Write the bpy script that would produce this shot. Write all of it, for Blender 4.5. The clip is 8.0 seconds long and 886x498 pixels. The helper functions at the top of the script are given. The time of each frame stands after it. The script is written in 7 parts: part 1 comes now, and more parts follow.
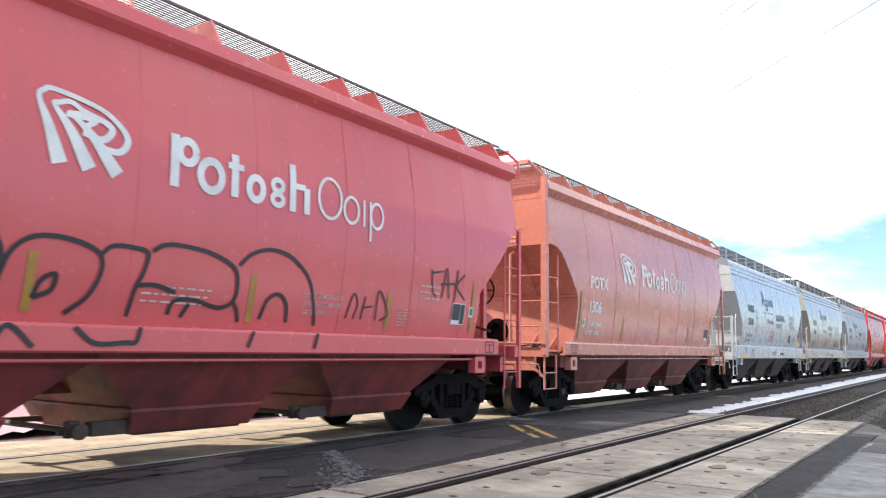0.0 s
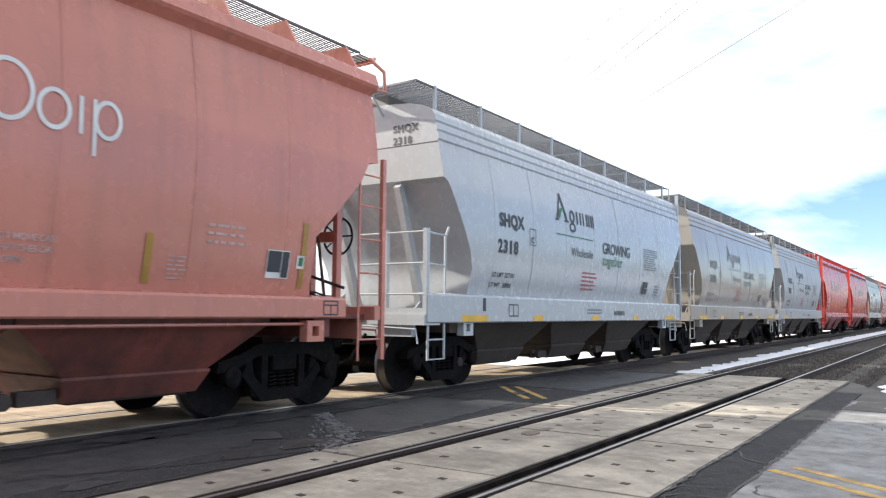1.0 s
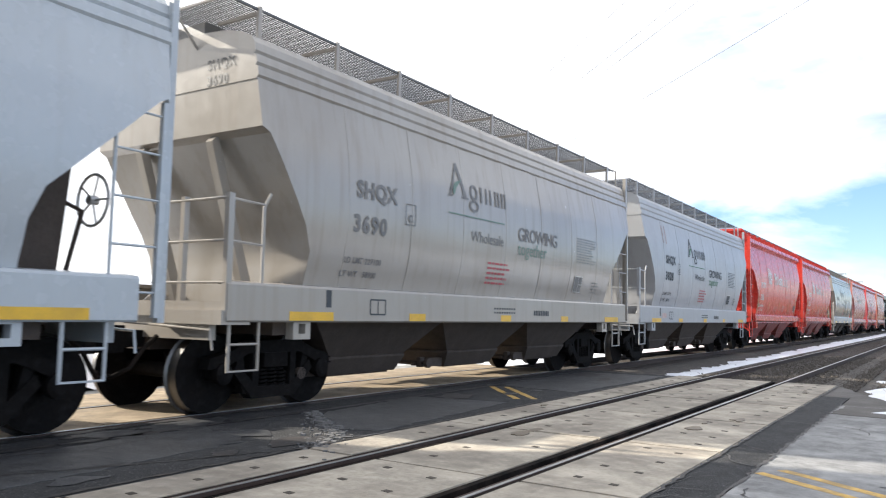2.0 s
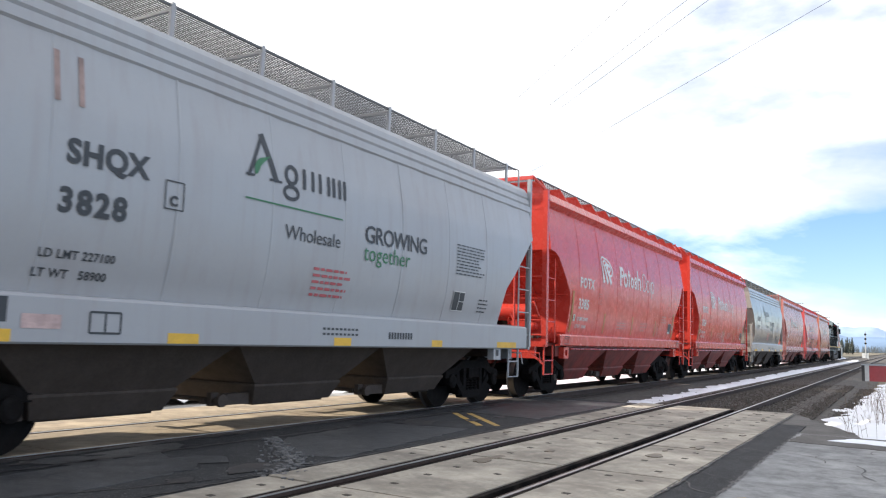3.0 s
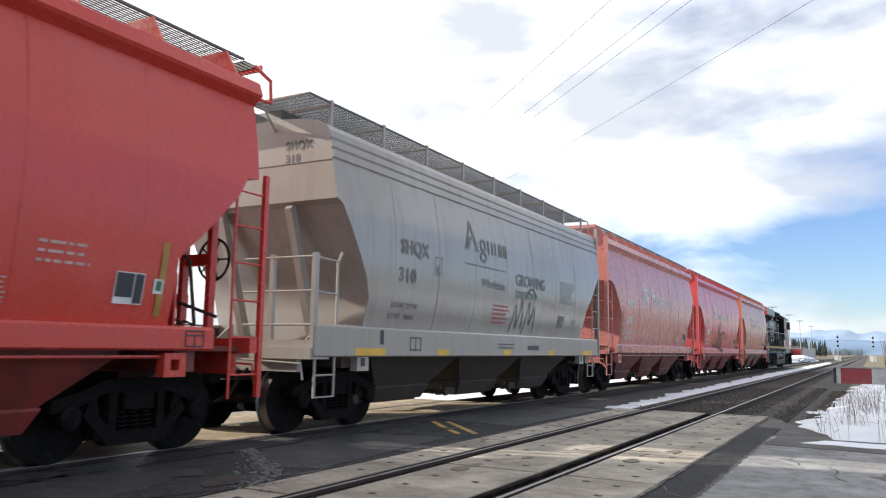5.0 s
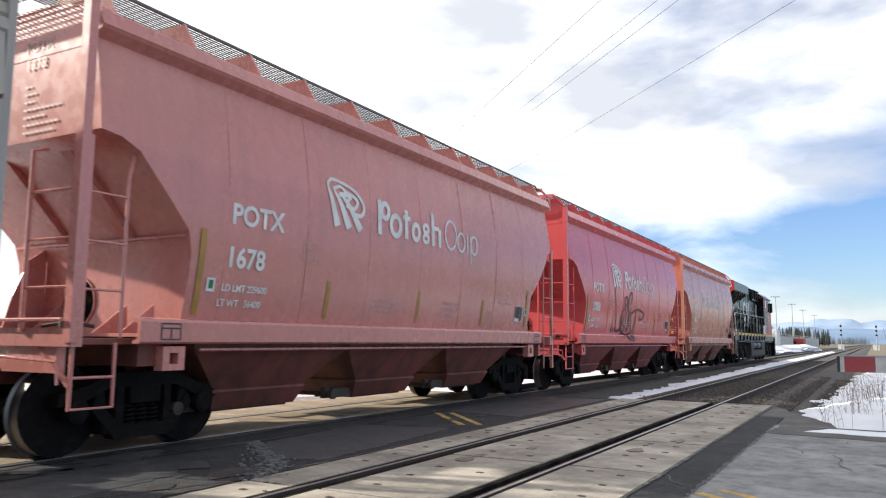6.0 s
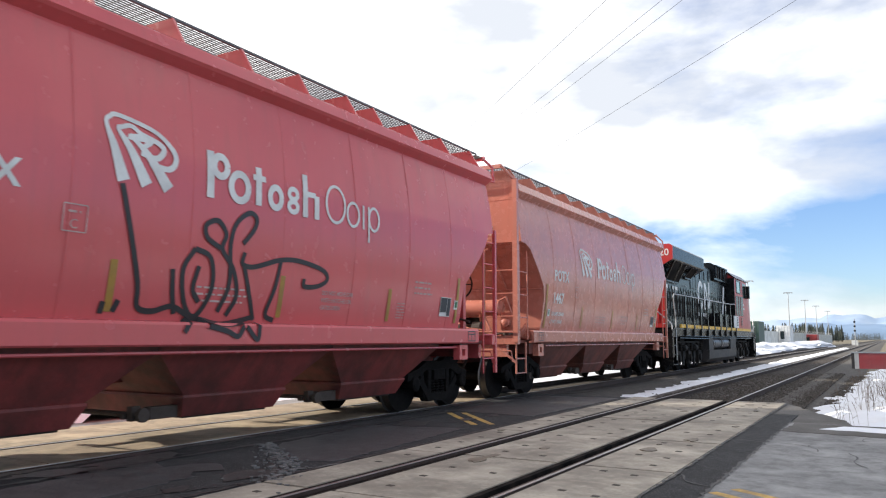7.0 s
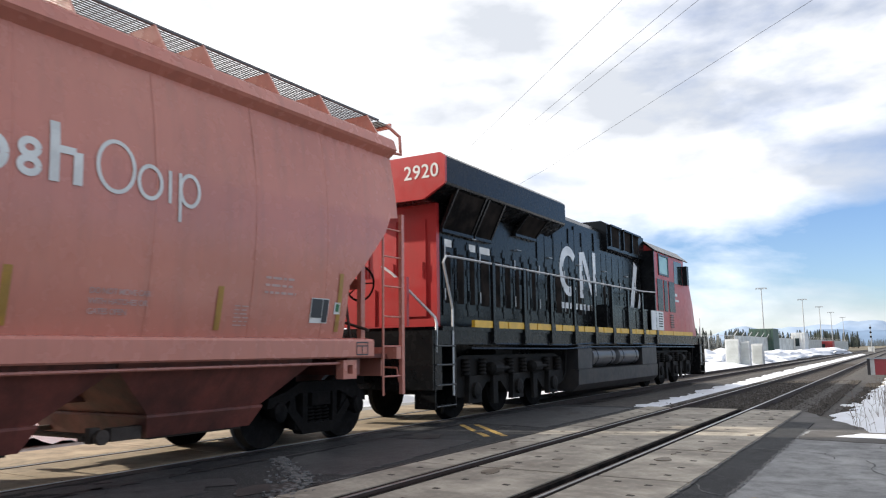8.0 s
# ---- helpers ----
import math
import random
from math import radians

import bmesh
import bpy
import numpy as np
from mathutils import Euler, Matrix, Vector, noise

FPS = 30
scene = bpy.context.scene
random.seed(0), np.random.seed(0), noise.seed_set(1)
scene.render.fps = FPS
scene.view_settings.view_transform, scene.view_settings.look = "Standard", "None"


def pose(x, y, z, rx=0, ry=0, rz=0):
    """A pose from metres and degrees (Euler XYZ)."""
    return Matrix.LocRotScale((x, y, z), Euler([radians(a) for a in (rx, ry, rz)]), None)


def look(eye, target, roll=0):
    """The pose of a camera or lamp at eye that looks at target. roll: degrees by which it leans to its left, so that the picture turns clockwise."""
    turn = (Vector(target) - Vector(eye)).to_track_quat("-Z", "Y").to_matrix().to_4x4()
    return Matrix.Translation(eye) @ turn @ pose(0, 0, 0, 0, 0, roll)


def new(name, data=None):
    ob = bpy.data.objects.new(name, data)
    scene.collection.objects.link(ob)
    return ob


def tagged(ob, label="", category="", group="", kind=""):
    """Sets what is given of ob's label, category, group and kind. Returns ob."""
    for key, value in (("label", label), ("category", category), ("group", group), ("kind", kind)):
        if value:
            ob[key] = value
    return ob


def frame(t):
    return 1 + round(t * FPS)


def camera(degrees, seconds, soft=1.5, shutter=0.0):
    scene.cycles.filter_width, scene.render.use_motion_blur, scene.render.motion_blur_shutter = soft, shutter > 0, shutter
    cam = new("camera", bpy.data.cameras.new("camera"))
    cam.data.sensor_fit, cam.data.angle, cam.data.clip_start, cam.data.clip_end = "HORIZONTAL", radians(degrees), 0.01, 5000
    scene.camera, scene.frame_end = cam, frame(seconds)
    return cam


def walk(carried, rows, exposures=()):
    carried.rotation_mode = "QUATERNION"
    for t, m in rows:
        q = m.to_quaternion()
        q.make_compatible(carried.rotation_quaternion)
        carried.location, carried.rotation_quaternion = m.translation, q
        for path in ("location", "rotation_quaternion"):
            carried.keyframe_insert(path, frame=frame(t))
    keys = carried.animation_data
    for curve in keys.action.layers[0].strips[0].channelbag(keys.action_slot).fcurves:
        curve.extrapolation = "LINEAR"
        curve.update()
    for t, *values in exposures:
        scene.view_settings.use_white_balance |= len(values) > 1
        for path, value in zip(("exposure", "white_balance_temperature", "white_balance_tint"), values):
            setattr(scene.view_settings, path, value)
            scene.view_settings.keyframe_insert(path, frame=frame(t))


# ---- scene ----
cam = camera(60.04, 8.0, soft=1.15, shutter=0.05)
SPEED = 17.3          # metres a second, towards -y
PITCH = 13.63         # coupler to coupler
TRAIN_X = -8.235      # centre of the train's track
NEAR_X = -3.6         # centre of the nearer, empty track
walk(cam, [
    (0.0, pose(-0.015, -0.010, 1.265, 0, 0, 34.58) @ pose(0, 0, 0, 97.49) @ pose(0, 0, 0, 0, 0, 0.82)),
    (0.5, pose(-0.012, -0.009, 1.267, 0, 0, 33.44) @ pose(0, 0, 0, 96.42) @ pose(0, 0, 0, 0, 0, 0.28)),
    (1.0, pose(-0.005, -0.009, 1.270, 0, 0, 33.89) @ pose(0, 0, 0, 94.75) @ pose(0, 0, 0, 0, 0, 0.45)),
    (1.5, pose(-0.013, -0.012, 1.267, 0, 0, 33.98) @ pose(0, 0, 0, 94.35) @ pose(0, 0, 0, 0, 0, 0.75)),
    (3.0, pose(-0.007, 0.006, 1.265, 0, 0, 30.72) @ pose(0, 0, 0, 96.69) @ pose(0, 0, 0, 0, 0, 1.74)),
    (3.5, pose(0.008, 0.005, 1.266, 0, 0, 29.66) @ pose(0, 0, 0, 97.17) @ pose(0, 0, 0, 0, 0, 1.32)),
    (4.0, pose(0.006, 0.010, 1.270, 0, 0, 29.12) @ pose(0, 0, 0, 97.18) @ pose(0, 0, 0, 0, 0, 1.14)),
    (4.5, pose(0.012, 0.008, 1.271, 0, 0, 29.04) @ pose(0, 0, 0, 97.45) @ pose(0, 0, 0, 0, 0, 1.05)),
    (6.0, pose(0.008, 0.002, 1.262, 0, 0, 29.20) @ pose(0, 0, 0, 96.73) @ pose(0, 0, 0, 0, 0, 0.53)),
    (6.5, pose(0.002, -0.000, 1.268, 0, 0, 29.56) @ pose(0, 0, 0, 96.64) @ pose(0, 0, 0, 0, 0, 0.02)),
    (7.0, pose(-0.001, 0.003, 1.277, 0, 0, 29.96) @ pose(0, 0, 0, 96.66) @ pose(0, 0, 0, 0, 0, 0.06)),
    (7.5, pose(0.000, -0.000, 1.269, 0, 0, 30.34) @ pose(0, 0, 0, 97.54) @ pose(0, 0, 0, 0, 0, -0.30)),
    (8.0, pose(0.017, 0.007, 1.272, 0, 0, 30.77) @ pose(0, 0, 0, 97.56) @ pose(0, 0, 0, 0, 0, -0.76)),
], exposures=[(0.0, 1.50), (0.5, 1.24), (1.0, 1.26), (1.5, 1.28), (3.0, 1.16), (3.5, 0.98), (4.5, 0.84), (6.0, 0.80), (6.5, 0.84), (7.5, 0.86), (8.0, 0.72)])

# ---------------------------------------------------------------- light
SUN_EL = radians(25.5)
SUN_DIR = Vector((-0.963 * math.cos(SUN_EL), -0.270 * math.cos(SUN_EL), math.sin(SUN_EL)))
sun = new("sun", bpy.data.lights.new("sun", "SUN"))
sun.data.energy, sun.data.angle, sun.data.color = 4.3, radians(1.1), (1.0, 0.93, 0.82)
sun.matrix_world = look(SUN_DIR * 200, (0, 0, 0))

world = bpy.data.worlds.new("sky")
scene.world = world
world.use_nodes = True
wn, wl = world.node_tree.nodes, world.node_tree.links
wn.clear()
w_out = wn.new("ShaderNodeOutputWorld")
w_bg = wn.new("ShaderNodeBackground")
w_sky = wn.new("ShaderNodeTexSky")
w_sky.sky_type, w_sky.sun_disc = "NISHITA", False
w_sky.sun_elevation, w_sky.sun_rotation = SUN_EL, math.atan2(SUN_DIR.x, SUN_DIR.y)
w_sky.air_density, w_sky.dust_density, w_sky.ozone_density = 1.0, 0.3, 1.6
w_tc = wn.new("ShaderNodeTexCoord")
w_map = wn.new("ShaderNodeMapping")
w_map.inputs["Scale"].default_value = (1.0, 1.0, 2.5)
w_map.inputs["Rotation"].default_value = (0, 0, radians(20))
w_map.inputs["Location"].default_value = (0.35, 0.1, 0.42)
w_noise = wn.new("ShaderNodeTexNoise")
w_noise.inputs["Scale"].default_value, w_noise.inputs["Detail"].default_value = 3.3, 9.0
w_noise.inputs["Roughness"].default_value = 0.56
w_noise.inputs["Distortion"].default_value = 0.15
w_ramp = wn.new("ShaderNodeValToRGB")
w_ramp.color_ramp.elements[0].position, w_ramp.color_ramp.elements[1].position = 0.34, 0.64
# thin haze towards the sun thickens the cloud cover there
w_dot = wn.new("ShaderNodeVectorMath"); w_dot.operation = "DOT_PRODUCT"
w_dot.inputs[1].default_value = Vector((-0.93, 0.10, 0.36)).normalized()
w_cov = wn.new("ShaderNodeMapRange")
w_cov.inputs["From Min"].default_value, w_cov.inputs["From Max"].default_value = 0.10, 0.80
w_cov.inputs["To Min"].default_value, w_cov.inputs["To Max"].default_value = -0.14, 0.34
# a clear band low over the horizon
w_sep = wn.new("ShaderNodeSeparateXYZ")
w_band = wn.new("ShaderNodeValToRGB")
els = w_band.color_ramp.elements
els[0].position, els[0].color = 0.0, (0.47, 0.47, 0.47, 1)
els[1].position, els[1].color = 1.0, (0.62, 0.62, 0.62, 1)
for pos, v in ((0.035, 0.50), (0.075, 0.32), (0.145, 0.30), (0.185, 0.56), (0.27, 0.60), (0.36, 0.68)):
    e = els.new(pos)
    e.color = (v, v, v, 1)
w_off = wn.new("ShaderNodeMath"); w_off.operation = "SUBTRACT"
w_off.inputs[1].default_value = 0.5
w_add2 = wn.new("ShaderNodeMath"); w_add2.operation = "ADD"
w_add = wn.new("ShaderNodeMath"); w_add.operation = "ADD"
w_skyc = wn.new("ShaderNodeMix"); w_skyc.data_type = "RGBA"; w_skyc.blend_type = "MULTIPLY"
w_skyc.inputs["Factor"].default_value = 1.0
w_skyc.inputs[7].default_value = (0.068, 0.079, 0.104, 1)
w_noise2 = wn.new("ShaderNodeTexNoise")
w_noise2.inputs["Scale"].default_value, w_noise2.inputs["Detail"].default_value = 3.6, 7.0
w_ramp2 = wn.new("ShaderNodeValToRGB")
w_ramp2.color_ramp.elements[0].position, w_ramp2.color_ramp.elements[1].position = 0.38, 0.62
w_ramp2.color_ramp.elements[0].color = (0.47, 0.495, 0.54, 1)
w_ramp2.color_ramp.elements[1].color = (1.02, 1.01, 1.01, 1)
w_mix = wn.new("ShaderNodeMix"); w_mix.data_type = "RGBA"
wl.new(w_tc.outputs["Generated"], w_map.inputs["Vector"])
wl.new(w_map.outputs["Vector"], w_noise.inputs["Vector"])
wl.new(w_map.outputs["Vector"], w_noise2.inputs["Vector"])
wl.new(w_tc.outputs["Generated"], w_dot.inputs[0])
wl.new(w_dot.outputs["Value"], w_cov.inputs["Value"])
wl.new(w_noise.outputs["Fac"], w_add.inputs[0])
wl.new(w_cov.outputs["Result"], w_add.inputs[1])
wl.new(w_tc.outputs["Generated"], w_sep.inputs["Vector"])
wl.new(w_sep.outputs["Z"], w_band.inputs["Fac"])
wl.new(w_band.outputs["Color"], w_off.inputs[0])
wl.new(w_add.outputs["Value"], w_add2.inputs[0])
wl.new(w_off.outputs["Value"], w_add2.inputs[1])
wl.new(w_add2.outputs["Value"], w_ramp.inputs["Fac"])
wl.new(w_noise2.outputs["Fac"], w_ramp2.inputs["Fac"])
wl.new(w_sky.outputs["Color"], w_skyc.inputs[6])
wl.new(w_ramp.outputs["Color"], w_mix.inputs["Factor"])
wl.new(w_skyc.outputs[2], w_mix.inputs[6])
wl.new(w_ramp2.outputs["Color"], w_mix.inputs[7])
wl.new(w_mix.outputs[2], w_bg.inputs["Color"])
w_bg.inputs["Strength"].default_value = 1.0
wl.new(w_bg.outputs["Background"], w_out.inputs["Surface"])


# ---------------------------------------------------------------- materials
def material(name, base, rough=0.6, metal=0.0, grain=0.0, grain_scale=40.0, stain=0.0, stain_scale=2.0, bump=0.0,
             streak=0.0, dirt=(0.08, 0.06, 0.05), stretch=(1, 1, 1), per_object=0.0, bump_scale=None, spec=0.5,
             mottle=0.0, mottle_scale=7.0, specks=0.0):
    """A painted, mineral or metal surface with fine grain, broad stains, optional run-down streaks and relief."""
    m = bpy.data.materials.new(name)
    m.use_nodes = True
    n, l = m.node_tree.nodes, m.node_tree.links
    b = n["Principled BSDF"]
    b.inputs["Roughness"].default_value, b.inputs["Metallic"].default_value = rough, metal
    b.inputs["Specular IOR Level"].default_value = spec
    tc = n.new("ShaderNodeTexCoord")
    mp = n.new("ShaderNodeMapping")
    mp.inputs["Scale"].default_value = stretch
    l.new(tc.outputs["Object"], mp.inputs["Vector"])
    rgb = n.new("ShaderNodeRGB")
    rgb.outputs[0].default_value = (*base, 1)
    colour = rgb.outputs[0]

    def layer(scale, vector, lo, hi, amount, other, detail=5.0):
        nonlocal colour
        t = n.new("ShaderNodeTexNoise")
        t.inputs["Scale"].default_value, t.inputs["Detail"].default_value = scale, detail
        l.new(vector, t.inputs["Vector"])
        r = n.new("ShaderNodeMapRange")
        r.inputs["From Min"].default_value, r.inputs["From Max"].default_value = lo, hi
        r.inputs["To Max"].default_value = amount
        l.new(t.outputs["Fac"], r.inputs["Value"])
        mx = n.new("ShaderNodeMix"); mx.data_type = "RGBA"
        l.new(r.outputs["Result"], mx.inputs["Factor"])
        l.new(colour, mx.inputs[6])
        mx.inputs[7].default_value = (*other, 1)
        colour = mx.outputs[2]

    if stain:
        layer(stain_scale, mp.outputs["Vector"], 0.40, 0.64, stain, dirt)
    if streak:
        sm = n.new("ShaderNodeMapping")
        sm.inputs["Scale"].default_value = (3.0, 3.0, 0.18)
        l.new(tc.outputs["Object"], sm.inputs["Vector"])
        layer(2.2, sm.outputs["Vector"], 0.5, 0.8, streak, dirt, 8.0)
    if grain:
        layer(grain_scale, mp.outputs["Vector"], 0.45, 0.66, grain, tuple(c * 0.55 for c in base))
        layer(grain_scale * 0.37, mp.outputs["Vector"], 0.5, 0.8, grain, tuple(min(1, c * 1.35 + 0.02) for c in base))
    if mottle:
        layer(mottle_scale, mp.outputs["Vector"], 0.48, 0.62, mottle, tuple(c * 0.45 for c in base), 9.0)
        layer(mottle_scale * 0.31, mp.outputs["Vector"], 0.50, 0.66, mottle * 0.8, tuple(min(1, c * 1.7 + 0.02) for c in base), 9.0)
    if specks:
        layer(55.0, mp.outputs["Vector"], 0.62, 0.70, specks, (0.36, 0.355, 0.34), 3.0)
    if per_object:
        oi = n.new("ShaderNodeObjectInfo")
        hsv = n.new("ShaderNodeHueSaturation")
        r = n.new("ShaderNodeMapRange")
        r.inputs["To Min"].default_value, r.inputs["To Max"].default_value = 1 - per_object, 1 + per_object
        l.new(oi.outputs["Random"], r.inputs["Value"])
        l.new(r.outputs["Result"], hsv.inputs["Value"])
        l.new(colour, hsv.inputs["Color"])
        colour = hsv.outputs["Color"]
    l.new(colour, b.inputs["Base Color"])
    rt = n.new("ShaderNodeTexNoise")
    rt.inputs["Scale"].default_value = 6.0
    l.new(mp.outputs["Vector"], rt.inputs["Vector"])
    rr = n.new("ShaderNodeMapRange")
    rr.inputs["To Min"].default_value, rr.inputs["To Max"].default_value = max(0.03, rough - 0.1), min(1, rough + 0.1)
    l.new(rt.outputs["Fac"], rr.inputs["Value"])
    l.new(rr.outputs["Result"], b.inputs["Roughness"])
    if bump:
        bt = n.new("ShaderNodeTexNoise")
        bt.inputs["Scale"].default_value, bt.inputs["Detail"].default_value = bump_scale or grain_scale, 6.0
        l.new(mp.outputs["Vector"], bt.inputs["Vector"])
        bp = n.new("ShaderNodeBump")
        bp.inputs["Strength"].default_value, bp.inputs["Distance"].default_value = bump, 0.02
        l.new(bt.outputs["Fac"], bp.inputs["Height"])
        l.new(bp.outputs["Normal"], b.inputs["Normal"])
    return m


def paint(name, base, stain=0.25, streak=0.35, rough=0.24, dirt=(0.16, 0.10, 0.08)):
    return material(name, base, rough, 0, 0.03, 25, stain * 0.6, 0.5, 0.028, streak * 0.8, dirt, bump_scale=1.3, spec=0.5)


M_CRIMSON = paint("faded crimson paint", (0.60, 0.10, 0.105), 0.14, 0.2)
M_RED = paint("bright red paint", (0.56, 0.05, 0.034), 0.12, 0.12, 0.27)
M_SALMON = paint("sun-bleached salmon paint", (0.55, 0.205, 0.15), 0.25, 0.3, 0.26)
M_PINK = paint("chalky pink paint", (0.56, 0.215, 0.185), 0.2, 0.3, 0.27)
M_GREY = paint("pale grey paint", (0.42, 0.45, 0.47), 0.18, 0.30, 0.26, (0.30, 0.28, 0.26))
M_BEIGE = paint("grimy beige grey paint", (0.36, 0.335, 0.30), 0.4, 0.5, 0.22, (0.22, 0.18, 0.14))
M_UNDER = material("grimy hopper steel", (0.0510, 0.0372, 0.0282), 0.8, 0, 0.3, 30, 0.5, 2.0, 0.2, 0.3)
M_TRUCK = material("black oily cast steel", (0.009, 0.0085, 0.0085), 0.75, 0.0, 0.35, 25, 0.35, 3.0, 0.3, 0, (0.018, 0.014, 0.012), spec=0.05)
M_LTRUCK = material("dusty black truck castings", (0.013, 0.0125, 0.012), 0.7, 0.0, 0.35, 25, 0.5, 3.0, 0.3, 0.3, (0.030, 0.025, 0.021), spec=0.12)
# near black, the shade inside the end opening as a colour
M_OPENING_SHADE = material("black shade of the end opening", (0.003, 0.0025, 0.002), 0.95, 0, 0.3, 30, 0.2, 3, spec=0.0)
M_TREAD = material("polished wheel steel", (0.16, 0.155, 0.15), 0.42, 1.0, 0.1, 50)
M_RAIL = material("worn rail head steel", (0.50, 0.50, 0.50), 0.42, 1.0, 0.2, 30, 0.2, 3)
M_RUST = material("rusty brown rail steel", (0.05, 0.03, 0.022), 0.8, 0.1, 0.4, 40, 0.4, 4, 0.2)
M_GRATE = material("galvanised grating steel", (0.13, 0.13, 0.13), 0.6, 0.4, 0.2, 40)
M_WHITE = material("white stencil paint", (0.72, 0.72, 0.69), 0.55, 0, 0.15, 60, 0.2, 3)
M_FAINT = material("faded white stencil paint", (0.56, 0.40, 0.37), 0.55, 0, 0.25, 40, 0.35, 5)
M_DARKTXT = material("dark stencil paint", (0.035, 0.04, 0.045), 0.55, 0, 0.15, 60)
M_OLDINK = material("weathered dark stencil paint", (0.15, 0.145, 0.14), 0.55, 0, 0.3, 40, 0.4, 4, dirt=(0.24, 0.22, 0.20))
M_OLDLEAF = material("weathered green stencil paint", (0.13, 0.20, 0.16), 0.55, 0, 0.3, 40)
M_GREEN = material("green stencil paint", (0.035, 0.16, 0.07), 0.55, 0, 0.1, 60)
M_REDTXT = material("red stencil paint", (0.42, 0.09, 0.10), 0.55, 0, 0.1, 60)
M_OLIVE = material("mustard reflective strip", (0.38, 0.21, 0.03), 0.4, 0, 0.2, 60, 0.3, 4)
M_YELLOW = material("yellow reflective strip", (0.72, 0.42, 0.03), 0.4, 0, 0.15, 60, 0.2, 4)
M_SPRAY = material("black spray paint", (0.02, 0.018, 0.02), 0.5, 0, 0.2, 60)
M_SILVER = material("pale spray paint", (0.6, 0.55, 0.56), 0.5, 0, 0.2, 60)
M_LBLACK = material("black locomotive enamel", (0.005, 0.0055, 0.0065), 0.26, 0, 0.2, 40, 0.3, 1.5, 0.05, 0.3, (0.016, 0.015, 0.014), bump_scale=2, spec=0.19)
M_LRED = material("red locomotive enamel", (0.42, 0.027, 0.027), 0.36, 0, 0.1, 40, 0.2, 1.5, 0.05, 0.2, (0.2, 0.05, 0.04), bump_scale=2)
M_LWHITE = material("white locomotive enamel", (0.70, 0.71, 0.71), 0.4, 0, 0.1, 40, 0.2, 2)
M_STEEL = material("dull silver handrail steel", (0.5, 0.5, 0.5), 0.4, 0.6, 0.2, 40)
M_TANK = material("grey dusty tank steel", (0.016, 0.0155, 0.016), 0.55, 0.0, 0.25, 20, 0.4, 2)
M_RESERVOIR = material("grey reservoir steel", (0.085, 0.085, 0.088), 0.4, 0.2, 0.25, 20, 0.4, 2)
M_GLASS = material("dark window glass", (0.02, 0.03, 0.03), 0.08, 0, 0)
# a pale green reflection given to the glass as base colour
M_PANEGREEN = material("cab glass with painted pale reflection", (0.25, 0.42, 0.38), 0.1, 0, 0)
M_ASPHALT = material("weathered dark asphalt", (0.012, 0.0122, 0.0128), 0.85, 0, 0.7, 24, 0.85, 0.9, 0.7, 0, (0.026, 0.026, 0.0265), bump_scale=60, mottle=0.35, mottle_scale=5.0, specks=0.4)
M_ROAD = material("pale worn asphalt road", (0.255, 0.254, 0.248), 0.85, 0, 0.45, 26, 0.5, 0.6, 0.4, 0, (0.10, 0.10, 0.10), bump_scale=110, mottle=0.45, mottle_scale=6.0, specks=0.3)
M_CONCRETE = material("stained crossing concrete", (0.365, 0.325, 0.262), 0.8, 0, 0.5, 22, 0.75, 0.9, 0.25, 0, (0.15, 0.125, 0.10), per_object=0.08, bump_scale=70, mottle=0.42, mottle_scale=4.0, specks=0.15)
M_TAN = material("muddy tan crossing panel", (0.31, 0.24, 0.155), 0.8, 0, 0.3, 40, 0.5, 1.5, 0.3, 0, (0.12, 0.08, 0.05), per_object=0.06, mottle=0.5, mottle_scale=5.0)
M_HOLE = material("dark rusty lag plate", (0.05, 0.04, 0.03), 0.8, 0.1, 0.3, 60)
M_JOINT = material("black rubber flangeway", (0.007, 0.0062, 0.0058), 0.9, 0, 0.3, 50, 0.3, 3, spec=0.05)
M_LINE = material("worn yellow road paint", (0.55, 0.34, 0.07), 0.7, 0, 0.5, 40, 0.6, 5, 0.2, 0, (0.12, 0.11, 0.09))
M_CRACK = material("pale crumbled grit", (0.17, 0.167, 0.163), 0.9, 0, 0.6, 50, 0.8, 9, 0.6, 0, (0.05, 0.05, 0.05))
M_BALLAST = material("brown grey ballast", (0.072, 0.062, 0.052), 0.9, 0, 0.7, 26, 0.5, 2, 0.9, 0, (0.06, 0.05, 0.04), bump_scale=30, mottle=0.6, mottle_scale=18.0)
M_MUD = material("wet brown mud", (0.060, 0.052, 0.044), 0.75, 0, 0.5, 20, 0.6, 1.5, 0.5, 0, (0.13, 0.12, 0.11), bump_scale=20)
M_TIE = material("dark creosoted timber", (0.055, 0.045, 0.038), 0.85, 0, 0.4, 30, 0.4, 4, 0.3, per_object=0.2)
M_EARTH = material("winter earth and dry grass", (0.17, 0.14, 0.09), 0.95, 0, 0.6, 8, 0.5, 0.15, 0.6, 0, (0.08, 0.08, 0.05))
M_SNOW = material("old granular snow", (0.80, 0.82, 0.86), 0.7, 0, 0.05, 30, 0.25, 1.2, 0.5, 0, (0.55, 0.54, 0.52), bump_scale=9)
M_PATCH = material("smooth grey asphalt patch", (0.031, 0.033, 0.036), 0.55, 0, 0.5, 24, 0.6, 1.4, 0.3, 0, (0.06, 0.06, 0.06), bump_scale=110, mottle=0.5, mottle_scale=5.0, specks=0.4)
M_TAR = material("black tar strip", (0.02, 0.02, 0.021), 0.6, 0, 0.4, 60, 0.4, 3, 0.3)
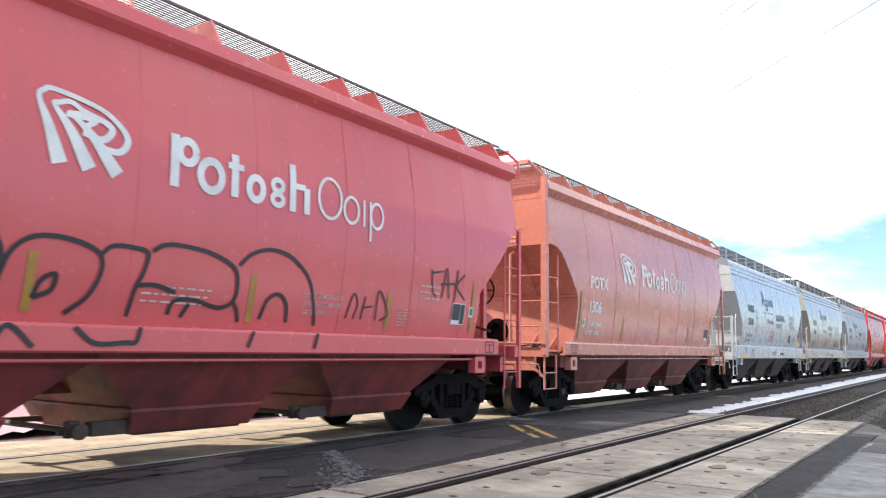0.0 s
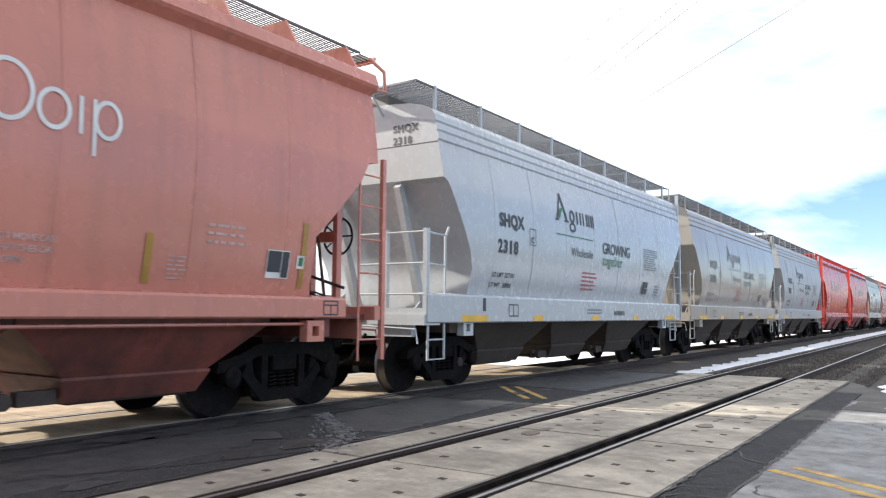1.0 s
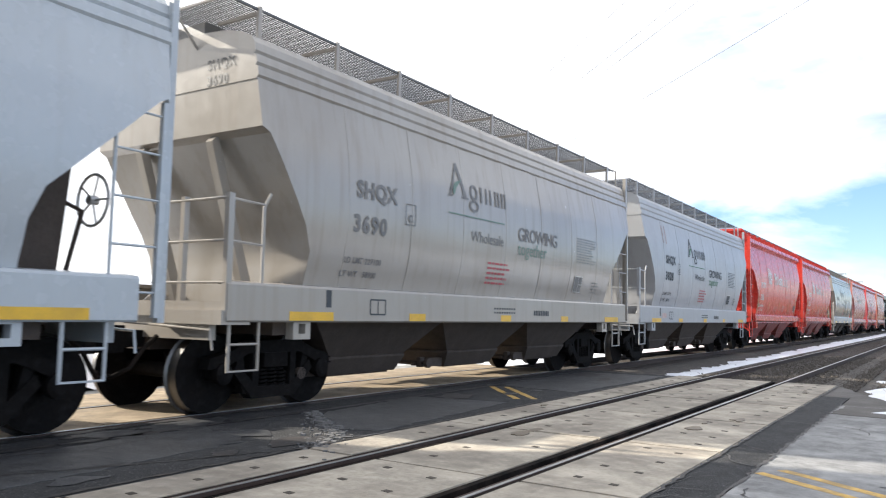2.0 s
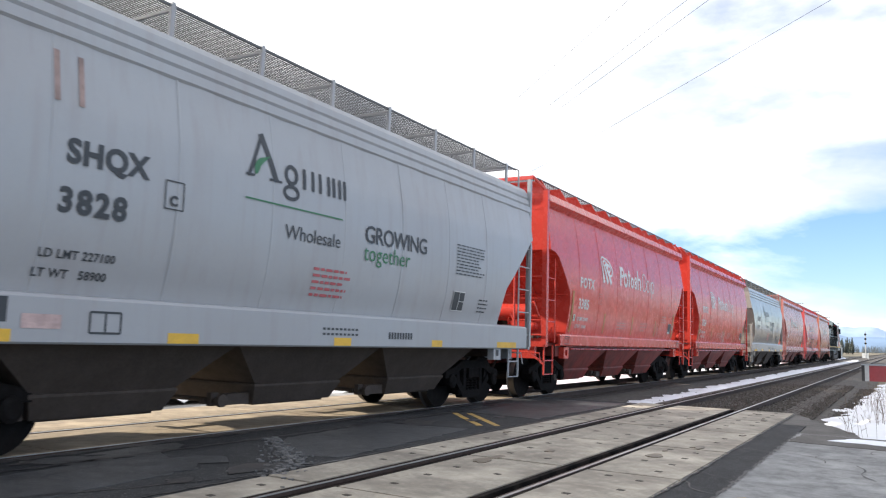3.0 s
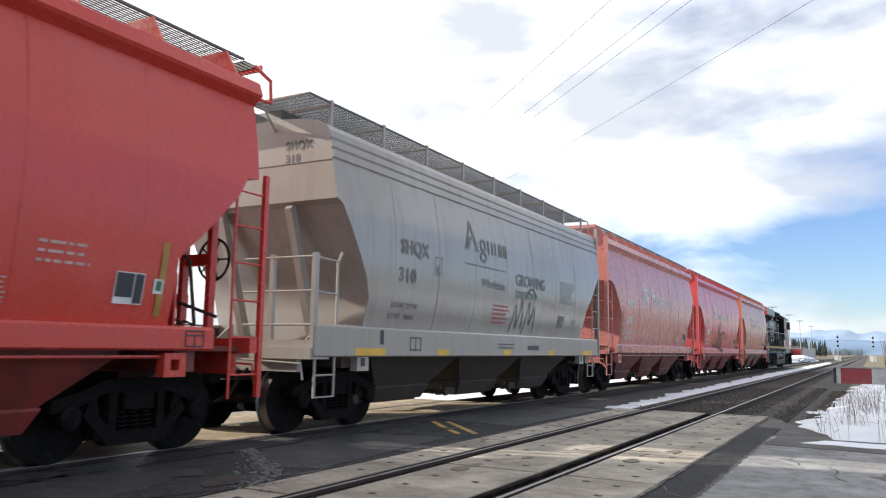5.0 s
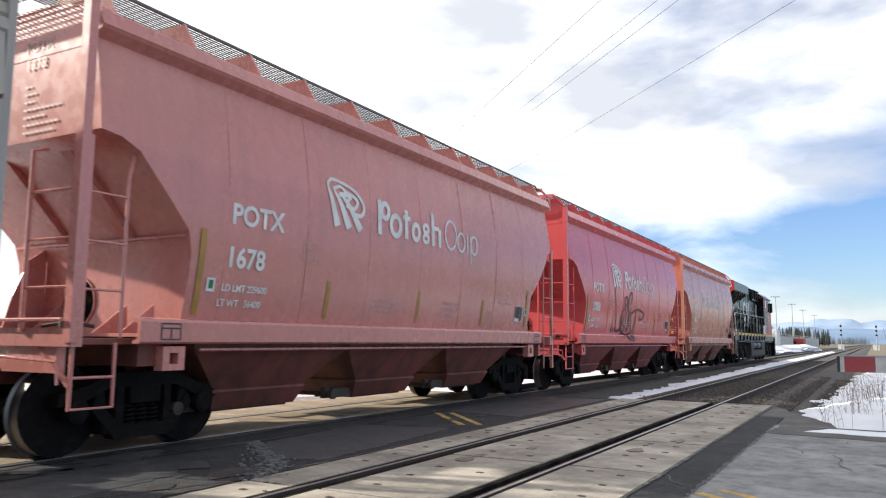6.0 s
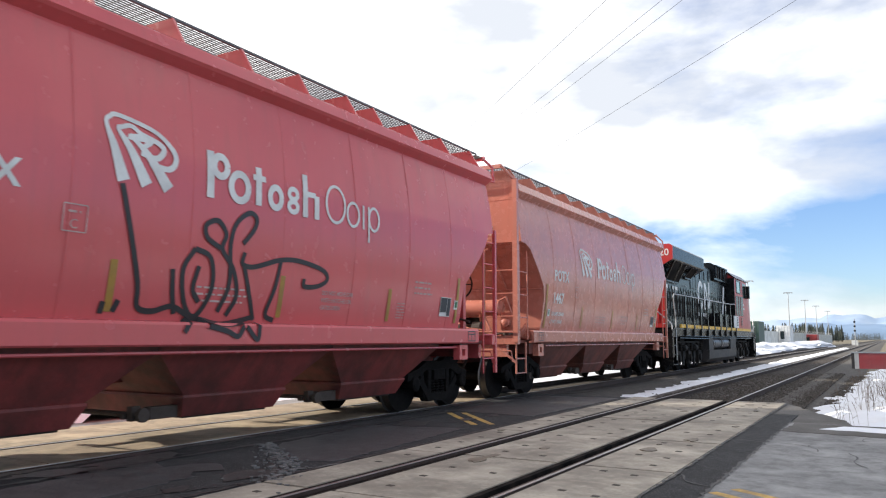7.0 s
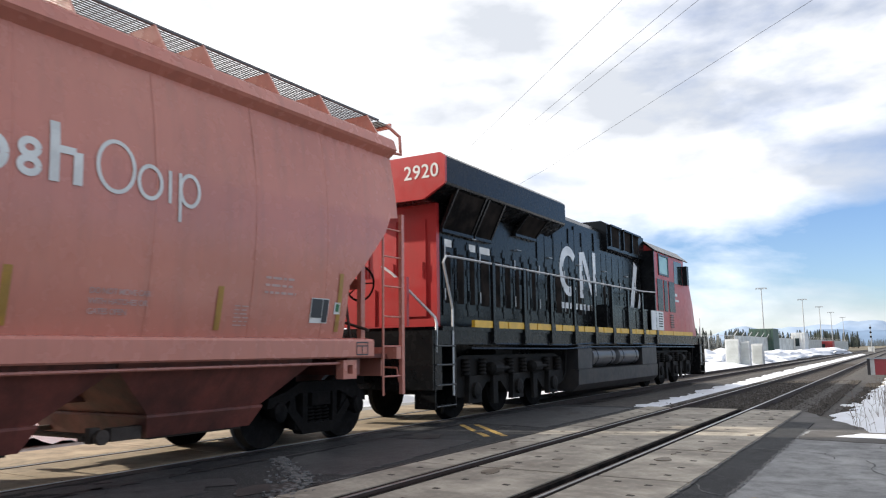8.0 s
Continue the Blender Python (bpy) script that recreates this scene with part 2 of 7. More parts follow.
# the blue of distance haze is mixed into both ridge colours
M_HILL = material("haze-blue distant forest ridge", (0.16, 0.24, 0.36), 1.0, 0, 0.4, 0.012, 0.5, 0.004, 0, 0, (0.10, 0.17, 0.27))
M_PEAK = material("haze-tinted distant snowy mountain", (0.30, 0.38, 0.50), 1.0, 0, 0.3, 0.01, 0.7, 0.006, 0, 0, (0.17, 0.26, 0.40))
M_FIR = material("dark fir foliage", (0.035, 0.05, 0.04), 0.9, 0, 0.4, 3, 0.4, 1, per_object=0.25)
# fir green paled towards grey blue, haze put into the colour
M_FARFIR = material("haze-tinted far fir foliage", (0.085, 0.105, 0.115), 0.95, 0, 0.4, 0.6, 0.4, 0.3)
M_BARK = material("grey brown bark", (0.11, 0.085, 0.065), 0.9, 0, 0.4, 20, 0.3, 5, 0.3)
M_TWIG = material("dry brown weed stems", (0.13, 0.085, 0.05), 0.9, 0, 0.3, 40)
M_FENCE = material("pale slatted fence", (0.50, 0.52, 0.50), 0.7, 0, 0.2, 12, 0.3, 1)
M_GALV = material("dull galvanised steel", (0.36, 0.37, 0.38), 0.5, 0.5, 0.2, 20)
M_BOARDRED = material("faded red barrier board", (0.30, 0.04, 0.045), 0.6, 0, 0.2, 30, 0.4, 3, 0.1, 0, (0.2, 0.12, 0.11))
M_BOARDWHITE = material("grubby white barrier board", (0.55, 0.55, 0.53), 0.6, 0, 0.2, 30, 0.4, 3)
M_DARKGREEN = material("dark green container paint", (0.03, 0.07, 0.05), 0.6, 0, 0.2, 5, 0.3, 1)
M_HUTWHITE = material("white hut cladding", (0.62, 0.63, 0.62), 0.6, 0, 0.1, 5, 0.3, 1)
M_SIGNALRED = material("faded red box paint", (0.35, 0.05, 0.05), 0.6, 0, 0.2, 5)
M_STAIN = material("brown oily stain", (0.19, 0.155, 0.11), 0.6, 0, 0.5, 40, 0.6, 4, 0.2)
M_RUSTRUN = material("faint rust run", (0.36, 0.25, 0.22), 0.6, 0, 0.4, 12, 0.6, 3)


# ---------------------------------------------------------------- mesh helpers
def box(bm, x0, x1, y0, y1, z0, z1):
    vs = [bm.verts.new((x, y, z)) for z in (z0, z1) for x, y in ((x0, y0), (x1, y0), (x1, y1), (x0, y1))]
    for f in ((3, 2, 1, 0), (4, 5, 6, 7), (0, 1, 5, 4), (1, 2, 6, 5), (2, 3, 7, 6), (3, 0, 4, 7)):
        bm.faces.new([vs[i] for i in f])
    return vs


def tube(bm, points, r, n=8):
    """A round bar bent through the points."""
    pts = [Vector(p) for p in points]
    rings = []
    for i, p in enumerate(pts):
        d = (pts[min(i + 1, len(pts) - 1)] - pts[max(i - 1, 0)]).normalized()
        side = d.orthogonal().normalized() if not rings else None
        if rings:
            side = (last - d * last.dot(d)).normalized()
        last = side
        up = d.cross(side)
        rings.append([bm.verts.new(p + r * (math.cos(a) * side + math.sin(a) * up))
                      for a in [2 * math.pi * k / n for k in range(n)]])
    for a, b in zip(rings, rings[1:]):
        for k in range(n):
            bm.faces.new((a[k], a[(k + 1) % n], b[(k + 1) % n], b[k]))
    bm.faces.new(rings[0][::-1])
    bm.faces.new(rings[-1])


def prism(bm, profile, axis, a, b):
    """The closed profile (pairs) drawn out along an axis from a to b."""
    def at(p, v):
        return {"x": (v, p[0], p[1]), "y": (p[0], v, p[1]), "z": (p[0], p[1], v)}[axis]
    lo, hi = [bm.verts.new(at(p, a)) for p in profile], [bm.verts.new(at(p, b)) for p in profile]
    n = len(profile)
    for k in range(n):
        bm.faces.new((lo[k], lo[(k + 1) % n], hi[(k + 1) % n], hi[k]))
    bm.faces.new(lo[::-1])
    bm.faces.new(hi)


def loft(bm, rings, closed_ends=True):
    """Skin over rings of equal length."""
    vs = [[bm.verts.new(p) for p in ring] for ring in rings]
    n = len(rings[0])
    for a, b in zip(vs, vs[1:]):
        for k in range(n):
            bm.faces.new((a[k], a[(k + 1) % n], b[(k + 1) % n], b[k]))
    if closed_ends:
        bm.faces.new(vs[0][::-1])
        bm.faces.new(vs[-1])


def lathe(bm, profile, x, y, z, n=24, axis="x"):
    """A round body from pairs (along, radius) about an axis."""
    rings = []
    for along, r in profile:
        ring = []
        for k in range(n):
            a = 2 * math.pi * k / n
            c, s = r * math.cos(a), r * math.sin(a)
            ring.append({"x": (x + along, y + c, z + s), "y": (x + c, y + along, z + s), "z": (x + c, y + s, z + along)}[axis])
        rings.append(ring)
    loft(bm, rings)


def finish(bm, name, smooth=0):
    bmesh.ops.recalc_face_normals(bm, faces=bm.faces)
    me = bpy.data.meshes.new(name)
    bm.to_mesh(me)
    bm.free()
    if smooth:
        me.polygons.foreach_set("use_smooth", [True] * len(me.polygons))
        me.set_sharp_from_angle(angle=radians(smooth))
    return me


def part(name, bm, mat, parent=None, label="", smooth=0, at=None):
    """One mesh object under a thing or a part (or a thing of its own)."""
    me = bm if isinstance(bm, bpy.types.Mesh) else finish(bm, name, smooth)
    if not me.materials:
        me.materials.append(mat)
    ob = new(name, me)
    ob.parent = parent
    if at is not None:
        ob.matrix_basis = at
    if label:
        ob["label"] = label
    return ob


CACHE = {}


def cached(key, build, mat, smooth=0):
    """The mesh made by build(bm), once for each key and material."""
    k = (key, mat.name)
    if k not in CACHE:
        bm = bmesh.new()
        build(bm)
        me = finish(bm, key, smooth)
        me.materials.append(mat)
        CACHE[k] = me
    return CACHE[k]


def letters(text, size, align="LEFT", spacing=1.0, bold=0.0):
    """A flat mesh of the text in Blender's own font, x to the right, y up."""
    cu = bpy.data.curves.new("text", "FONT")
    cu.body, cu.size, cu.align_x, cu.space_character, cu.offset = text, size, align, spacing, bold
    cu.resolution_u = 3
    ob = bpy.data.objects.new("text", cu)
    scene.collection.objects.link(ob)
    bpy.context.view_layer.update()
    me = bpy.data.meshes.new_from_object(ob)
    bpy.data.objects.remove(ob)
    bpy.data.curves.remove(cu)
    me.materials.clear()
    return me


def ribbon(bm, pts, width, z=0.0):
    """A flat stroke through points (u, v) in a plane."""
    pts = [Vector(p) for p in pts]
    if len(pts) == 2:
        n = max(1, int((pts[1] - pts[0]).length / 0.06))
        pts = [pts[0].lerp(pts[1], k / n) for k in range(n + 1)]
    left, right = [], []
    for i, p in enumerate(pts):
        d = (pts[min(i + 1, len(pts) - 1)] - pts[max(i - 1, 0)]).normalized()
        nrm = Vector((-d.y, d.x)) * (width[i] if isinstance(width, (list, tuple)) else width) / 2
        left.append(bm.verts.new((*(p + nrm), z)))
        right.append(bm.verts.new((*(p - nrm), z)))
    for i in range(len(pts) - 1):
        bm.faces.new((left[i], right[i], right[i + 1], left[i + 1]))


def smooth_path(pts, n=8):
    """A soft curve through the points."""
    p = [Vector(q) for q in pts]
    p = [2 * p[0] - p[1]] + p + [2 * p[-1] - p[-2]]
    out = []
    for i in range(1, len(p) - 2):
        for k in range(n):
            t = k / n
            out.append(0.5 * (2 * p[i] + (p[i + 1] - p[i - 1]) * t + (2 * p[i - 1] - 5 * p[i] + 4 * p[i + 1] - p[i + 2]) * t * t
                              + (3 * p[i] - p[i - 1] - 3 * p[i + 1] + p[i + 2]) * t ** 3))
    return out + [p[-2]]


# ---------------------------------------------------------------- hopper cars
# levels of a body: height, half width, half length
RIBBED = [(1.26, 1.44, 4.98), (1.46, 1.48, 4.98), (1.70, 1.53, 4.98), (1.95, 1.57, 4.98), (2.20, 1.60, 4.99), (2.45, 1.62, 5.03),
          (2.75, 1.635, 5.36), (3.05, 1.63, 5.70), (3.20, 1.625, 5.82), (3.30, 1.62, 5.92), (3.33, 1.615, 6.15), (3.60, 1.585, 6.15),
          (3.90, 1.54, 6.15), (4.31, 1.46, 6.15)]
ROUND = [(1.20, 1.44, 4.95), (1.40, 1.47, 4.95), (1.62, 1.50, 4.97), (1.80, 1.55, 4.97), (2.00, 1.60, 4.97), (2.30, 1.64, 5.02),
         (2.60, 1.655, 5.24), (2.90, 1.65, 5.50), (3.10, 1.64, 5.66), (3.25, 1.63, 5.76), (3.34, 1.62, 5.88), (3.40, 1.61, 6.12),
         (3.60, 1.575, 6.16), (4.0, 1.50, 6.16)]
# height and reach of the slope sheets and end sheets: (ribbed, far end)
ENDS = {
    (False, False): [(1.2, 4.95), (2.1, 4.96), (3.15, 5.60), (3.34, 5.72), (3.40, 5.84), (4.0, 5.85)],
    (False, True): [(1.2, 5.12), (2.2, 5.15), (2.70, 5.70), (3.25, 6.30), (3.34, 6.40), (3.40, 6.52), (4.0, 6.55)],
    (True, False): [(1.26, 4.88), (2.38, 4.87), (3.12, 5.58), (3.22, 5.67), (3.30, 5.88), (3.33, 6.12), (4.4, 6.13)],
    (True, True): [(1.26, 4.95), (2.20, 4.96), (2.55, 5.32), (3.05, 5.80), (3.30, 5.95), (3.33, 6.15), (4.4, 6.16)],
}
SEAMS = (-4.35, -2.87, -1.40, 0.10, 1.63, 3.10, 4.45)


def half_width(levels, z):
    return float(np.interp(z, [l[0] for l in levels], [l[1] for l in levels]))


def on_side(me, levels, y, z, lift=0.011, slant=0.0):
    """Lays a flat mesh (x to the right, y up) on the car's side with its origin at y, z."""
    for v in me.vertices:
        u, w = v.co.x, v.co.y
        side = 1.622 if levels is RIBBED and z + w < 1.45 else half_width(levels, z + w)
        v.co = (side + lift, y + u + slant * w, z + w)
    return me


def decal(parent, name, me_or_bm, mat, levels, y, z, label="", lift=0.011):
    me = me_or_bm if isinstance(me_or_bm, bpy.types.Mesh) else finish(me_or_bm, name)
    me.materials.clear()
    me.materials.append(mat)
    on_side(me, levels, y, z, lift)
    me.update()
    return part(name, me, mat, parent, label)


def write(parent, text, mat, levels, y, z, size, spacing=1.0, bold=0.0, name="lettering"):
    ob = decal(parent, name, letters(text, size, "LEFT", spacing, bold), mat, levels, y, z)
    return tagged(ob, kind="stuff") if name in ("weight_stencil", "notice") else ob


def bars(parent, mat, levels, y, z, rows, length, height, pitch, name="small_print"):
    """Lines of writing too small to read."""
    bm = bmesh.new()
    rnd = random.Random(int(abs(y * 100)) + rows)
    for r in range(rows):
        u, end = 0.0, length * rnd.uniform(0.75, 1.0)
        while u < end:
            w = rnd.uniform(0.05, 0.16)
            v = -r * pitch
            q = [bm.verts.new((a, b, 0)) for a, b in ((u, v), (min(u + w, end), v), (min(u + w, end), v + 0.72 * height), (u, v + 0.72 * height))]
            bm.faces.new(q)
            u += w + 0.03
    return tagged(decal(parent, name, bm, mat, levels, y, z), kind="stuff")


def rectangle(bm, u0, v0, u1, v1, n=1):
    """A flat strip, cut n times in height so that it can follow the side."""
    for k in range(n):
        a, b = v0 + (v1 - v0) * k / n, v0 + (v1 - v0) * (k + 1) / n
        bm.faces.new([bm.verts.new((u, v, 0)) for u, v in ((u0, a), (u1, a), (u1, b), (u0, b))])


def strip(parent, mat, levels, y, z0, z1, width, name="reflective_strip", label=""):
    bm = bmesh.new()
    rectangle(bm, 0, 0, width, z1 - z0, 6)
    return decal(parent, name, bm, mat, levels, y, z0, label)


def end_reach(levels, z, far):
    """How far the body reaches from its middle towards an end at a height."""
    table = ENDS[levels is RIBBED, far]
    return float(np.interp(z, [p[0] for p in table], [p[1] for p in table]))


def shell(levels, columns, pillow):
    """The body's skin: rings of half width and half length, with the sheets a little hollow between the seams."""
    def build(bm):
        rings = []
        for z, w, e in levels:
            a, b = -end_reach(levels, z, False), end_reach(levels, z, True)
            ys = [a + (b - a) * k / columns for k in range(columns + 1)]
            dent = [0.0 if k in (0, columns) else pillow * math.sin(7.3 * y + 1.7 * z) * math.sin(2.1 * z) for k, y in enumerate(ys)]
            ring = [(w + d, y, z) for y, d in zip(ys, dent)] + [(-w - d, y, z) for y, d in zip(ys[::-1], dent[::-1])]
            rings.append(ring)
        loft(bm, rings)
    return build


def seam_strip(levels, y):
    def build(bm):
        pts = [(z, w) for z, w, e in levels if end_reach(levels, z, y > 0) > abs(y) + 0.1 and z > levels[1][0] - 0.01]
        outer = [[bm.verts.new((w + lift, y + dy, z)) for z, w in pts] for dy, lift in ((-0.016, 0.001), (-0.006, 0.007), (0.006, 0.007), (0.016, 0.001))]
        for a, b in zip(outer, outer[1:]):
            for k in range(len(pts) - 1):
                bm.faces.new((a[k], b[k], b[k + 1], a[k + 1]))
    return build


def wheelset_mesh(bm, r=0.45):
    for s in (-1, 1):
        prof = [(-0.075, 0.10), (-0.075, r * 0.82), (-0.065, r * 0.97), (0.06, r), (0.075, r * 1.07), (0.085, r * 1.06), (0.075, r * 0.84), (0.03, r * 0.74),
                (0.02, r * 0.45), (0.08, 0.13), (0.08, 0.10)]
        lathe(bm, [(-s * a, q) for a, q in prof], s * 0.7525, 0, 0, 32)
    lathe(bm, [(-1.05, 0.05), (-1.05, 0.085), (-0.6, 0.095), (0.6, 0.095), (1.05, 0.085), (1.05, 0.05)], 0, 0, 0, 12)


def side_frame(bm, wb, s):
    """One cast side frame with pedestals, window columns and bearing caps."""
    h = wb / 2
    xo, xi = s * 1.08, s * 0.92
    x0, x1 = min(xo, xi), max(xo, xi)
    prism(bm, [(-h - 0.22, 0.50), (-h - 0.20, 0.62), (-h + 0.10, 0.68), (-0.42, 0.80), (0.42, 0.80), (h - 0.10, 0.68), (h + 0.20, 0.62),
               (h + 0.22, 0.50), (h - 0.05, 0.52), (0.44, 0.66), (-0.44, 0.66), (-h + 0.05, 0.52)], "x", x0, x1)
    prism(bm, [(-h + 0.16, 0.46), (-h + 0.22, 0.56), (-0.30, 0.28), (0.30, 0.28), (h - 0.22, 0.56), (h - 0.16, 0.46), (0.36, 0.15), (-0.36, 0.15)], "x", x0, x1)
    for sy in (-1, 1):
        prism(bm, [(sy * 0.27, 0.26), (sy * 0.37, 0.26), (sy * 0.37, 0.70), (sy * 0.27, 0.70)], "x", x0, x1)
        prism(bm, [(sy * 0.42, 0.20), (sy * 0.50, 0.22), (sy * 0.62, 0.60), (sy * 0.52, 0.66)], "x", x0 + 0.02, x1 - 0.02)
        lathe(bm, [(-s * 0.04, 0.06), (-s * 0.04, 0.12), (s * 0.05, 0.12), (s * 0.07, 0.08), (s * 0.07, 0.03)], s * 1.07, sy * h, 0.45, 14)
    for v in bm.verts:
        v.co.z *= 1.09


def bolster_mesh(bm):
    box(bm, -1.10, 1.10, -0.20, 0.20, 0.54, 0.72)
    box(bm, -0.35, 0.35, -0.30, 0.30, 0.70, 0.92)
    box(bm, -0.90, 0.90, -0.30, 0.30, 0.22, 0.72)


def spring_mesh(bm):
    pts = [(0.068 * math.cos(a), 0.068 * math.sin(a), 0.24 * a / (2 * math.pi * 5)) for a in np.linspace(0, 2 * math.pi * 5, 46)]
    tube(bm, pts, 0.016, 5)


WHEELS = []


def truck(parent, y, wb=1.68, r=0.48, axles=(-0.5, 0.5)):
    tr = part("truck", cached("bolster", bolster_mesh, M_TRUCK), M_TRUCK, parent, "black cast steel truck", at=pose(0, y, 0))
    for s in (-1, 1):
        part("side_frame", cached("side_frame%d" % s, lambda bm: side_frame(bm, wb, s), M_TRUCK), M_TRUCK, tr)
        for k in (-0.16, 0.0, 0.16):
            part("spring", cached("spring", spring_mesh, M_TRUCK), M_TRUCK, tr, at=pose(s * 1.0, k, 0.27))
    for a in axles:
        w = part("wheelset", cached("wheelset", lambda bm: wheelset_mesh(bm, r), M_TRUCK, 40), M_TRUCK, tr, "dark wheels with bright rims", at=pose(0, a * wb, r))
        if len(w.data.materials) == 1:
            shine_rims(w.data, r)
        WHEELS.append((w, a * wb, r))
    return tr


def shine_rims(me, r):
    """The running surface and the rim's edge are polished bare."""
    me.materials.append(M_TREAD)
    for p in me.polygons:
        c = p.center
        if math.hypot(c.y, c.z) > r * 0.955 and abs(c.x) > 0.6:
            p.material_index = 1


def bay_mesh(bm):
    """A discharge bay: four sloped sheets down to a gate."""
    def ring(w, l, z):
        return [(w, -l, z), (w, l, z), (-w, l, z), (-w, -l, z)]
    loft(bm, [ring(1.42, 1.497, 1.30), ring(1.39, 1.49, 1.12), ring(1.07, 0.86, 0.62), ring(1.09, 0.88, 0.615), ring(1.09, 0.88, 0.585), ring(0.97, 0.78, 0.36)])


def gate_mesh(bm):
    """A sliding gate: guide rails that reach past the bay, a cross shaft and its capstans."""
    box(bm, -0.90, 0.90, -0.70, 0.70, 0.33, 0.362)
    for x in (-0.80, 0.80):
        box(bm, x - 0.035, x + 0.035, -1.48, -0.70, 0.38, 0.44)
    tube(bm, [(-1.08, -1.40, 0.43), (1.08, -1.40, 0.43)], 0.03)
    for x in (-1.08, 1.02):
        lathe(bm, [(0, 0.03), (0, 0.08), (0.06, 0.08), (0.06, 0.03)], x, -1.40, 0.43, 10)
    box(bm, 0.84, 0.96, -1.22, -0.84, 0.36, 0.50)
    box(bm, 0.86, 0.94, -1.46, -1.34, 0.36, 0.52)


def grating(bm, x0, x1, e, z, n=10, w0=0.003):
    """An open walkway: thin bearing bars lengthwise, thinner bars across, a stout outer edge."""
    for k in range(n):
        x = x0 + (x1 - x0) * k / (n - 1)
        w = 0.012 if k == n - 1 else w0
        box(bm, x - w, x + w, -e, e, z - (0.03 if k == n - 1 else 0.015), z)
    for k in range(int(2 * e / 0.12) + 1):
        y = -e + 0.12 * k
        box(bm, min(x0, x1), max(x0, x1), y - 0.004, y + 0.004, z - 0.010, z - 0.002)


def coupler_mesh(bm):
    box(bm, -0.12, 0.12, 5.9, 6.55, 0.78, 0.98)
    prism(bm, [(-0.16, 6.5), (-0.20, 6.72), (-0.02, 6.83), (0.18, 6.76), (0.20, 6.62), (0.12, 6.5)], "z", 0.72, 1.04)


def end_gear(bm):
    """Air brake reservoir, valve and pipes on the end deck."""
    lathe(bm, [(-0.45, 0.05), (-0.42, 0.16), (0.42, 0.16), (0.45, 0.05)], 0.15, 5.55, 1.55, 14)
    box(bm, -0.75, -0.45, 5.35, 5.65, 1.32, 1.75)
    box(bm, -0.95, -0.80, 5.75, 5.95, 1.32, 2.10)
    tube(bm, [(-0.6, 5.5, 1.75), (-0.5, 5.7, 1.95), (0.2, 5.75, 1.8), (0.9, 5.7, 1.5), (1.2, 5.4, 1.34)], 0.02, 6)
    tube(bm, [(0.5, 5.6, 1.33), (0.7, 5.9, 1.55), (1.1, 6.0, 1.40), (1.3, 5.5, 1.36)], 0.016, 6)


def brake_wheel(bm):
    pts = [(0.27 * math.cos(a), 0, 0.27 * math.sin(a)) for a in np.linspace(0, 2 * math.pi, 25)]
    tube(bm, pts, 0.018, 6)
    for k in range(5):
        a = 2 * math.pi * k / 5
        tube(bm, [(0, 0, 0), (0.27 * math.cos(a), 0, 0.27 * math.sin(a))], 0.012, 5)
    lathe(bm, [(-0.05, 0.02), (-0.05, 0.05), (0.05, 0.05), (0.05, 0.02)], 0, 0, 0, 10, "y")


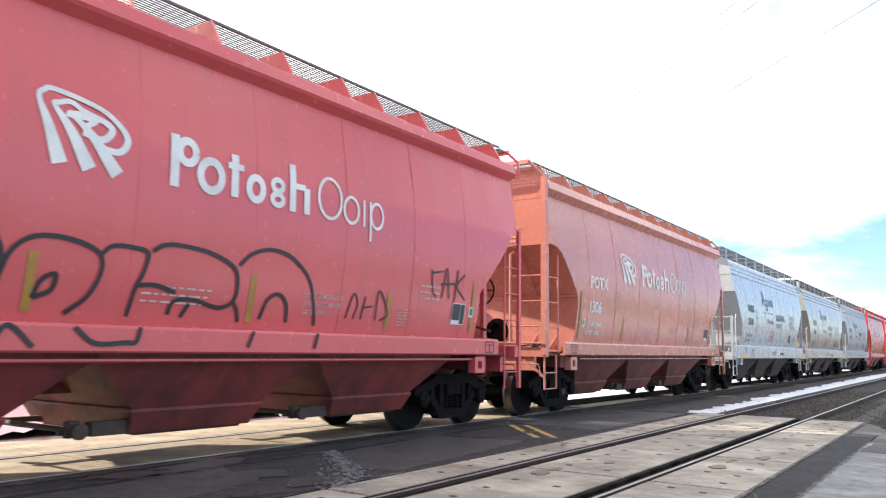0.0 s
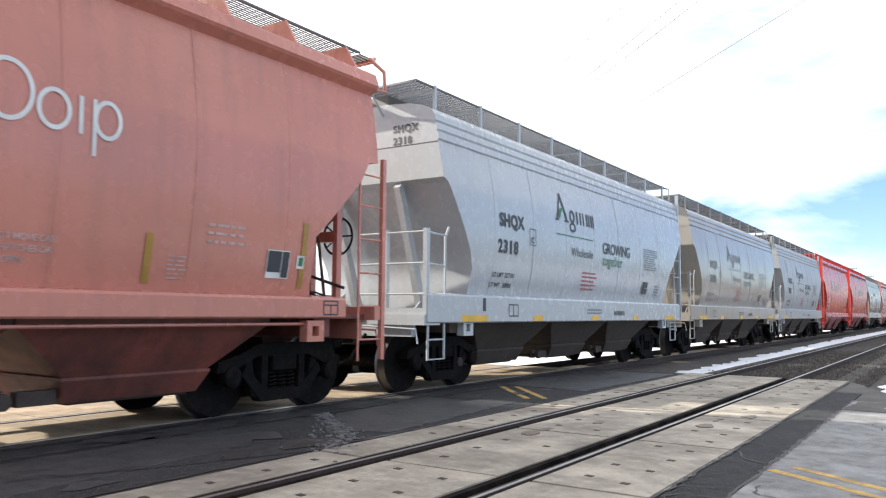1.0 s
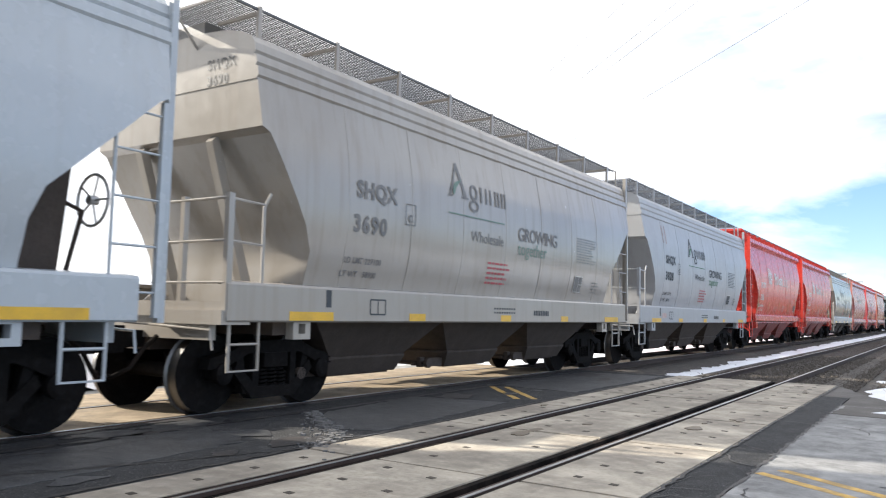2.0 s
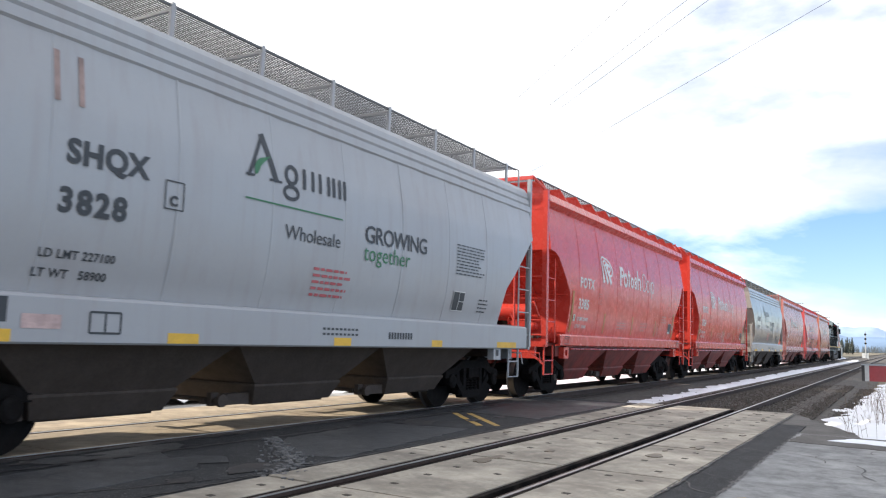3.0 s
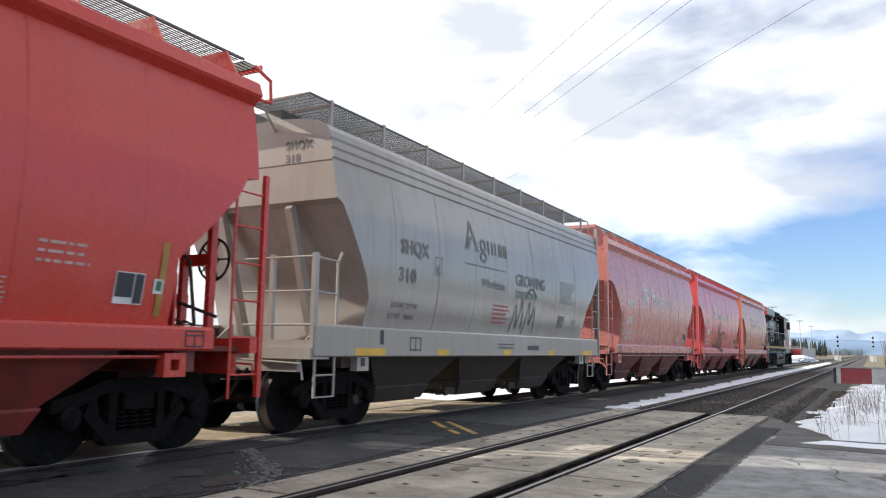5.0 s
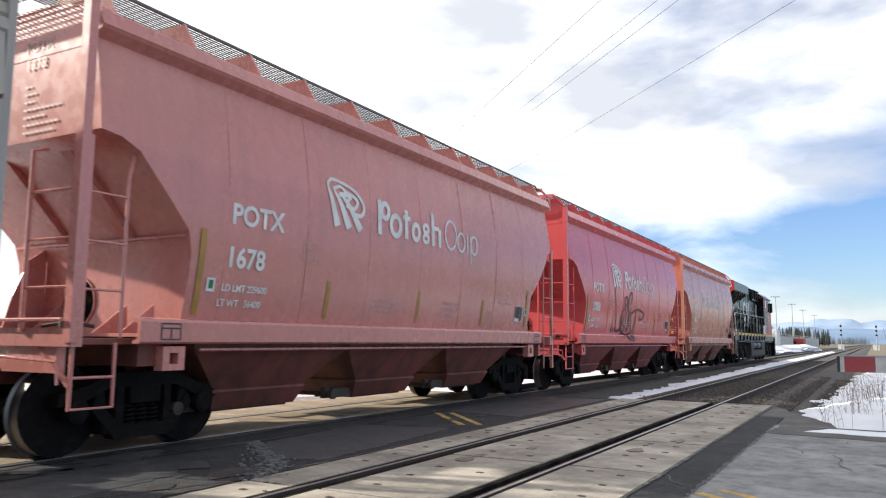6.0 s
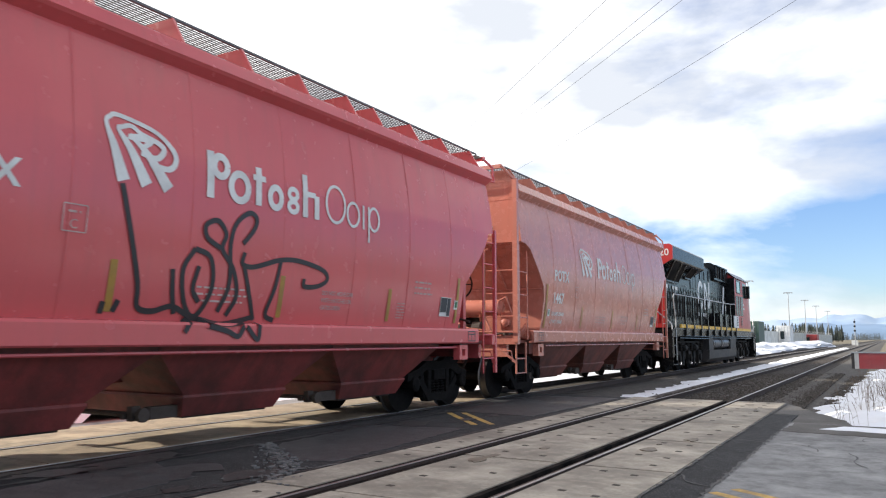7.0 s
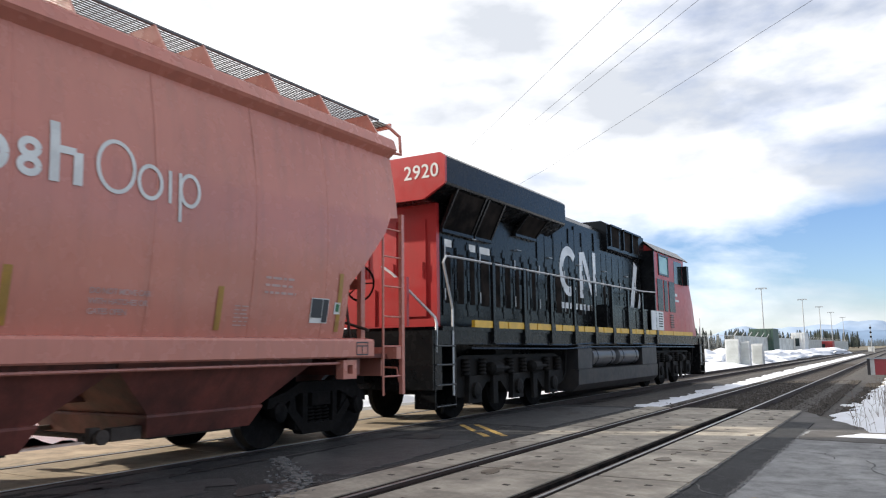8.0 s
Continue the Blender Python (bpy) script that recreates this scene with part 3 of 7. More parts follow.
def common_car(car, paint_mat, under_mat, sill_z, levels, sill_e):
    part("body", cached("body_" + ("r" if levels is RIBBED else "o"), shell(levels, 48, 0.006), paint_mat, 30), paint_mat, car)
    z0, z1 = sill_z

    def sill(bm, s=1):
        prism(bm, [(s * 1.44, z1), (s * 1.60, z1 - 0.02), (s * 1.62, z1 - 0.05), (s * 1.62, z0 + 0.02), (s * 1.60, z0), (s * 1.50, z0), (s * 1.50, z0 + 0.03), (s * 1.57, z0 + 0.05),
                   (s * 1.57, z1 - 0.06), (s * 1.46, z1 - 0.05)], "y", -sill_e, sill_e)
    part("side_sill", cached("sill%.2f" % z0, sill, paint_mat), paint_mat, car)
    part("side_sill", cached("sillb%.2f" % z0, lambda bm: sill(bm, -1), paint_mat), paint_mat, car)

    def centre(bm):
        box(bm, -0.22, 0.22, -6.2, 6.2, 0.75, 1.05)
        for s in (-1, 1):
            box(bm, -1.45, 1.45, s * 5.25 - 0.15, s * 5.25 + 0.15, 0.95, 1.18)
            box(bm, -1.40, 1.40, min(s * 4.9, s * 6.2), max(s * 4.9, s * 6.2), 1.18, 1.24)
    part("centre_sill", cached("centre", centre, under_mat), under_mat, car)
    for s in (-1, 1):
        def endsill(bm, s=s):
            box(bm, -1.58, 1.58, s * 6.22 - 0.06, s * 6.22 + 0.06, 1.16, 1.34)
            box(bm, -1.30, 1.30, s * 6.18 - 0.05, s * 6.18 + 0.05, 0.90, 1.16)
            for x in (-1.1, 0.75, 1.2):
                prism(bm, [(s * 5.0, 1.30), (s * 5.45, 1.30), (s * 5.02, 1.62)], "x", x - 0.012, x + 0.012)
        part("end_sill", cached("endsill%d" % s, endsill, paint_mat), paint_mat, car)
        part("coupler", cached("coupler", coupler_mesh, M_TRUCK), M_TRUCK, car, "black knuckle coupler", at=pose(0, 0, 0, 0, 0, 0 if s > 0 else 180))
        part("air_hose", cached("hose%d" % s, lambda bm: tube(bm, [(0.42, s * 6.25, 0.92), (0.44, s * 6.42, 0.80), (0.40, s * 6.58, 0.56), (0.28, s * 6.72, 0.46), (0.14, s * 6.80, 0.50)], 0.028, 6), M_JOINT), M_JOINT, car, "black rubber air brake hose")
        part("uncoupling_lever", cached("uncouple%d" % s, lambda bm: tube(bm, [(1.50, s * 6.34, 0.80), (1.46, s * 6.34, 1.02), (0.4, s * 6.36, 1.06), (0.12, s * 6.50, 1.08)], 0.014, 6), paint_mat), paint_mat, car)
        part("jacking_pad", cached("jack", lambda bm: jack_pad(bm), paint_mat), paint_mat, car, at=pose(1.47, s * 5.02, 1.02))
        truck(car, s * 4.97)
    part("brake_gear", cached("endgear", end_gear, M_UNDER), under_mat, car, "brake reservoir, valve and pipes")
    wheel_mat = M_TRUCK if levels is RIBBED else M_STEEL
    part("brake_wheel", cached("brakewheel", brake_wheel, wheel_mat), wheel_mat, car, "spoked hand brake wheel", at=pose(0.85, 6.20, 2.35))
    for y in (-3.08, -0.08, 2.92):
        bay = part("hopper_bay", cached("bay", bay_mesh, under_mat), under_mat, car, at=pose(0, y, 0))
        part("outlet_gate", cached("gate", gate_mesh, M_UNDER), M_UNDER, bay, "dark greasy outlet gate")


def jack_pad(bm):
    box(bm, -0.03, 0.10, -0.15, -0.06, -0.12, 0.14)
    box(bm, -0.03, 0.10, 0.06, 0.15, -0.12, 0.14)
    box(bm, -0.03, 0.10, -0.06, 0.06, 0.07, 0.14)
    box(bm, -0.03, 0.10, -0.06, 0.06, -0.12, -0.05)


def ladder(car, paint_mat, x, y0, y1, z0, z1, rungs, key):
    """Two stiles and round rungs; each stile and rung its own mesh under the ladder."""
    lad = part("ladder", cached("stile" + key, lambda bm: box(bm, x - 0.03, x + 0.03, y0 - 0.035, y0 + 0.035, z0, z1), paint_mat), paint_mat, car)
    part("stile", cached("stile2" + key, lambda bm: tube(bm, [(x, y1, z0), (x, y1, z1 - 0.35), (x - 0.06, y1 + (0.12 if y1 > y0 else -0.12), z1)], 0.018, 6), paint_mat), paint_mat, lad)
    for z in rungs:
        part("rung", cached("rung" + key + "%.2f" % z, lambda bm: tube(bm, [(x, y0, z), (x, y1, z)], 0.014, 6), paint_mat), paint_mat, lad)
    return lad


def stirrup(bm, y0, y1, x=1.52):
    tube(bm, [(x, y0, 1.2), (x, y0, 0.56), (x, y1, 0.56), (x, y1, 1.2)], 0.022, 6)
    tube(bm, [(x, y0, 0.86), (x, y1, 0.86)], 0.016, 6)


def ribbed_car(k, paint_mat, under_mat, label):
    """A covered hopper with flat-ribbed curved sides, corner posts and a boxed eave."""
    car = new("hopper_car")
    tagged(car, label, "hopper car", "cars of the freight train")
    common_car(car, paint_mat, under_mat, (1.19, 1.47), RIBBED, 5.52)
    for y in SEAMS:
        part("weld_seam", cached("seam%.2f" % y, seam_strip(RIBBED, y), paint_mat), paint_mat, car)
    for s in (1, -1):
        def chord(bm, s=s):
            prism(bm, [(s * 1.44, 4.29), (s * 1.575, 4.385), (s * 1.605, 4.42), (s * 1.545, 4.585), (s * 1.50, 4.615), (s * 1.36, 4.62), (s * 1.36, 4.3)], "y", -6.16, 6.16)
        part("eave_chord", cached("chord%d" % s, chord, paint_mat), paint_mat, car)

    def roof(bm):
        prism(bm, [(-1.44, 4.25), (1.44, 4.25), (1.40, 4.60), (1.05, 4.74), (0.6, 4.82), (-0.6, 4.82), (-1.05, 4.74), (-1.40, 4.60)], "y", -6.134, 6.158)
    part("roof", cached("roof_r", roof, paint_mat), paint_mat, car)

    def hatch(bm):
        box(bm, -0.24, 0.24, -5.9, 5.9, 4.72, 4.93)
    part("hatch_cover", cached("hatch", hatch, paint_mat), paint_mat, car)
    for s in (1, -1):
        part("running_board", cached("grate%d" % s, lambda bm: grating(bm, s * 0.26, s * 1.25, 6.15, 4.985, 20, 0.0042), M_GRATE), M_GRATE, car, "dark steel grating walkway")
    for e in (-6.40, 6.16):
        part("end_walkway", cached("gratex%.1f" % e, lambda bm: [box(bm, -1.24, 1.24, e + j * 0.04, e + j * 0.04 + 0.012, 4.945, 4.96) for j in range(7)] + [box(bm, -1.24 + 0.08 * j, -1.232 + 0.08 * j, e, e + 0.25, 4.945, 4.958) for j in range(32)], M_GRATE), M_GRATE, car, "dark steel grating end walkway")
        yb = e - 0.042 if e < 0 else e + 0.252
        part("walkway_beam", cached("gratebeam%.1f" % e, lambda bm: box(bm, -1.30, 1.30, yb, yb + 0.04, 4.89, 4.975), paint_mat), paint_mat, car)
    for y in (-5.95, -4.85, -3.75, -2.65, -1.5, -0.4, 0.7, 1.8, 2.5, 3.6, 4.65, 5.8):
        for s in (-1, 1):
            def bracket(bm):
                prism(bm, [(s * 0.62, 4.66), (s * 1.50, 4.585), (s * 1.28, 4.95), (s * 0.50, 4.95)], "y", -0.012, 0.012)
                prism(bm, [(s * 1.48, 4.585), (s * 1.51, 4.595), (s * 1.29, 4.955), (s * 1.26, 4.95)], "y", -0.016, 0.016)
            part("walkway_bracket", cached("bracket%d" % s, bracket, paint_mat), paint_mat, car, at=pose(0, y, 0))
    # near end: tall corner post with a ladder; far end: short ladder and a bent roof rail
    part("corner_post", cached("post", lambda bm: [box(bm, 1.49, 1.60, -6.31, -6.21, 1.20, 4.66), tube(bm, [(1.545, -6.26, 4.62), (1.30, -6.45, 4.94)], 0.035, 6)], paint_mat), paint_mat, car)
    part("corner_post", cached("post2", lambda bm: box(bm, -1.59, -1.50, -6.30, -6.22, 1.20, 3.35), paint_mat), paint_mat, car)
    rim = part("end_opening", cached("opening", lambda bm: lathe(bm, [(0.0, 0.25), (0.0, 0.31), (-0.02, 0.31), (-0.02, 0.25)], -0.30, -4.875, 1.68, 28, "y"), paint_mat, 30), paint_mat, car, "round end opening with a thin rim")
    # no recess is cut: a black disc paints the opening's inner shade
    part("hollow", cached("hollow", lambda bm: lathe(bm, [(0.0, 0.02), (0.0, 0.285), (-0.024, 0.285), (-0.024, 0.02)], -0.30, -4.875, 1.68, 28, "y"), M_OPENING_SHADE), M_OPENING_SHADE, rim, "flat black disc for the shaded hollow")
    # stiffeners on the slope sheet, a ledge at its foot and a broad middle column
    for x in (-0.55, 0.62):
        part("slope_stiffener", cached("stiff%.1f" % x, lambda bm: prism(bm, [(-5.74, 3.31), (-5.84, 3.29), (-4.98, 2.41), (-4.88, 2.41)], "x", x - 0.09, x + 0.09), paint_mat), paint_mat, car)
    part("slope_ledge", cached("ledge", lambda bm: box(bm, -1.56, 1.56, -4.96, -4.88, 2.38, 2.41), paint_mat), paint_mat, car)
    part("end_column", cached("midcol", lambda bm: [prism(bm, [(-0.50, -6.30), (-0.08, -6.30), (-0.08, -6.16), (-0.12, -6.16), (-0.12, -6.26), (-0.46, -6.26), (-0.46, -6.16), (-0.50, -6.16)], "z", 1.34, 3.31)], paint_mat), paint_mat, car, "broad vertical channel column")
    part("end_column", cached("midcol2", lambda bm: prism(bm, [(-0.62, 6.16), (-0.62, 6.30), (-0.20, 6.30), (-0.20, 6.16), (-0.24, 6.16), (-0.24, 6.26), (-0.58, 6.26), (-0.58, 6.16)], "z", 1.34, 4.62), paint_mat), paint_mat, car, "broad vertical channel column")
    for x in (-0.55, 0.62):
        part("slope_stiffener", cached("stifff%.1f" % x, lambda bm: prism(bm, [(5.90, 3.31), (5.98, 3.29), (5.12, 2.43), (5.02, 2.43)], "x", x - 0.09, x + 0.09), paint_mat), paint_mat, car)
    for x in (-0.62,):
        part("gusset", cached("gus%.1f" % x, lambda bm: prism(bm, [(-4.87, 1.30), (-5.3, 1.30), (-4.9, 1.66)], "x", x - 0.012, x + 0.012), paint_mat), paint_mat, car)
    part("angle_cock", cached("cock", lambda bm: [lathe(bm, [(-0.06, 0.03), (-0.05, 0.07), (0.05, 0.07), (0.06, 0.03)], 1.25, -6.1, 1.38, 10, "y"), tube(bm, [(1.0, -6.2, 1.36), (1.25, -6.1, 1.40), (1.4, -5.9, 1.36)], 0.02, 6)], M_UNDER), M_UNDER, car)
    if paint_mat is M_RED or k == 11:
        res = part("end_reservoir", cached("res", lambda bm: lathe(bm, [(-0.6, 0.06), (-0.56, 0.2), (0.56, 0.2), (0.6, 0.06)], 0.2, -5.35, 1.95, 18), paint_mat, 40), paint_mat, car, "round brake air reservoir")
        part("valve", cached("endvalve", lambda bm: [box(bm, 0.85, 1.15, -5.55, -5.25, 1.45, 1.85), lathe(bm, [(-0.12, 0.03), (-0.1, 0.09), (0.1, 0.09), (0.12, 0.03)], 1.0, -5.6, 1.62, 12, "y")], paint_mat), paint_mat, res)
        part("valve", cached("endvalve2", lambda bm: [box(bm, -0.25, 0.1, -5.75, -5.45, 1.35, 1.6), lathe(bm, [(-0.15, 0.03), (-0.1, 0.13), (0.1, 0.13), (0.15, 0.03)], 0.35, -5.7, 1.52, 12)], M_UNDER), M_UNDER, res, "dark brake valve")
        for j, pts in enumerate(([(0.7, -5.4, 2.1), (0.95, -5.5, 2.2), (1.1, -5.5, 1.8)], [(-0.5, -5.5, 1.75), (0.2, -5.85, 1.5), (0.9, -5.8, 1.42), (1.3, -5.6, 1.36)], [(0.3, -5.5, 1.75), (0.5, -5.8, 1.9), (0.75, -5.8, 1.4)])):
            part("pipe", cached("endpipe%d" % j, lambda bm: tube(bm, pts, 0.022, 6), paint_mat), paint_mat, res)
    # brake frame and cylinder on the far end deck
    panel = part("brake_frame", cached("bframe", lambda bm: prism(bm, [(-1.55, 1.26), (0.95, 1.26), (0.95, 2.1), (0.6, 2.5), (-0.3, 2.55), (-1.2, 2.95), (-1.55, 2.95)], "y", 5.50, 5.54), paint_mat), paint_mat, car, "stout brake frame with cylinder and levers")
    part("brake_cylinder", cached("bcyl", lambda bm: lathe(bm, [(-0.45, 0.05), (-0.40, 0.18), (0.35, 0.18), (0.40, 0.08), (0.75, 0.04)], -0.2, 5.72, 2.62, 18), paint_mat, 40), paint_mat, panel)
    part("lever", cached("blev", lambda bm: [prism(bm, [(-0.05, 1.4), (0.06, 1.4), (0.36, 2.75), (0.28, 2.78)], "y", 5.80, 5.83)], M_UNDER), M_UNDER, panel)
    for j, pts in enumerate(([(-1.0, 5.8, 1.4), (-0.9, 5.85, 2.3), (-0.4, 5.8, 2.55)], [(0.5, 5.7, 2.6), (0.8, 5.85, 2.3), (0.9, 5.9, 1.4)], [(-0.6, 5.9, 1.7), (0.3, 5.95, 1.85), (1.2, 5.95, 1.6)])):
        part("pipe", cached("bpipe%d" % j, lambda bm: tube(bm, pts, 0.024, 6), M_UNDER), M_UNDER, panel)
    part("end_shield", cached("shield", lambda bm: prism(bm, [(-1.55, 1.34), (-0.66, 1.34), (-0.66, 1.95), (-0.9, 2.3), (-1.55, 2.3)], "y", 5.98, 6.0), paint_mat), paint_mat, car)
    for z in (1.72, 2.62):
        part("end_beam", cached("endbeam%.1f" % z, lambda bm: box(bm, -1.55, 0.5, 6.06, 6.14, z, z + 0.18), paint_mat), paint_mat, car)
    part("corner_post", cached("post3", lambda bm: box(bm, -1.59, -1.45, 6.20, 6.30, 1.20, 3.40), paint_mat), paint_mat, car)
    part("end_channel", cached("chan", lambda bm: [box(bm, 0.98, 1.06, 5.95, 6.05, 1.25, 3.3), box(bm, 0.5, 0.58, 5.95, 6.05, 1.25, 3.3), box(bm, 0.5, 1.06, 6.0, 6.06, 2.25, 2.40)], paint_mat), paint_mat, car)
    part("web_plate", cached("webn", lambda bm: prism(bm, [(-4.88, 1.26), (-5.42, 1.26), (-5.30, 1.75), (-5.12, 2.2), (-4.88, 2.38)], "x", -1.02, -1.0), paint_mat), paint_mat, car)
    for x in (-0.75, -0.05):
        part("web_plate", cached("web%.2f" % x, lambda bm: prism(bm, [(4.96, 1.26), (5.62, 1.26), (5.66, 2.05), (5.96, 2.75), (6.10, 3.32), (5.94, 3.28), (4.97, 2.18)], "x", x - 0.008, x + 0.008), paint_mat), paint_mat, car)
    ladder(car, paint_mat, 1.56, -6.20, -5.72, 1.25, 3.25, (1.72, 2.20, 2.69), "rn")
    ladder(car, paint_mat, 1.54, 6.36, 5.86, 0.62, 3.42, (0.9, 1.35, 1.80, 2.26, 2.72, 3.15), "rf")
    end = part("end_ladder", cached("endlad", lambda bm: tube(bm, [(0.82, -6.30, 1.30), (0.82, -6.30, 3.15), (0.82, -6.15, 3.20)], 0.025, 6), paint_mat), paint_mat, car)
    for z in (1.74, 2.22, 2.71):
        part("rung", cached("endrung%.1f" % z, lambda bm: tube(bm, [(0.82, -6.30, z), (1.5, -6.27, z)], 0.014, 6), paint_mat), paint_mat, end)
    part("grab_rail", cached("grabr", lambda bm: tube(bm, [(1.48, 6.1, 4.40), (1.5, 6.42, 4.42), (1.48, 6.42, 4.72), (1.3, 6.30, 4.92)], 0.028, 6), paint_mat), paint_mat, car)
    part("grab_rail", cached("grabh", lambda bm: tube(bm, [(-1.5, -6.34, 1.42), (1.5, -6.34, 1.42)], 0.018, 6), paint_mat), paint_mat, car)
    part("stirrup", cached("stirn", lambda bm: stirrup(bm, -6.22, -5.74), paint_mat), paint_mat, car)
    part("brace", cached("brace", lambda bm: tube(bm, [(1.52, -6.22, 0.78), (0.95, -6.22, 1.2)], 0.03, 6), paint_mat), paint_mat, car)
    part("train_line", cached("pipe", lambda bm: tube(bm, [(1.50, -4.6, 1.12), (1.50, 4.9, 1.12)], 0.02, 6), paint_mat), paint_mat, car)
    return car


def round_car(k, paint_mat, label):
    """A covered hopper with smooth rounded sides, a grooved roof edge and railed end platforms."""
    car = new("hopper_car")
    tagged(car, label, "hopper car", "cars of the freight train")
    common_car(car, paint_mat, M_UNDER, (1.11, 1.58), ROUND, 6.26)
    for y in (-4.3, -2.85, -1.4, 0.05, 1.5, 2.95, 4.35):
        part("weld_seam", cached("seamo%.2f" % y, seam_strip(ROUND, y), paint_mat), paint_mat, car)

    def roof(bm):
        prof = [(1.49, 3.98), (1.525, 4.02), (1.51, 4.13), (1.47, 4.14), (1.495, 4.18), (1.475, 4.28), (1.435, 4.29), (1.46, 4.33), (1.44, 4.43), (1.37, 4.52), (1.2, 4.60), (0.95, 4.66), (0.5, 4.70)]
        prism(bm, prof + [(-x, z) for x, z in prof[::-1]], "y", -5.86, 6.56)
    part("roof", cached("roof_o", roof, paint_mat), paint_mat, car)

    def hatch(bm):
        box(bm, -0.45, 0.45, -5.8, 5.8, 4.68, 4.88)
    part("hatch_cover", cached("hatcho", hatch, M_GRATE), M_GRATE, car)
    for s in (1, -1):
        part("running_board", cached("grateo%d" % s, lambda bm: grating(bm, s * 0.12, s * 1.32, 6.22, 4.91, 26, 0.006), M_GRATE), M_GRATE, car, "dark steel grating walkway")
    for j in range(9):
        y = -5.7 + 1.43 * j

        def stanchion(bm):
            box(bm, s * 1.33 - 0.02, s * 1.33 + 0.02, -0.03, 0.03, 4.50, 4.93)
            box(bm, min(s * 0.6, s * 1.32), max(s * 0.6, s * 1.32), -0.02, 0.02, 4.83, 4.87)
        for s in (-1, 1):
            part("stanchion", cached("stanch%d" % s, stanchion, paint_mat), paint_mat, car, at=pose(0, y, 0))
    part("roof_rail", cached("roofrail", lambda bm: tube(bm, [(1.32, 6.20, 4.91), (1.34, 6.32, 4.90), (1.34, 6.34, 4.34)], 0.02, 6), paint_mat), paint_mat, car)
    part("roof_rail", cached("roofrail2", lambda bm: tube(bm, [(1.32, -6.2, 4.90), (0.4, -6.22, 4.88), (0.4, -5.84, 4.50)], 0.02, 6), paint_mat), paint_mat, car)
    # railed platform at the near end, tall ladder at the far end
    rail = part("end_railing", cached("railpost", lambda bm: box(bm, 1.54, 1.61, -6.28, -6.20, 1.15, 2.55), paint_mat), paint_mat, car)
    part("post", cached("railpost2", lambda bm: box(bm, 0.78, 0.85, -6.28, -6.21, 1.25, 2.55), paint_mat), paint_mat, rail)
    part("post", cached("railpost3", lambda bm: tube(bm, [(1.57, -5.72, 1.4), (1.57, -5.72, 2.45), (1.57, -5.62, 2.62)], 0.02, 6), paint_mat), paint_mat, rail)
    for z in (1.55, 2.02, 2.50):
        part("rail", cached("railbar%.2f" % z, lambda bm: tube(bm, [(0.3, -6.27, z), (1.57, -6.27, z), (1.57, -5.72, z - 0.02)], 0.016, 6), paint_mat), paint_mat, rail)
    part("web_plate", cached("webo", lambda bm: prism(bm, [(5.14, 1.26), (5.70, 1.26), (5.74, 2.0), (6.10, 2.9), (6.36, 3.36), (6.28, 3.28), (5.16, 2.18)], "x", -0.45, -0.43), M_UNDER), M_UNDER, car)
    part("end_shield", cached("shieldo", lambda bm: prism(bm, [(-1.5, 1.58), (0.25, 1.58), (0.25, 2.25), (-0.4, 2.85), (-1.5, 3.05)], "y", 5.90, 5.92), M_UNDER), M_UNDER, car, "greasy end shield behind the brake gear")
    ladder(car, paint_mat, 1.56, 6.50, 5.96, 1.15, 3.35, (1.40, 1.86, 2.33, 2.80, 3.2), "of")
    part("platform", cached("platform", lambda bm: box(bm, 0.5, 1.6, -6.32, -5.9, 1.08, 1.24), paint_mat), paint_mat, car)
    part("end_post", cached("tallpost", lambda bm: box(bm, 1.44, 1.52, 6.56, 6.64, 1.1, 4.74), paint_mat), paint_mat, car)
    for y in (-5.95, 5.75):
        part("stirrup", cached("stiro%.1f" % y, lambda bm: stirrup(bm, y - 0.22, y + 0.22, 1.56), paint_mat), paint_mat, car)
    # brake rigging on the far end deck
    rig = part("brake_rigging", cached("rigplate", lambda bm: prism(bm, [(5.05, 1.58), (5.9, 1.58), (5.9, 2.3), (5.55, 2.75), (5.1, 2.75)], "x", -0.75, -0.68), M_UNDER), M_UNDER, car, "greasy brake valves and pipes")
    for x0, z0, r in ((-0.5, 2.35, 0.19), (0.15, 1.85, 0.16)):
        part("air_reservoir", cached("rigres%.1f" % x0, lambda bm: lathe(bm, [(-0.42, 0.05), (-0.38, r), (0.38, r), (0.42, 0.05)], x0 + 0.2, 5.62, z0, 16), M_UNDER, 40), M_UNDER, rig)
    part("valve", cached("rigvalve", lambda bm: [box(bm, 0.55, 0.85, 5.45, 5.75, 2.05, 2.5), box(bm, 0.62, 0.80, 5.70, 5.85, 1.6, 2.05)], M_UNDER), M_UNDER, rig)
    part("brake_cylinder", cached("rigcyl", lambda bm: lathe(bm, [(1.75, 0.06), (1.80, 0.19), (2.55, 0.19), (2.62, 0.12), (2.95, 0.05)], 0.62, 5.55, 0, 16, "z"), M_UNDER, 40), M_UNDER, rig, "upright greasy brake cylinder")
    part("bracket", cached("rigbr", lambda bm: prism(bm, [(5.20, 1.58), (5.75, 1.58), (5.85, 2.75), (5.72, 2.85), (5.30, 2.05)], "x", 0.98, 1.04), M_UNDER), M_UNDER, rig)
    part("bracket", cached("rigbr2", lambda bm: prism(bm, [(5.15, 1.58), (5.95, 1.58), (5.95, 2.1), (5.50, 2.5), (5.15, 2.3)], "x", -0.12, -0.06), M_UNDER), M_UNDER, rig)
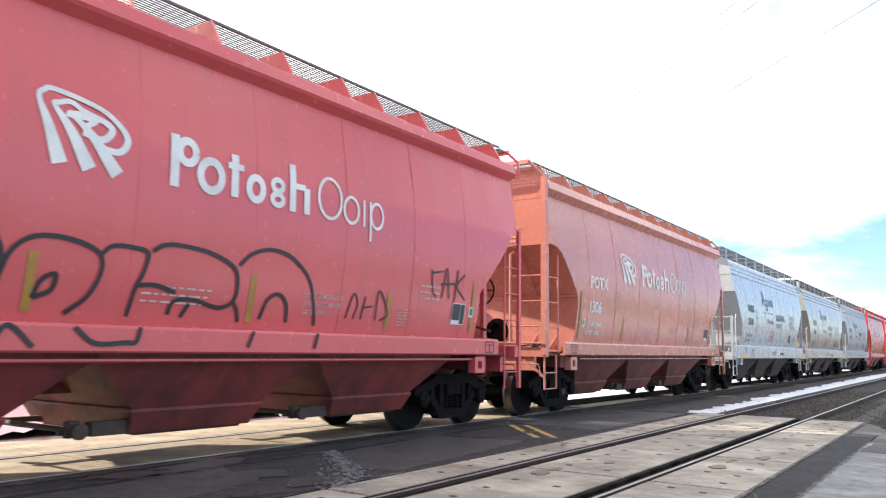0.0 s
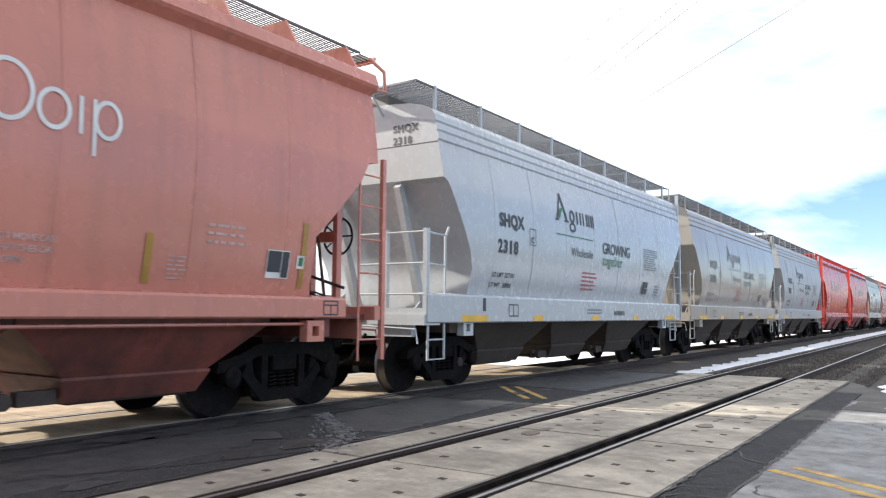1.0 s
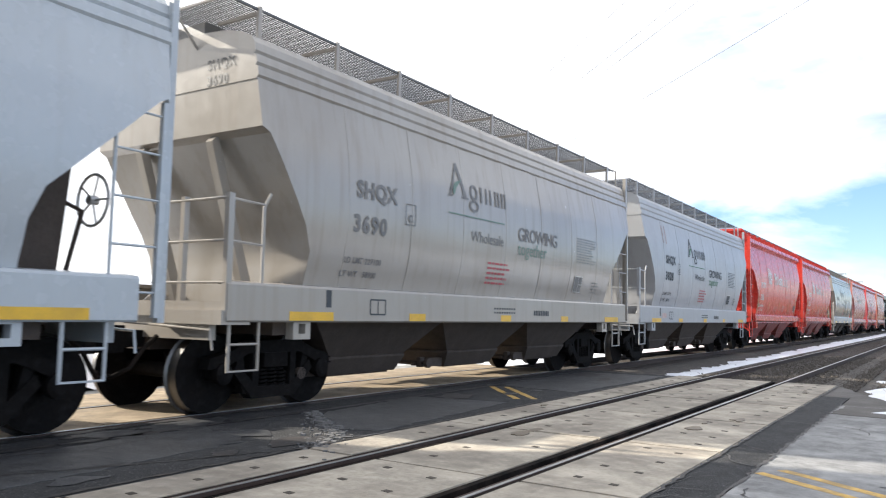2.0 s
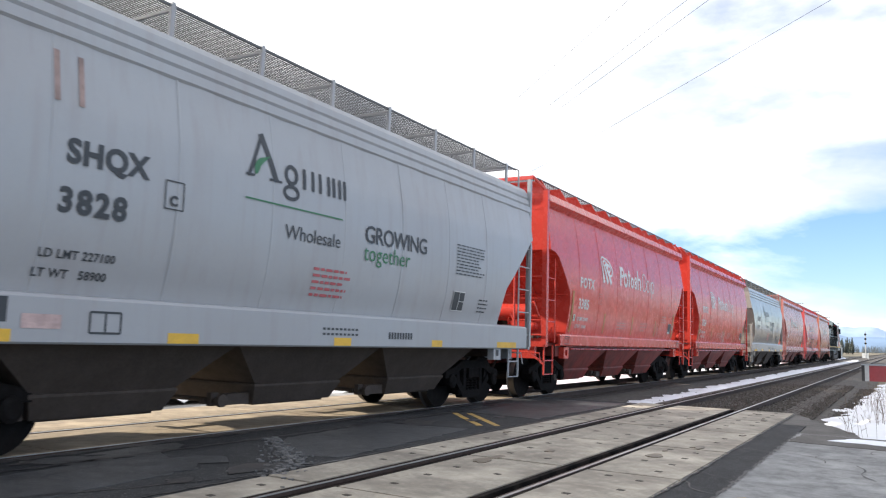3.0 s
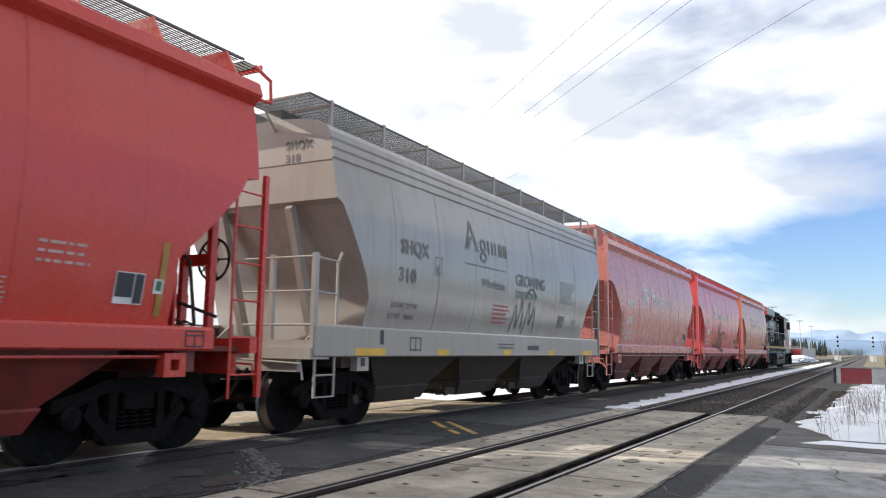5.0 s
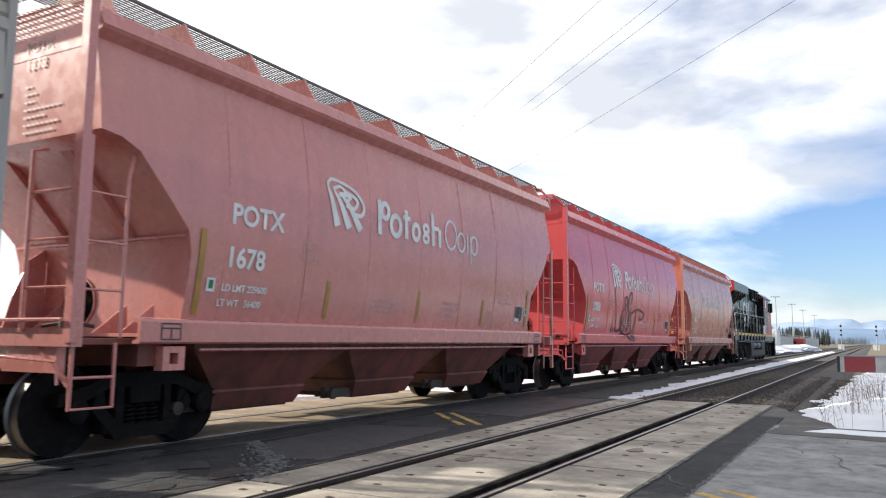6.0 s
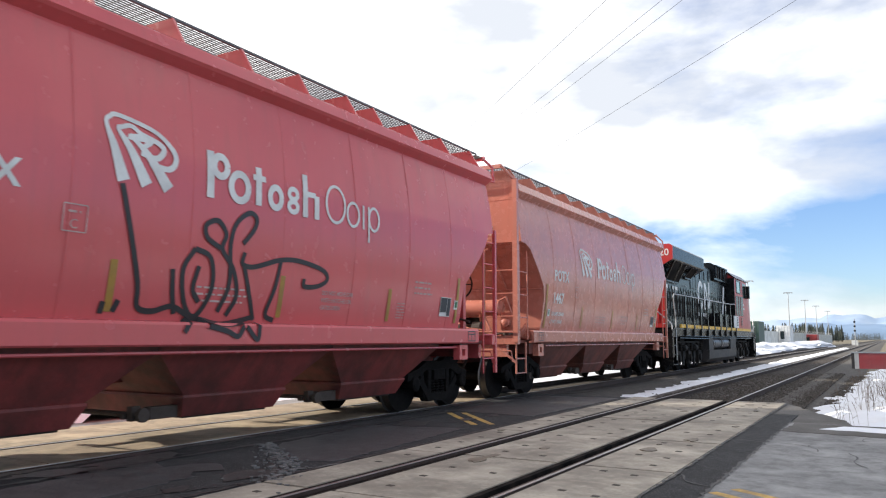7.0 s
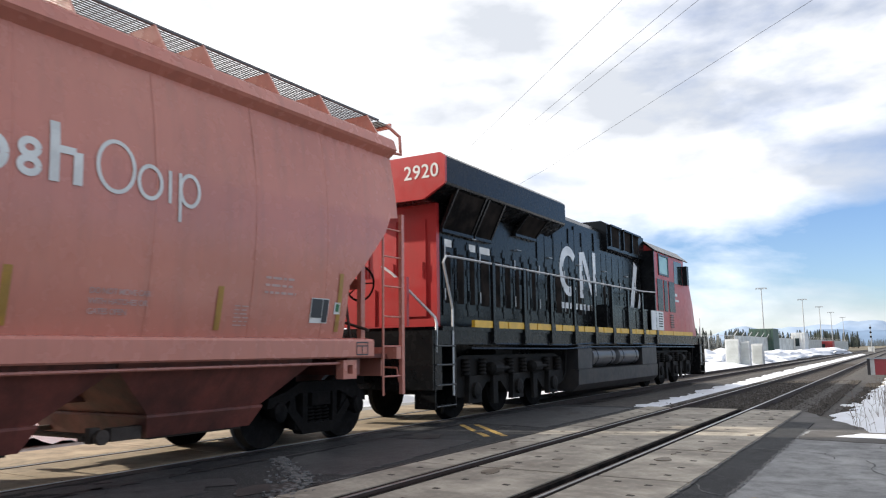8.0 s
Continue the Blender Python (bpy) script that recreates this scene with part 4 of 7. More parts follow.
    for pts in ([(-0.7, 5.8, 2.6), (0.0, 5.9, 2.7), (0.6, 5.85, 2.45), (0.7, 5.8, 1.5)], [(-1.2, 5.9, 1.6), (-1.1, 5.9, 2.4), (-0.6, 5.8, 2.5)], [(0.9, 5.9, 1.5), (1.0, 6.0, 2.2), (0.75, 5.7, 2.4)]):
        bm = bmesh.new()
        tube(bm, pts, 0.028, 6)
        part("pipe", bm, M_UNDER, rig)
    # end gusset from the roof corner down to the slope sheet
    for x in (-0.7, 0.7):
        part("end_strut", cached("strut%.1f" % x, lambda bm: prism(bm, [(-5.86, 3.30), (-5.76, 3.40), (-5.02, 1.25), (-5.18, 1.25)], "x", x - 0.06, x + 0.06), paint_mat), paint_mat, car)
    return car


# ---------------------------------------------------------------- locomotive
LOCO_Y = 159.4


def locomotive():
    """A wide-cab diesel: hood with radiator wing, cab and nose at the far end."""
    lo = new("locomotive")
    tagged(lo, "black and red wide-cab diesel locomotive with yellow sill stripe", "locomotive", "", "")
    B = M_LBLACK

    def piece(name, build, mat, parent=None, label="", at=None, smooth=0):
        bm = bmesh.new()
        build(bm)
        return part(name, bm, mat, parent or lo, label, smooth, at)

    def flat(name, strokes, y, z, x, mat, parent=None, label=""):
        bm = bmesh.new()
        for pts, width in strokes:
            ribbon(bm, pts, width)
        me = finish(bm, name)
        me.materials.append(mat)
        for v in me.vertices:
            v.co = (x, y + v.co.x, z + v.co.y)
        return part(name, me, mat, parent or lo, label)

    piece("underframe", lambda bm: [box(bm, -1.46, 1.46, -9.7, 10.1, 1.38, 1.62), box(bm, -0.5, 0.5, -10.1, 10.3, 0.75, 1.38)], B)
    piece("rear_plate", lambda bm: box(bm, -1.48, 1.48, -10.0, -9.7, 0.62, 1.62), B)
    piece("front_plate", lambda bm: box(bm, -1.48, 1.48, 10.1, 10.35, 0.55, 1.62), B)
    piece("pilot", lambda bm: prism(bm, [(10.35, 0.9), (10.65, 0.28), (10.5, 0.22), (10.1, 0.9)], "x", -1.4, 1.4), B)
    piece("walkway", lambda bm: box(bm, -1.49, 1.49, -9.68, 9.9, 1.62, 1.69), B)
    y = -8.55
    while y < 8.4:
        piece("sill_stripe", lambda bm: box(bm, 1.44, 1.508, y, y + 1.36, 1.692, 1.825), M_YELLOW, None, "worn yellow reflective sill stripe")
        y += 1.42
    # long hood with its end, upper equipment deck and roof fittings
    hood = piece("hood", lambda bm: [prism(bm, [(-1.02, 1.69), (1.02, 1.69), (1.02, 4.56), (0.86, 4.72), (-0.86, 4.72), (-1.02, 4.56)], "y", -9.0, 0.1),
                                     prism(bm, [(-1.02, 1.69), (1.02, 1.69), (1.02, 4.05), (1.16, 4.12), (1.16, 4.84), (1.0, 4.93), (-1.0, 4.93), (-1.16, 4.84), (-1.16, 4.12), (-1.02, 4.05)], "y", 0.101, 3.75)], B)
    piece("hood_end", lambda bm: prism(bm, [(-1.03, 1.70), (1.03, 1.70), (1.03, 4.18), (-1.03, 4.18)], "y", -9.10, -9.001), M_LRED, hood, "dull red rear hood end")
    for x in (-0.75, -0.1, 0.55):
        piece("end_door", lambda bm: [box(bm, x - 0.26, x + 0.26, -9.125, -9.101, 1.9, 3.7), tube(bm, [(x + 0.2, -9.14, 2.6), (x + 0.2, -9.14, 2.9)], 0.012, 5)], M_LRED, hood)
    piece("platform_panel", lambda bm: [box(bm, -0.95, 0.95, -9.98, -9.90, 1.70, 2.55), box(bm, -0.3, 0.3, -10.0, -9.88, 1.70, 2.35)], M_LRED, None, "red rear platform railing panel")

    wing = [(-1.02, 3.98), (1.02, 3.98), (1.46, 4.22), (1.48, 4.26), (1.48, 4.72), (1.38, 4.80), (-1.38, 4.80), (-1.48, 4.72), (-1.48, 4.26), (-1.46, 4.22)]
    rad = piece("radiator_wing", lambda bm: prism(bm, wing, "y", -9.46, -3.85), B, None, "overhanging black radiator wing")
    piece("wing_end", lambda bm: prism(bm, [(x * 1.003, z + 0.004) for x, z in wing], "y", -9.52, -9.461), M_LRED, rad, "red end of the radiator wing")
    me = letters("2920", 0.36, "CENTER", 1.05, 0.004)
    me.materials.append(M_WHITE)
    for v in me.vertices:
        v.co = (0.98 + v.co.x, -9.526, 4.37 + v.co.y)
    part("number", me, M_WHITE, rad, "white road number")
    for y0, y1, z0 in ((-9.0, -7.82, 3.50), (-7.74, -7.0, 3.50), (-5.86, -4.75, 3.80)):
        g = piece("radiator_grille", lambda bm: prism(bm, [(1.03, z0), (1.06, z0), (1.42, 4.22), (1.36, 4.22)], "y", y0, y1), M_JOINT, rad, "dark sloped radiator screen")
        for yy in (y0, y1 - 0.05):
            piece("frame", lambda bm: prism(bm, [(1.03, z0), (1.09, z0), (1.45, 4.215), (1.42, 4.215)], "y", yy, yy + 0.05), B, g)
        piece("frame", lambda bm: box(bm, 1.03, 1.11, y0, y1, z0 - 0.05, z0 + 0.01), B, g)
    piece("exhaust_stack", lambda bm: box(bm, -0.4, 0.4, -2.6, -1.2, 4.62, 4.80), B)
    for y0, y1 in ((0.35, 1.2), (1.55, 2.3), (2.4, 3.15)):
        sc = piece("air_intake", lambda bm: box(bm, 1.15, 1.168, y0, y1, 4.22, 4.78), M_JOINT, None, "dark air intake screen")
        piece("hood_rim", lambda bm: [box(bm, 1.15, 1.25, y0 - 0.06, y1 + 0.06, 4.78, 4.83), box(bm, 1.15, 1.22, y0 - 0.06, y0, 4.20, 4.78)], B, sc)
    # hood doors of several heights with latches, louvres and white notices
    rnd = random.Random(4)
    y, k = -8.9, 0
    while y < 3.3:
        w = rnd.choice((0.44, 0.5, 0.62))
        top = 3.38 if y < -4.9 else rnd.choice((3.95, 4.2, 4.35)) if y < 0 else 3.95
        d = piece("hood_door", lambda bm: box(bm, 1.02, 1.044, y, y + w - 0.045, 1.92, top), B)
        for z in (2.2, 3.0):
            piece("latch", lambda bm: tube(bm, [(1.06, y + 0.05, z), (1.06, y + 0.05, z + 0.22)], 0.014, 5), M_STEEL if k % 3 == 0 else B, d)
        for z in (2.05, 2.7, 3.2):
            piece("hinge", lambda bm: tube(bm, [(1.052, y + w - 0.06, z), (1.052, y + w - 0.06, z + 0.12)], 0.016, 5), B, d)
        if y < -4.9 or rnd.random() < 0.35:
            piece("louvre", lambda bm: box(bm, 1.044, 1.052, y + 0.09, y + w - 0.17, 2.15, 3.10), M_JOINT, d)
        if k in (0, 2, 3):
            piece("notice", lambda bm: box(bm, 1.044, 1.050, y + 0.06, y + w - 0.12, 3.20, 3.34), M_WHITE, d, "white notice plate")
        if k % 4 == 2:
            piece("grab_iron", lambda bm: tube(bm, [(1.03, y + 0.1, 3.45), (1.10, y + 0.1, 3.45), (1.10, y + 0.3, 3.45), (1.03, y + 0.3, 3.45)], 0.012, 5), M_STEEL, d)
        y += w
        k += 1
    for y in (-3.6, -2.2, -0.7):
        piece("seam", lambda bm: box(bm, 1.02, 1.05, y, y + 0.05, 3.4, 4.46), B, hood)
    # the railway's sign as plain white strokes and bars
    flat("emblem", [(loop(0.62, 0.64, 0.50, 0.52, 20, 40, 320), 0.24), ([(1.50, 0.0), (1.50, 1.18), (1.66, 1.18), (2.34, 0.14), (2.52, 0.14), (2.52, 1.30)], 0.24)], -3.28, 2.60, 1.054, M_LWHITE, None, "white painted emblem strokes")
    for j in range(9):
        flat("print_bar", [([(0.0, 0.0), (0.17, 0.0)], 0.15)], -3.20 + j * 0.28 + (0.12 if j > 2 else 0), 2.36, 1.054, M_LWHITE)
    flat("white_band", [([(0.0, 0.0), (0.75, 2.0)], 0.36)], 2.35, 1.92, 1.054, M_LWHITE, None, "slanting white band behind the cab")
    flat("white_band", [([(0.0, 0.0), (0.30, 0.62)], 0.22)], 3.20, 2.35, 1.054, M_LWHITE)
    box_ = piece("walkway_cabinet", lambda bm: [box(bm, 1.05, 1.42, -0.9, 2.9, 1.70, 2.42), box(bm, 1.05, 1.44, -0.9, 2.9, 2.42, 2.46)], B, None, "low black cabinet on the walkway")
    for y0 in (-0.8, 0.45, 1.7):
        piece("lid", lambda bm: box(bm, 1.42, 1.435, y0, y0 + 1.1, 1.86, 2.36), B, box_)
    # cab, nose and their fittings
    cab = piece("cab", lambda bm: prism(bm, [(-1.48, 1.70), (1.48, 1.70), (1.48, 4.42), (1.12, 4.70), (-1.12, 4.70), (-1.48, 4.42)], "y", 3.76, 7.6), M_LRED, None, "red cab")
    piece("cab_roof", lambda bm: prism(bm, [(1.50, 4.40), (1.54, 4.42), (1.14, 4.76), (-1.14, 4.76), (-1.54, 4.42), (-1.50, 4.40), (-1.12, 4.701), (1.12, 4.701)], "y", 3.70, 8.1), B, cab)
    win = piece("window", lambda bm: [box(bm, 1.47, 1.488, 4.28, 5.35, 3.72, 4.30)], M_PANEGREEN, cab, "side window with a pale reflection in its colour")
    piece("window_frame", lambda bm: [box(bm, 1.48, 1.505, 4.20, 5.43, 4.30, 4.36), box(bm, 1.48, 1.505, 4.20, 5.43, 3.66, 3.72), box(bm, 1.48, 1.505, 4.20, 4.28, 3.72, 4.30), box(bm, 1.48, 1.505, 5.35, 5.43, 3.72, 4.30)], B, win)
    piece("window", lambda bm: box(bm, 1.47, 1.488, 6.2, 7.3, 3.50, 4.30), M_GLASS, cab, "dark forward side window")
    piece("mirror", lambda bm: [box(bm, 1.50, 1.66, 7.35, 7.62, 3.5, 4.2), tube(bm, [(1.46, 7.4, 4.1), (1.56, 7.45, 4.1)], 0.02, 5)], B, cab)
    for y0, y1 in ((3.98, 4.62), (4.80, 5.20), (5.42, 6.15)):
        piece("door_recess", lambda bm: box(bm, 1.48, 1.496, y0, y1, 2.48, 3.52), B, cab, "black cab door panel")
    piece("rear_shade", lambda bm: box(bm, 1.03, 1.482, 3.70, 3.758, 1.84, 4.42), B, cab, "black rear wall of the cab")
    vent = piece("vent_panel", lambda bm: box(bm, 1.48, 1.50, 3.1, 4.5, 1.84, 2.45), M_LWHITE, cab, "pale louvred panel at the foot of the cab")
    for y0 in (3.95, 5.4):
        piece("louvre", lambda bm: [box(bm, 1.495, 1.512, y0, y0 + 0.4, 1.95 + 0.08 * j, 1.985 + 0.08 * j) for j in range(6)], B, vent)
    piece("windshield", lambda bm: prism(bm, [(7.601, 3.55), (7.80, 3.55), (7.70, 4.38), (7.601, 4.38)], "x", -1.35, 1.35), M_GLASS, cab)
    piece("nose", lambda bm: loft(bm, [[(-1.46, 7.605, 1.70), (1.46, 7.605, 1.70), (1.46, 7.605, 3.70), (1.25, 7.605, 3.98), (-1.25, 7.605, 3.98), (-1.46, 7.605, 3.70)],
                                        [(-1.45, 8.6, 1.70), (1.45, 8.6, 1.70), (1.42, 8.55, 3.62), (1.18, 8.5, 3.90), (-1.18, 8.5, 3.90), (-1.42, 8.55, 3.62)],
                                        [(-1.38, 9.55, 1.70), (1.38, 9.55, 1.70), (1.32, 9.40, 2.95), (1.05, 9.30, 3.22), (-1.05, 9.30, 3.22), (-1.32, 9.40, 2.95)],
                                        [(-1.25, 9.75, 1.70), (1.25, 9.75, 1.70), (1.18, 9.62, 2.80), (0.95, 9.52, 3.00), (-0.95, 9.52, 3.00), (-1.18, 9.62, 2.80)]]), M_LRED, None, "red broad nose", None, 35)
    flat("small_print", [([(0, 0), (0.5, 0)], 0.1), ([(0, -0.2), (0.7, -0.2)], 0.07)], 6.0, 3.1, 1.488, M_LWHITE, cab)
    piece("front_rail", lambda bm: tube(bm, [(1.42, 10.0, 0.6), (1.42, 10.0, 2.0), (1.36, 10.3, 2.4)], 0.03, 6), M_WHITE, None, "white front grab rail")
    piece("roof_horn", lambda bm: [box(bm, -0.2, 0.5, 4.6, 5.0, 4.761, 4.90)], M_LWHITE, cab)
    # walkway hand rail on broad black stanchions
    rail = piece("handrail", lambda bm: tube(bm, [(1.47, -9.3, 0.5), (1.47, -9.3, 2.0), (1.47, -9.60, 2.80), (1.47, -9.50, 2.92), (1.47, -9.0, 2.93), (1.47, 2.3, 3.0), (1.47, 3.72, 3.05)], 0.022, 6), M_STEEL, None, "silver hand rail")
    for k in range(9):
        piece("stanchion", lambda bm: [box(bm, 1.44, 1.50, -0.055, 0.055, 1.83, 2.95), box(bm, 1.45, 1.53, -0.11, 0.11, 1.40, 1.83)], B, rail, "", pose(0, -7.72 + 1.42 * k, 0))
    piece("handrail", lambda bm: tube(bm, [(0.25, -9.72, 2.80), (0.5, -9.74, 2.64), (1.42, -9.82, 1.84), (1.46, -9.83, 1.74), (1.46, -9.86, 1.25), (1.30, -9.9, 1.12)], 0.026, 6), M_STEEL)
    # corner steps at both ends
    for s, y0 in ((-1, -9.95), (1, 9.5)):
        st = piece("steps", lambda bm: [box(bm, 1.10, 1.49, y, y + 0.03, 0.30, 1.62) for y in (y0, y0 + 0.68)] + [box(bm, 1.08, 1.10, y0, y0 + 0.7, 0.30, 1.62)], B)
        for z in (0.33, 0.68, 1.02, 1.34):
            step = piece("step", lambda bm: box(bm, 1.11, 1.50, y0 + 0.031, y0 + 0.675, z, z + 0.03), B, st)
            piece("step_edge", lambda bm: box(bm, 1.501, 1.512, y0 + 0.03, y0 + 0.68, z + 0.014, z + 0.028), M_GRATE, step)
    # fuel tank, reservoirs, pipes
    piece("fuel_tank", lambda bm: prism(bm, [(-1.35, 0.26), (1.30, 0.26), (1.46, 0.42), (1.48, 0.78), (1.05, 0.80), (1.05, 1.38), (-1.48, 1.38), (-1.48, 0.5)], "y", -3.3, 3.6), M_TANK, None, "sooty fuel tank between the trucks")
    piece("tank_box", lambda bm: [box(bm, 1.06, 1.47, -3.3, -2.35, 0.79, 1.37)], M_TANK)
    for y0, y1 in ((-2.25, -0.40), (-0.15, 1.75)):
        r = piece("air_reservoir", lambda bm: lathe(bm, [(y0, 0.1), (y0 + 0.07, 0.25), (y1 - 0.07, 0.25), (y1, 0.1)], 1.22, 0, 1.08, 20, "y"), M_RESERVOIR, None, "grey cylindrical air reservoir", None, 40)
        for yy in (y0 + 0.35, y1 - 0.35):
            piece("strap", lambda bm: lathe(bm, [(yy, 0.24), (yy, 0.258), (yy + 0.05, 0.258), (yy + 0.05, 0.24)], 1.22, 0, 1.08, 20, "y"), B, r)
    piece("battery_box", lambda bm: box(bm, 1.06, 1.47, 2.0, 3.55, 0.79, 1.37), M_TANK)
    for z in (1.40, 1.31):
        piece("air_pipe", lambda bm: tube(bm, [(1.44, -8.6, z), (1.46, -4.0, z - 0.03), (1.47, -2.4, z + 0.01), (1.46, 3.7, z), (1.44, 8.8, z - 0.02)], 0.022, 6), B)
    for y in (-6.35, 6.45):
        def tframe(bm):
            for s in (-1, 1):
                x0, x1 = (0.98, 1.20) if s > 0 else (-1.20, -0.98)
                prism(bm, [(-2.75, 0.55), (-2.65, 1.05), (-2.2, 1.18), (2.2, 1.18), (2.65, 1.05), (2.75, 0.55), (2.3, 0.42), (1.5, 0.42), (1.2, 0.66), (0.6, 0.66), (0.3, 0.42), (-0.3, 0.42), (-0.6, 0.66), (-1.2, 0.66), (-1.5, 0.42), (-2.3, 0.42)], "x", x0, x1)
            box(bm, -1.0, 1.0, -0.4, 0.4, 0.5, 1.3)
        tr = piece("truck", tframe, M_LTRUCK, None, "black three-axle truck", pose(0, y, 0))
        for yy in (-1.85, 0, 1.85):
            piece("journal_box", lambda bm: [prism(bm, [(yy - 0.26, 0.30), (yy + 0.26, 0.30), (yy + 0.22, 0.80), (yy - 0.22, 0.80)], "x", 1.20, 1.30), lathe(bm, [(1.30, 0.15), (1.36, 0.15), (1.38, 0.08)], 0, yy, 0.53, 14, "x")], M_LTRUCK, tr)
            for o in (-0.32, 0.32):
                piece("spring", lambda bm: lathe(bm, [(0.80 + 0.07 * j + d, q) for j in range(5) for d, q in ((0, 0.06), (0.035, 0.09))], 1.28, yy + o, 0, 10, "z"), M_LTRUCK, tr)
        for yy in (-0.95, 0.95):
            piece("brake_cylinder", lambda bm: lathe(bm, [(yy - 0.3, 0.05), (yy - 0.25, 0.13), (yy + 0.1, 0.13), (yy + 0.12, 0.04), (yy + 0.5, 0.04)], 1.30, 0, 0.92, 12, "y"), M_LTRUCK, tr)
            piece("brake_hanger", lambda bm: box(bm, 1.20, 1.27, yy - 0.10, yy + 0.10, 0.24, 1.0), M_LTRUCK, tr)
        piece("sand_pipe", lambda bm: [tube(bm, [(1.30, e * 2.7, 1.35), (1.24, e * 2.75, 0.7), (0.95, e * 2.5, 0.15)], 0.025, 6) for e in (-1, 1)], M_LTRUCK, tr)
        for a in (-1.85, 0, 1.85):
            w = part("wheelset", cached("lo_wheel", lambda bm: wheelset_mesh(bm, 0.52), M_TRUCK, 40), M_TRUCK, tr, at=pose(0, a, 0.52))
            WHEELS.append((w, a, 0.52))
    part("coupler", cached("coupler", coupler_mesh, M_TRUCK), M_TRUCK, lo, at=pose(0, -3.63, 0, 0, 0, 0) @ pose(0, 0, 0, 0, 0, 180))
    return lo


# ---------------------------------------------------------------- train
TRAIN = []


def shapes(car, name, mat, levels, y, z, strokes, label):
    """A painted sign as plain strokes, each a mesh of its own under the first."""
    first = None
    for pts, width in strokes:
        bm = bmesh.new()
        ribbon(bm, pts, width)
        ob = decal(first or car, name if first is None else "stroke", bm, mat, levels, y, z, label if first is None else "")
        first = first or ob


def loop(u, v, ru, rv, n=28, a0=0, a1=360):
    return [(u + ru * math.cos(radians(a0 + (a1 - a0) * k / n)), v + rv * math.sin(radians(a0 + (a1 - a0) * k / n))) for k in range(n + 1)]


def emblem(car, mat, levels, y, z, h):
    """Three nested stripes: splayed broad feet that rise, bend over and curl back, the maker's sign as plain shapes."""
    strokes = []
    for k in range(3):
        foot, lean, top = 0.27 + 0.30 * k, 0.045 + 0.150 * k, 0.965 - 0.115 * k
        right, low = 0.965 - 0.175 * k, 0.315 + 0.125 * k
        path = smooth_path([(foot, 0.0), (foot * 0.45 + lean * 0.55, 0.46), (lean, 0.80 - 0.05 * k), (lean + 0.045, top - 0.05), (lean + 0.16, top),
                            (right - 0.30, top - 0.10 + 0.02 * k), (right - 0.06, 0.66 + 0.02 * k), (right, low + 0.16 - 0.02 * k), (right - 0.10, low), (right - 0.36 + 0.05 * k, low + 0.03)][:9 if k == 2 else 10], 5)
        n = len(path)
        widths = [h * (0.215 - 0.145 * min(1, j / (0.20 * n)) + (0.030 * math.sin(math.pi * (j / n - 0.55) / 0.45) if j > 0.55 * n else 0)) for j in range(n)]
        strokes.append(([(p[0] * h * 1.36, p[1] * h) for p in path], widths))
    shapes(car, "emblem", mat, levels, y, z, strokes, "pale nested stripe emblem")


def word_shapes(car, mat, levels, y, z, s):
    """The maker's name as plain rings and bars, bold first and thin after."""
    bold = [([(0.09, 0), (0.09, 0.90)], 0.175), (loop(0.34, 0.64, 0.17, 0.19), 0.145), (loop(0.84, 0.32, 0.23, 0.26), 0.15), ([(1.36, 0.04), (1.36, 0.82)], 0.165), ([(1.20, 0.60), (1.56, 0.60)], 0.12),
            (loop(1.86, 0.28, 0.17, 0.21), 0.14), (loop(2.40, 0.44, 0.13, 0.11), 0.11), (loop(2.40, 0.17, 0.14, 0.11), 0.11), ([(2.79, 0), (2.79, 0.94)], 0.165), ([(3.18, 0), (3.18, 0.52)], 0.16), ([(2.85, 0.52), (3.14, 0.52)], 0.12)]
    thin = [(loop(3.86, 0.44, 0.34, 0.42), 0.07), (loop(4.52, 0.30, 0.23, 0.28), 0.07), ([(4.93, 0), (4.93, 0.58)], 0.07), ([(5.15, -0.30), (5.15, 0.58)], 0.07), (loop(5.37, 0.29, 0.21, 0.28), 0.07)]
    shapes(car, "maker_name", mat, levels, y, z, [([(u * s, v * s) for u, v in p], w * s) for p, w in bold + thin], "white rings and bars of a painted name")


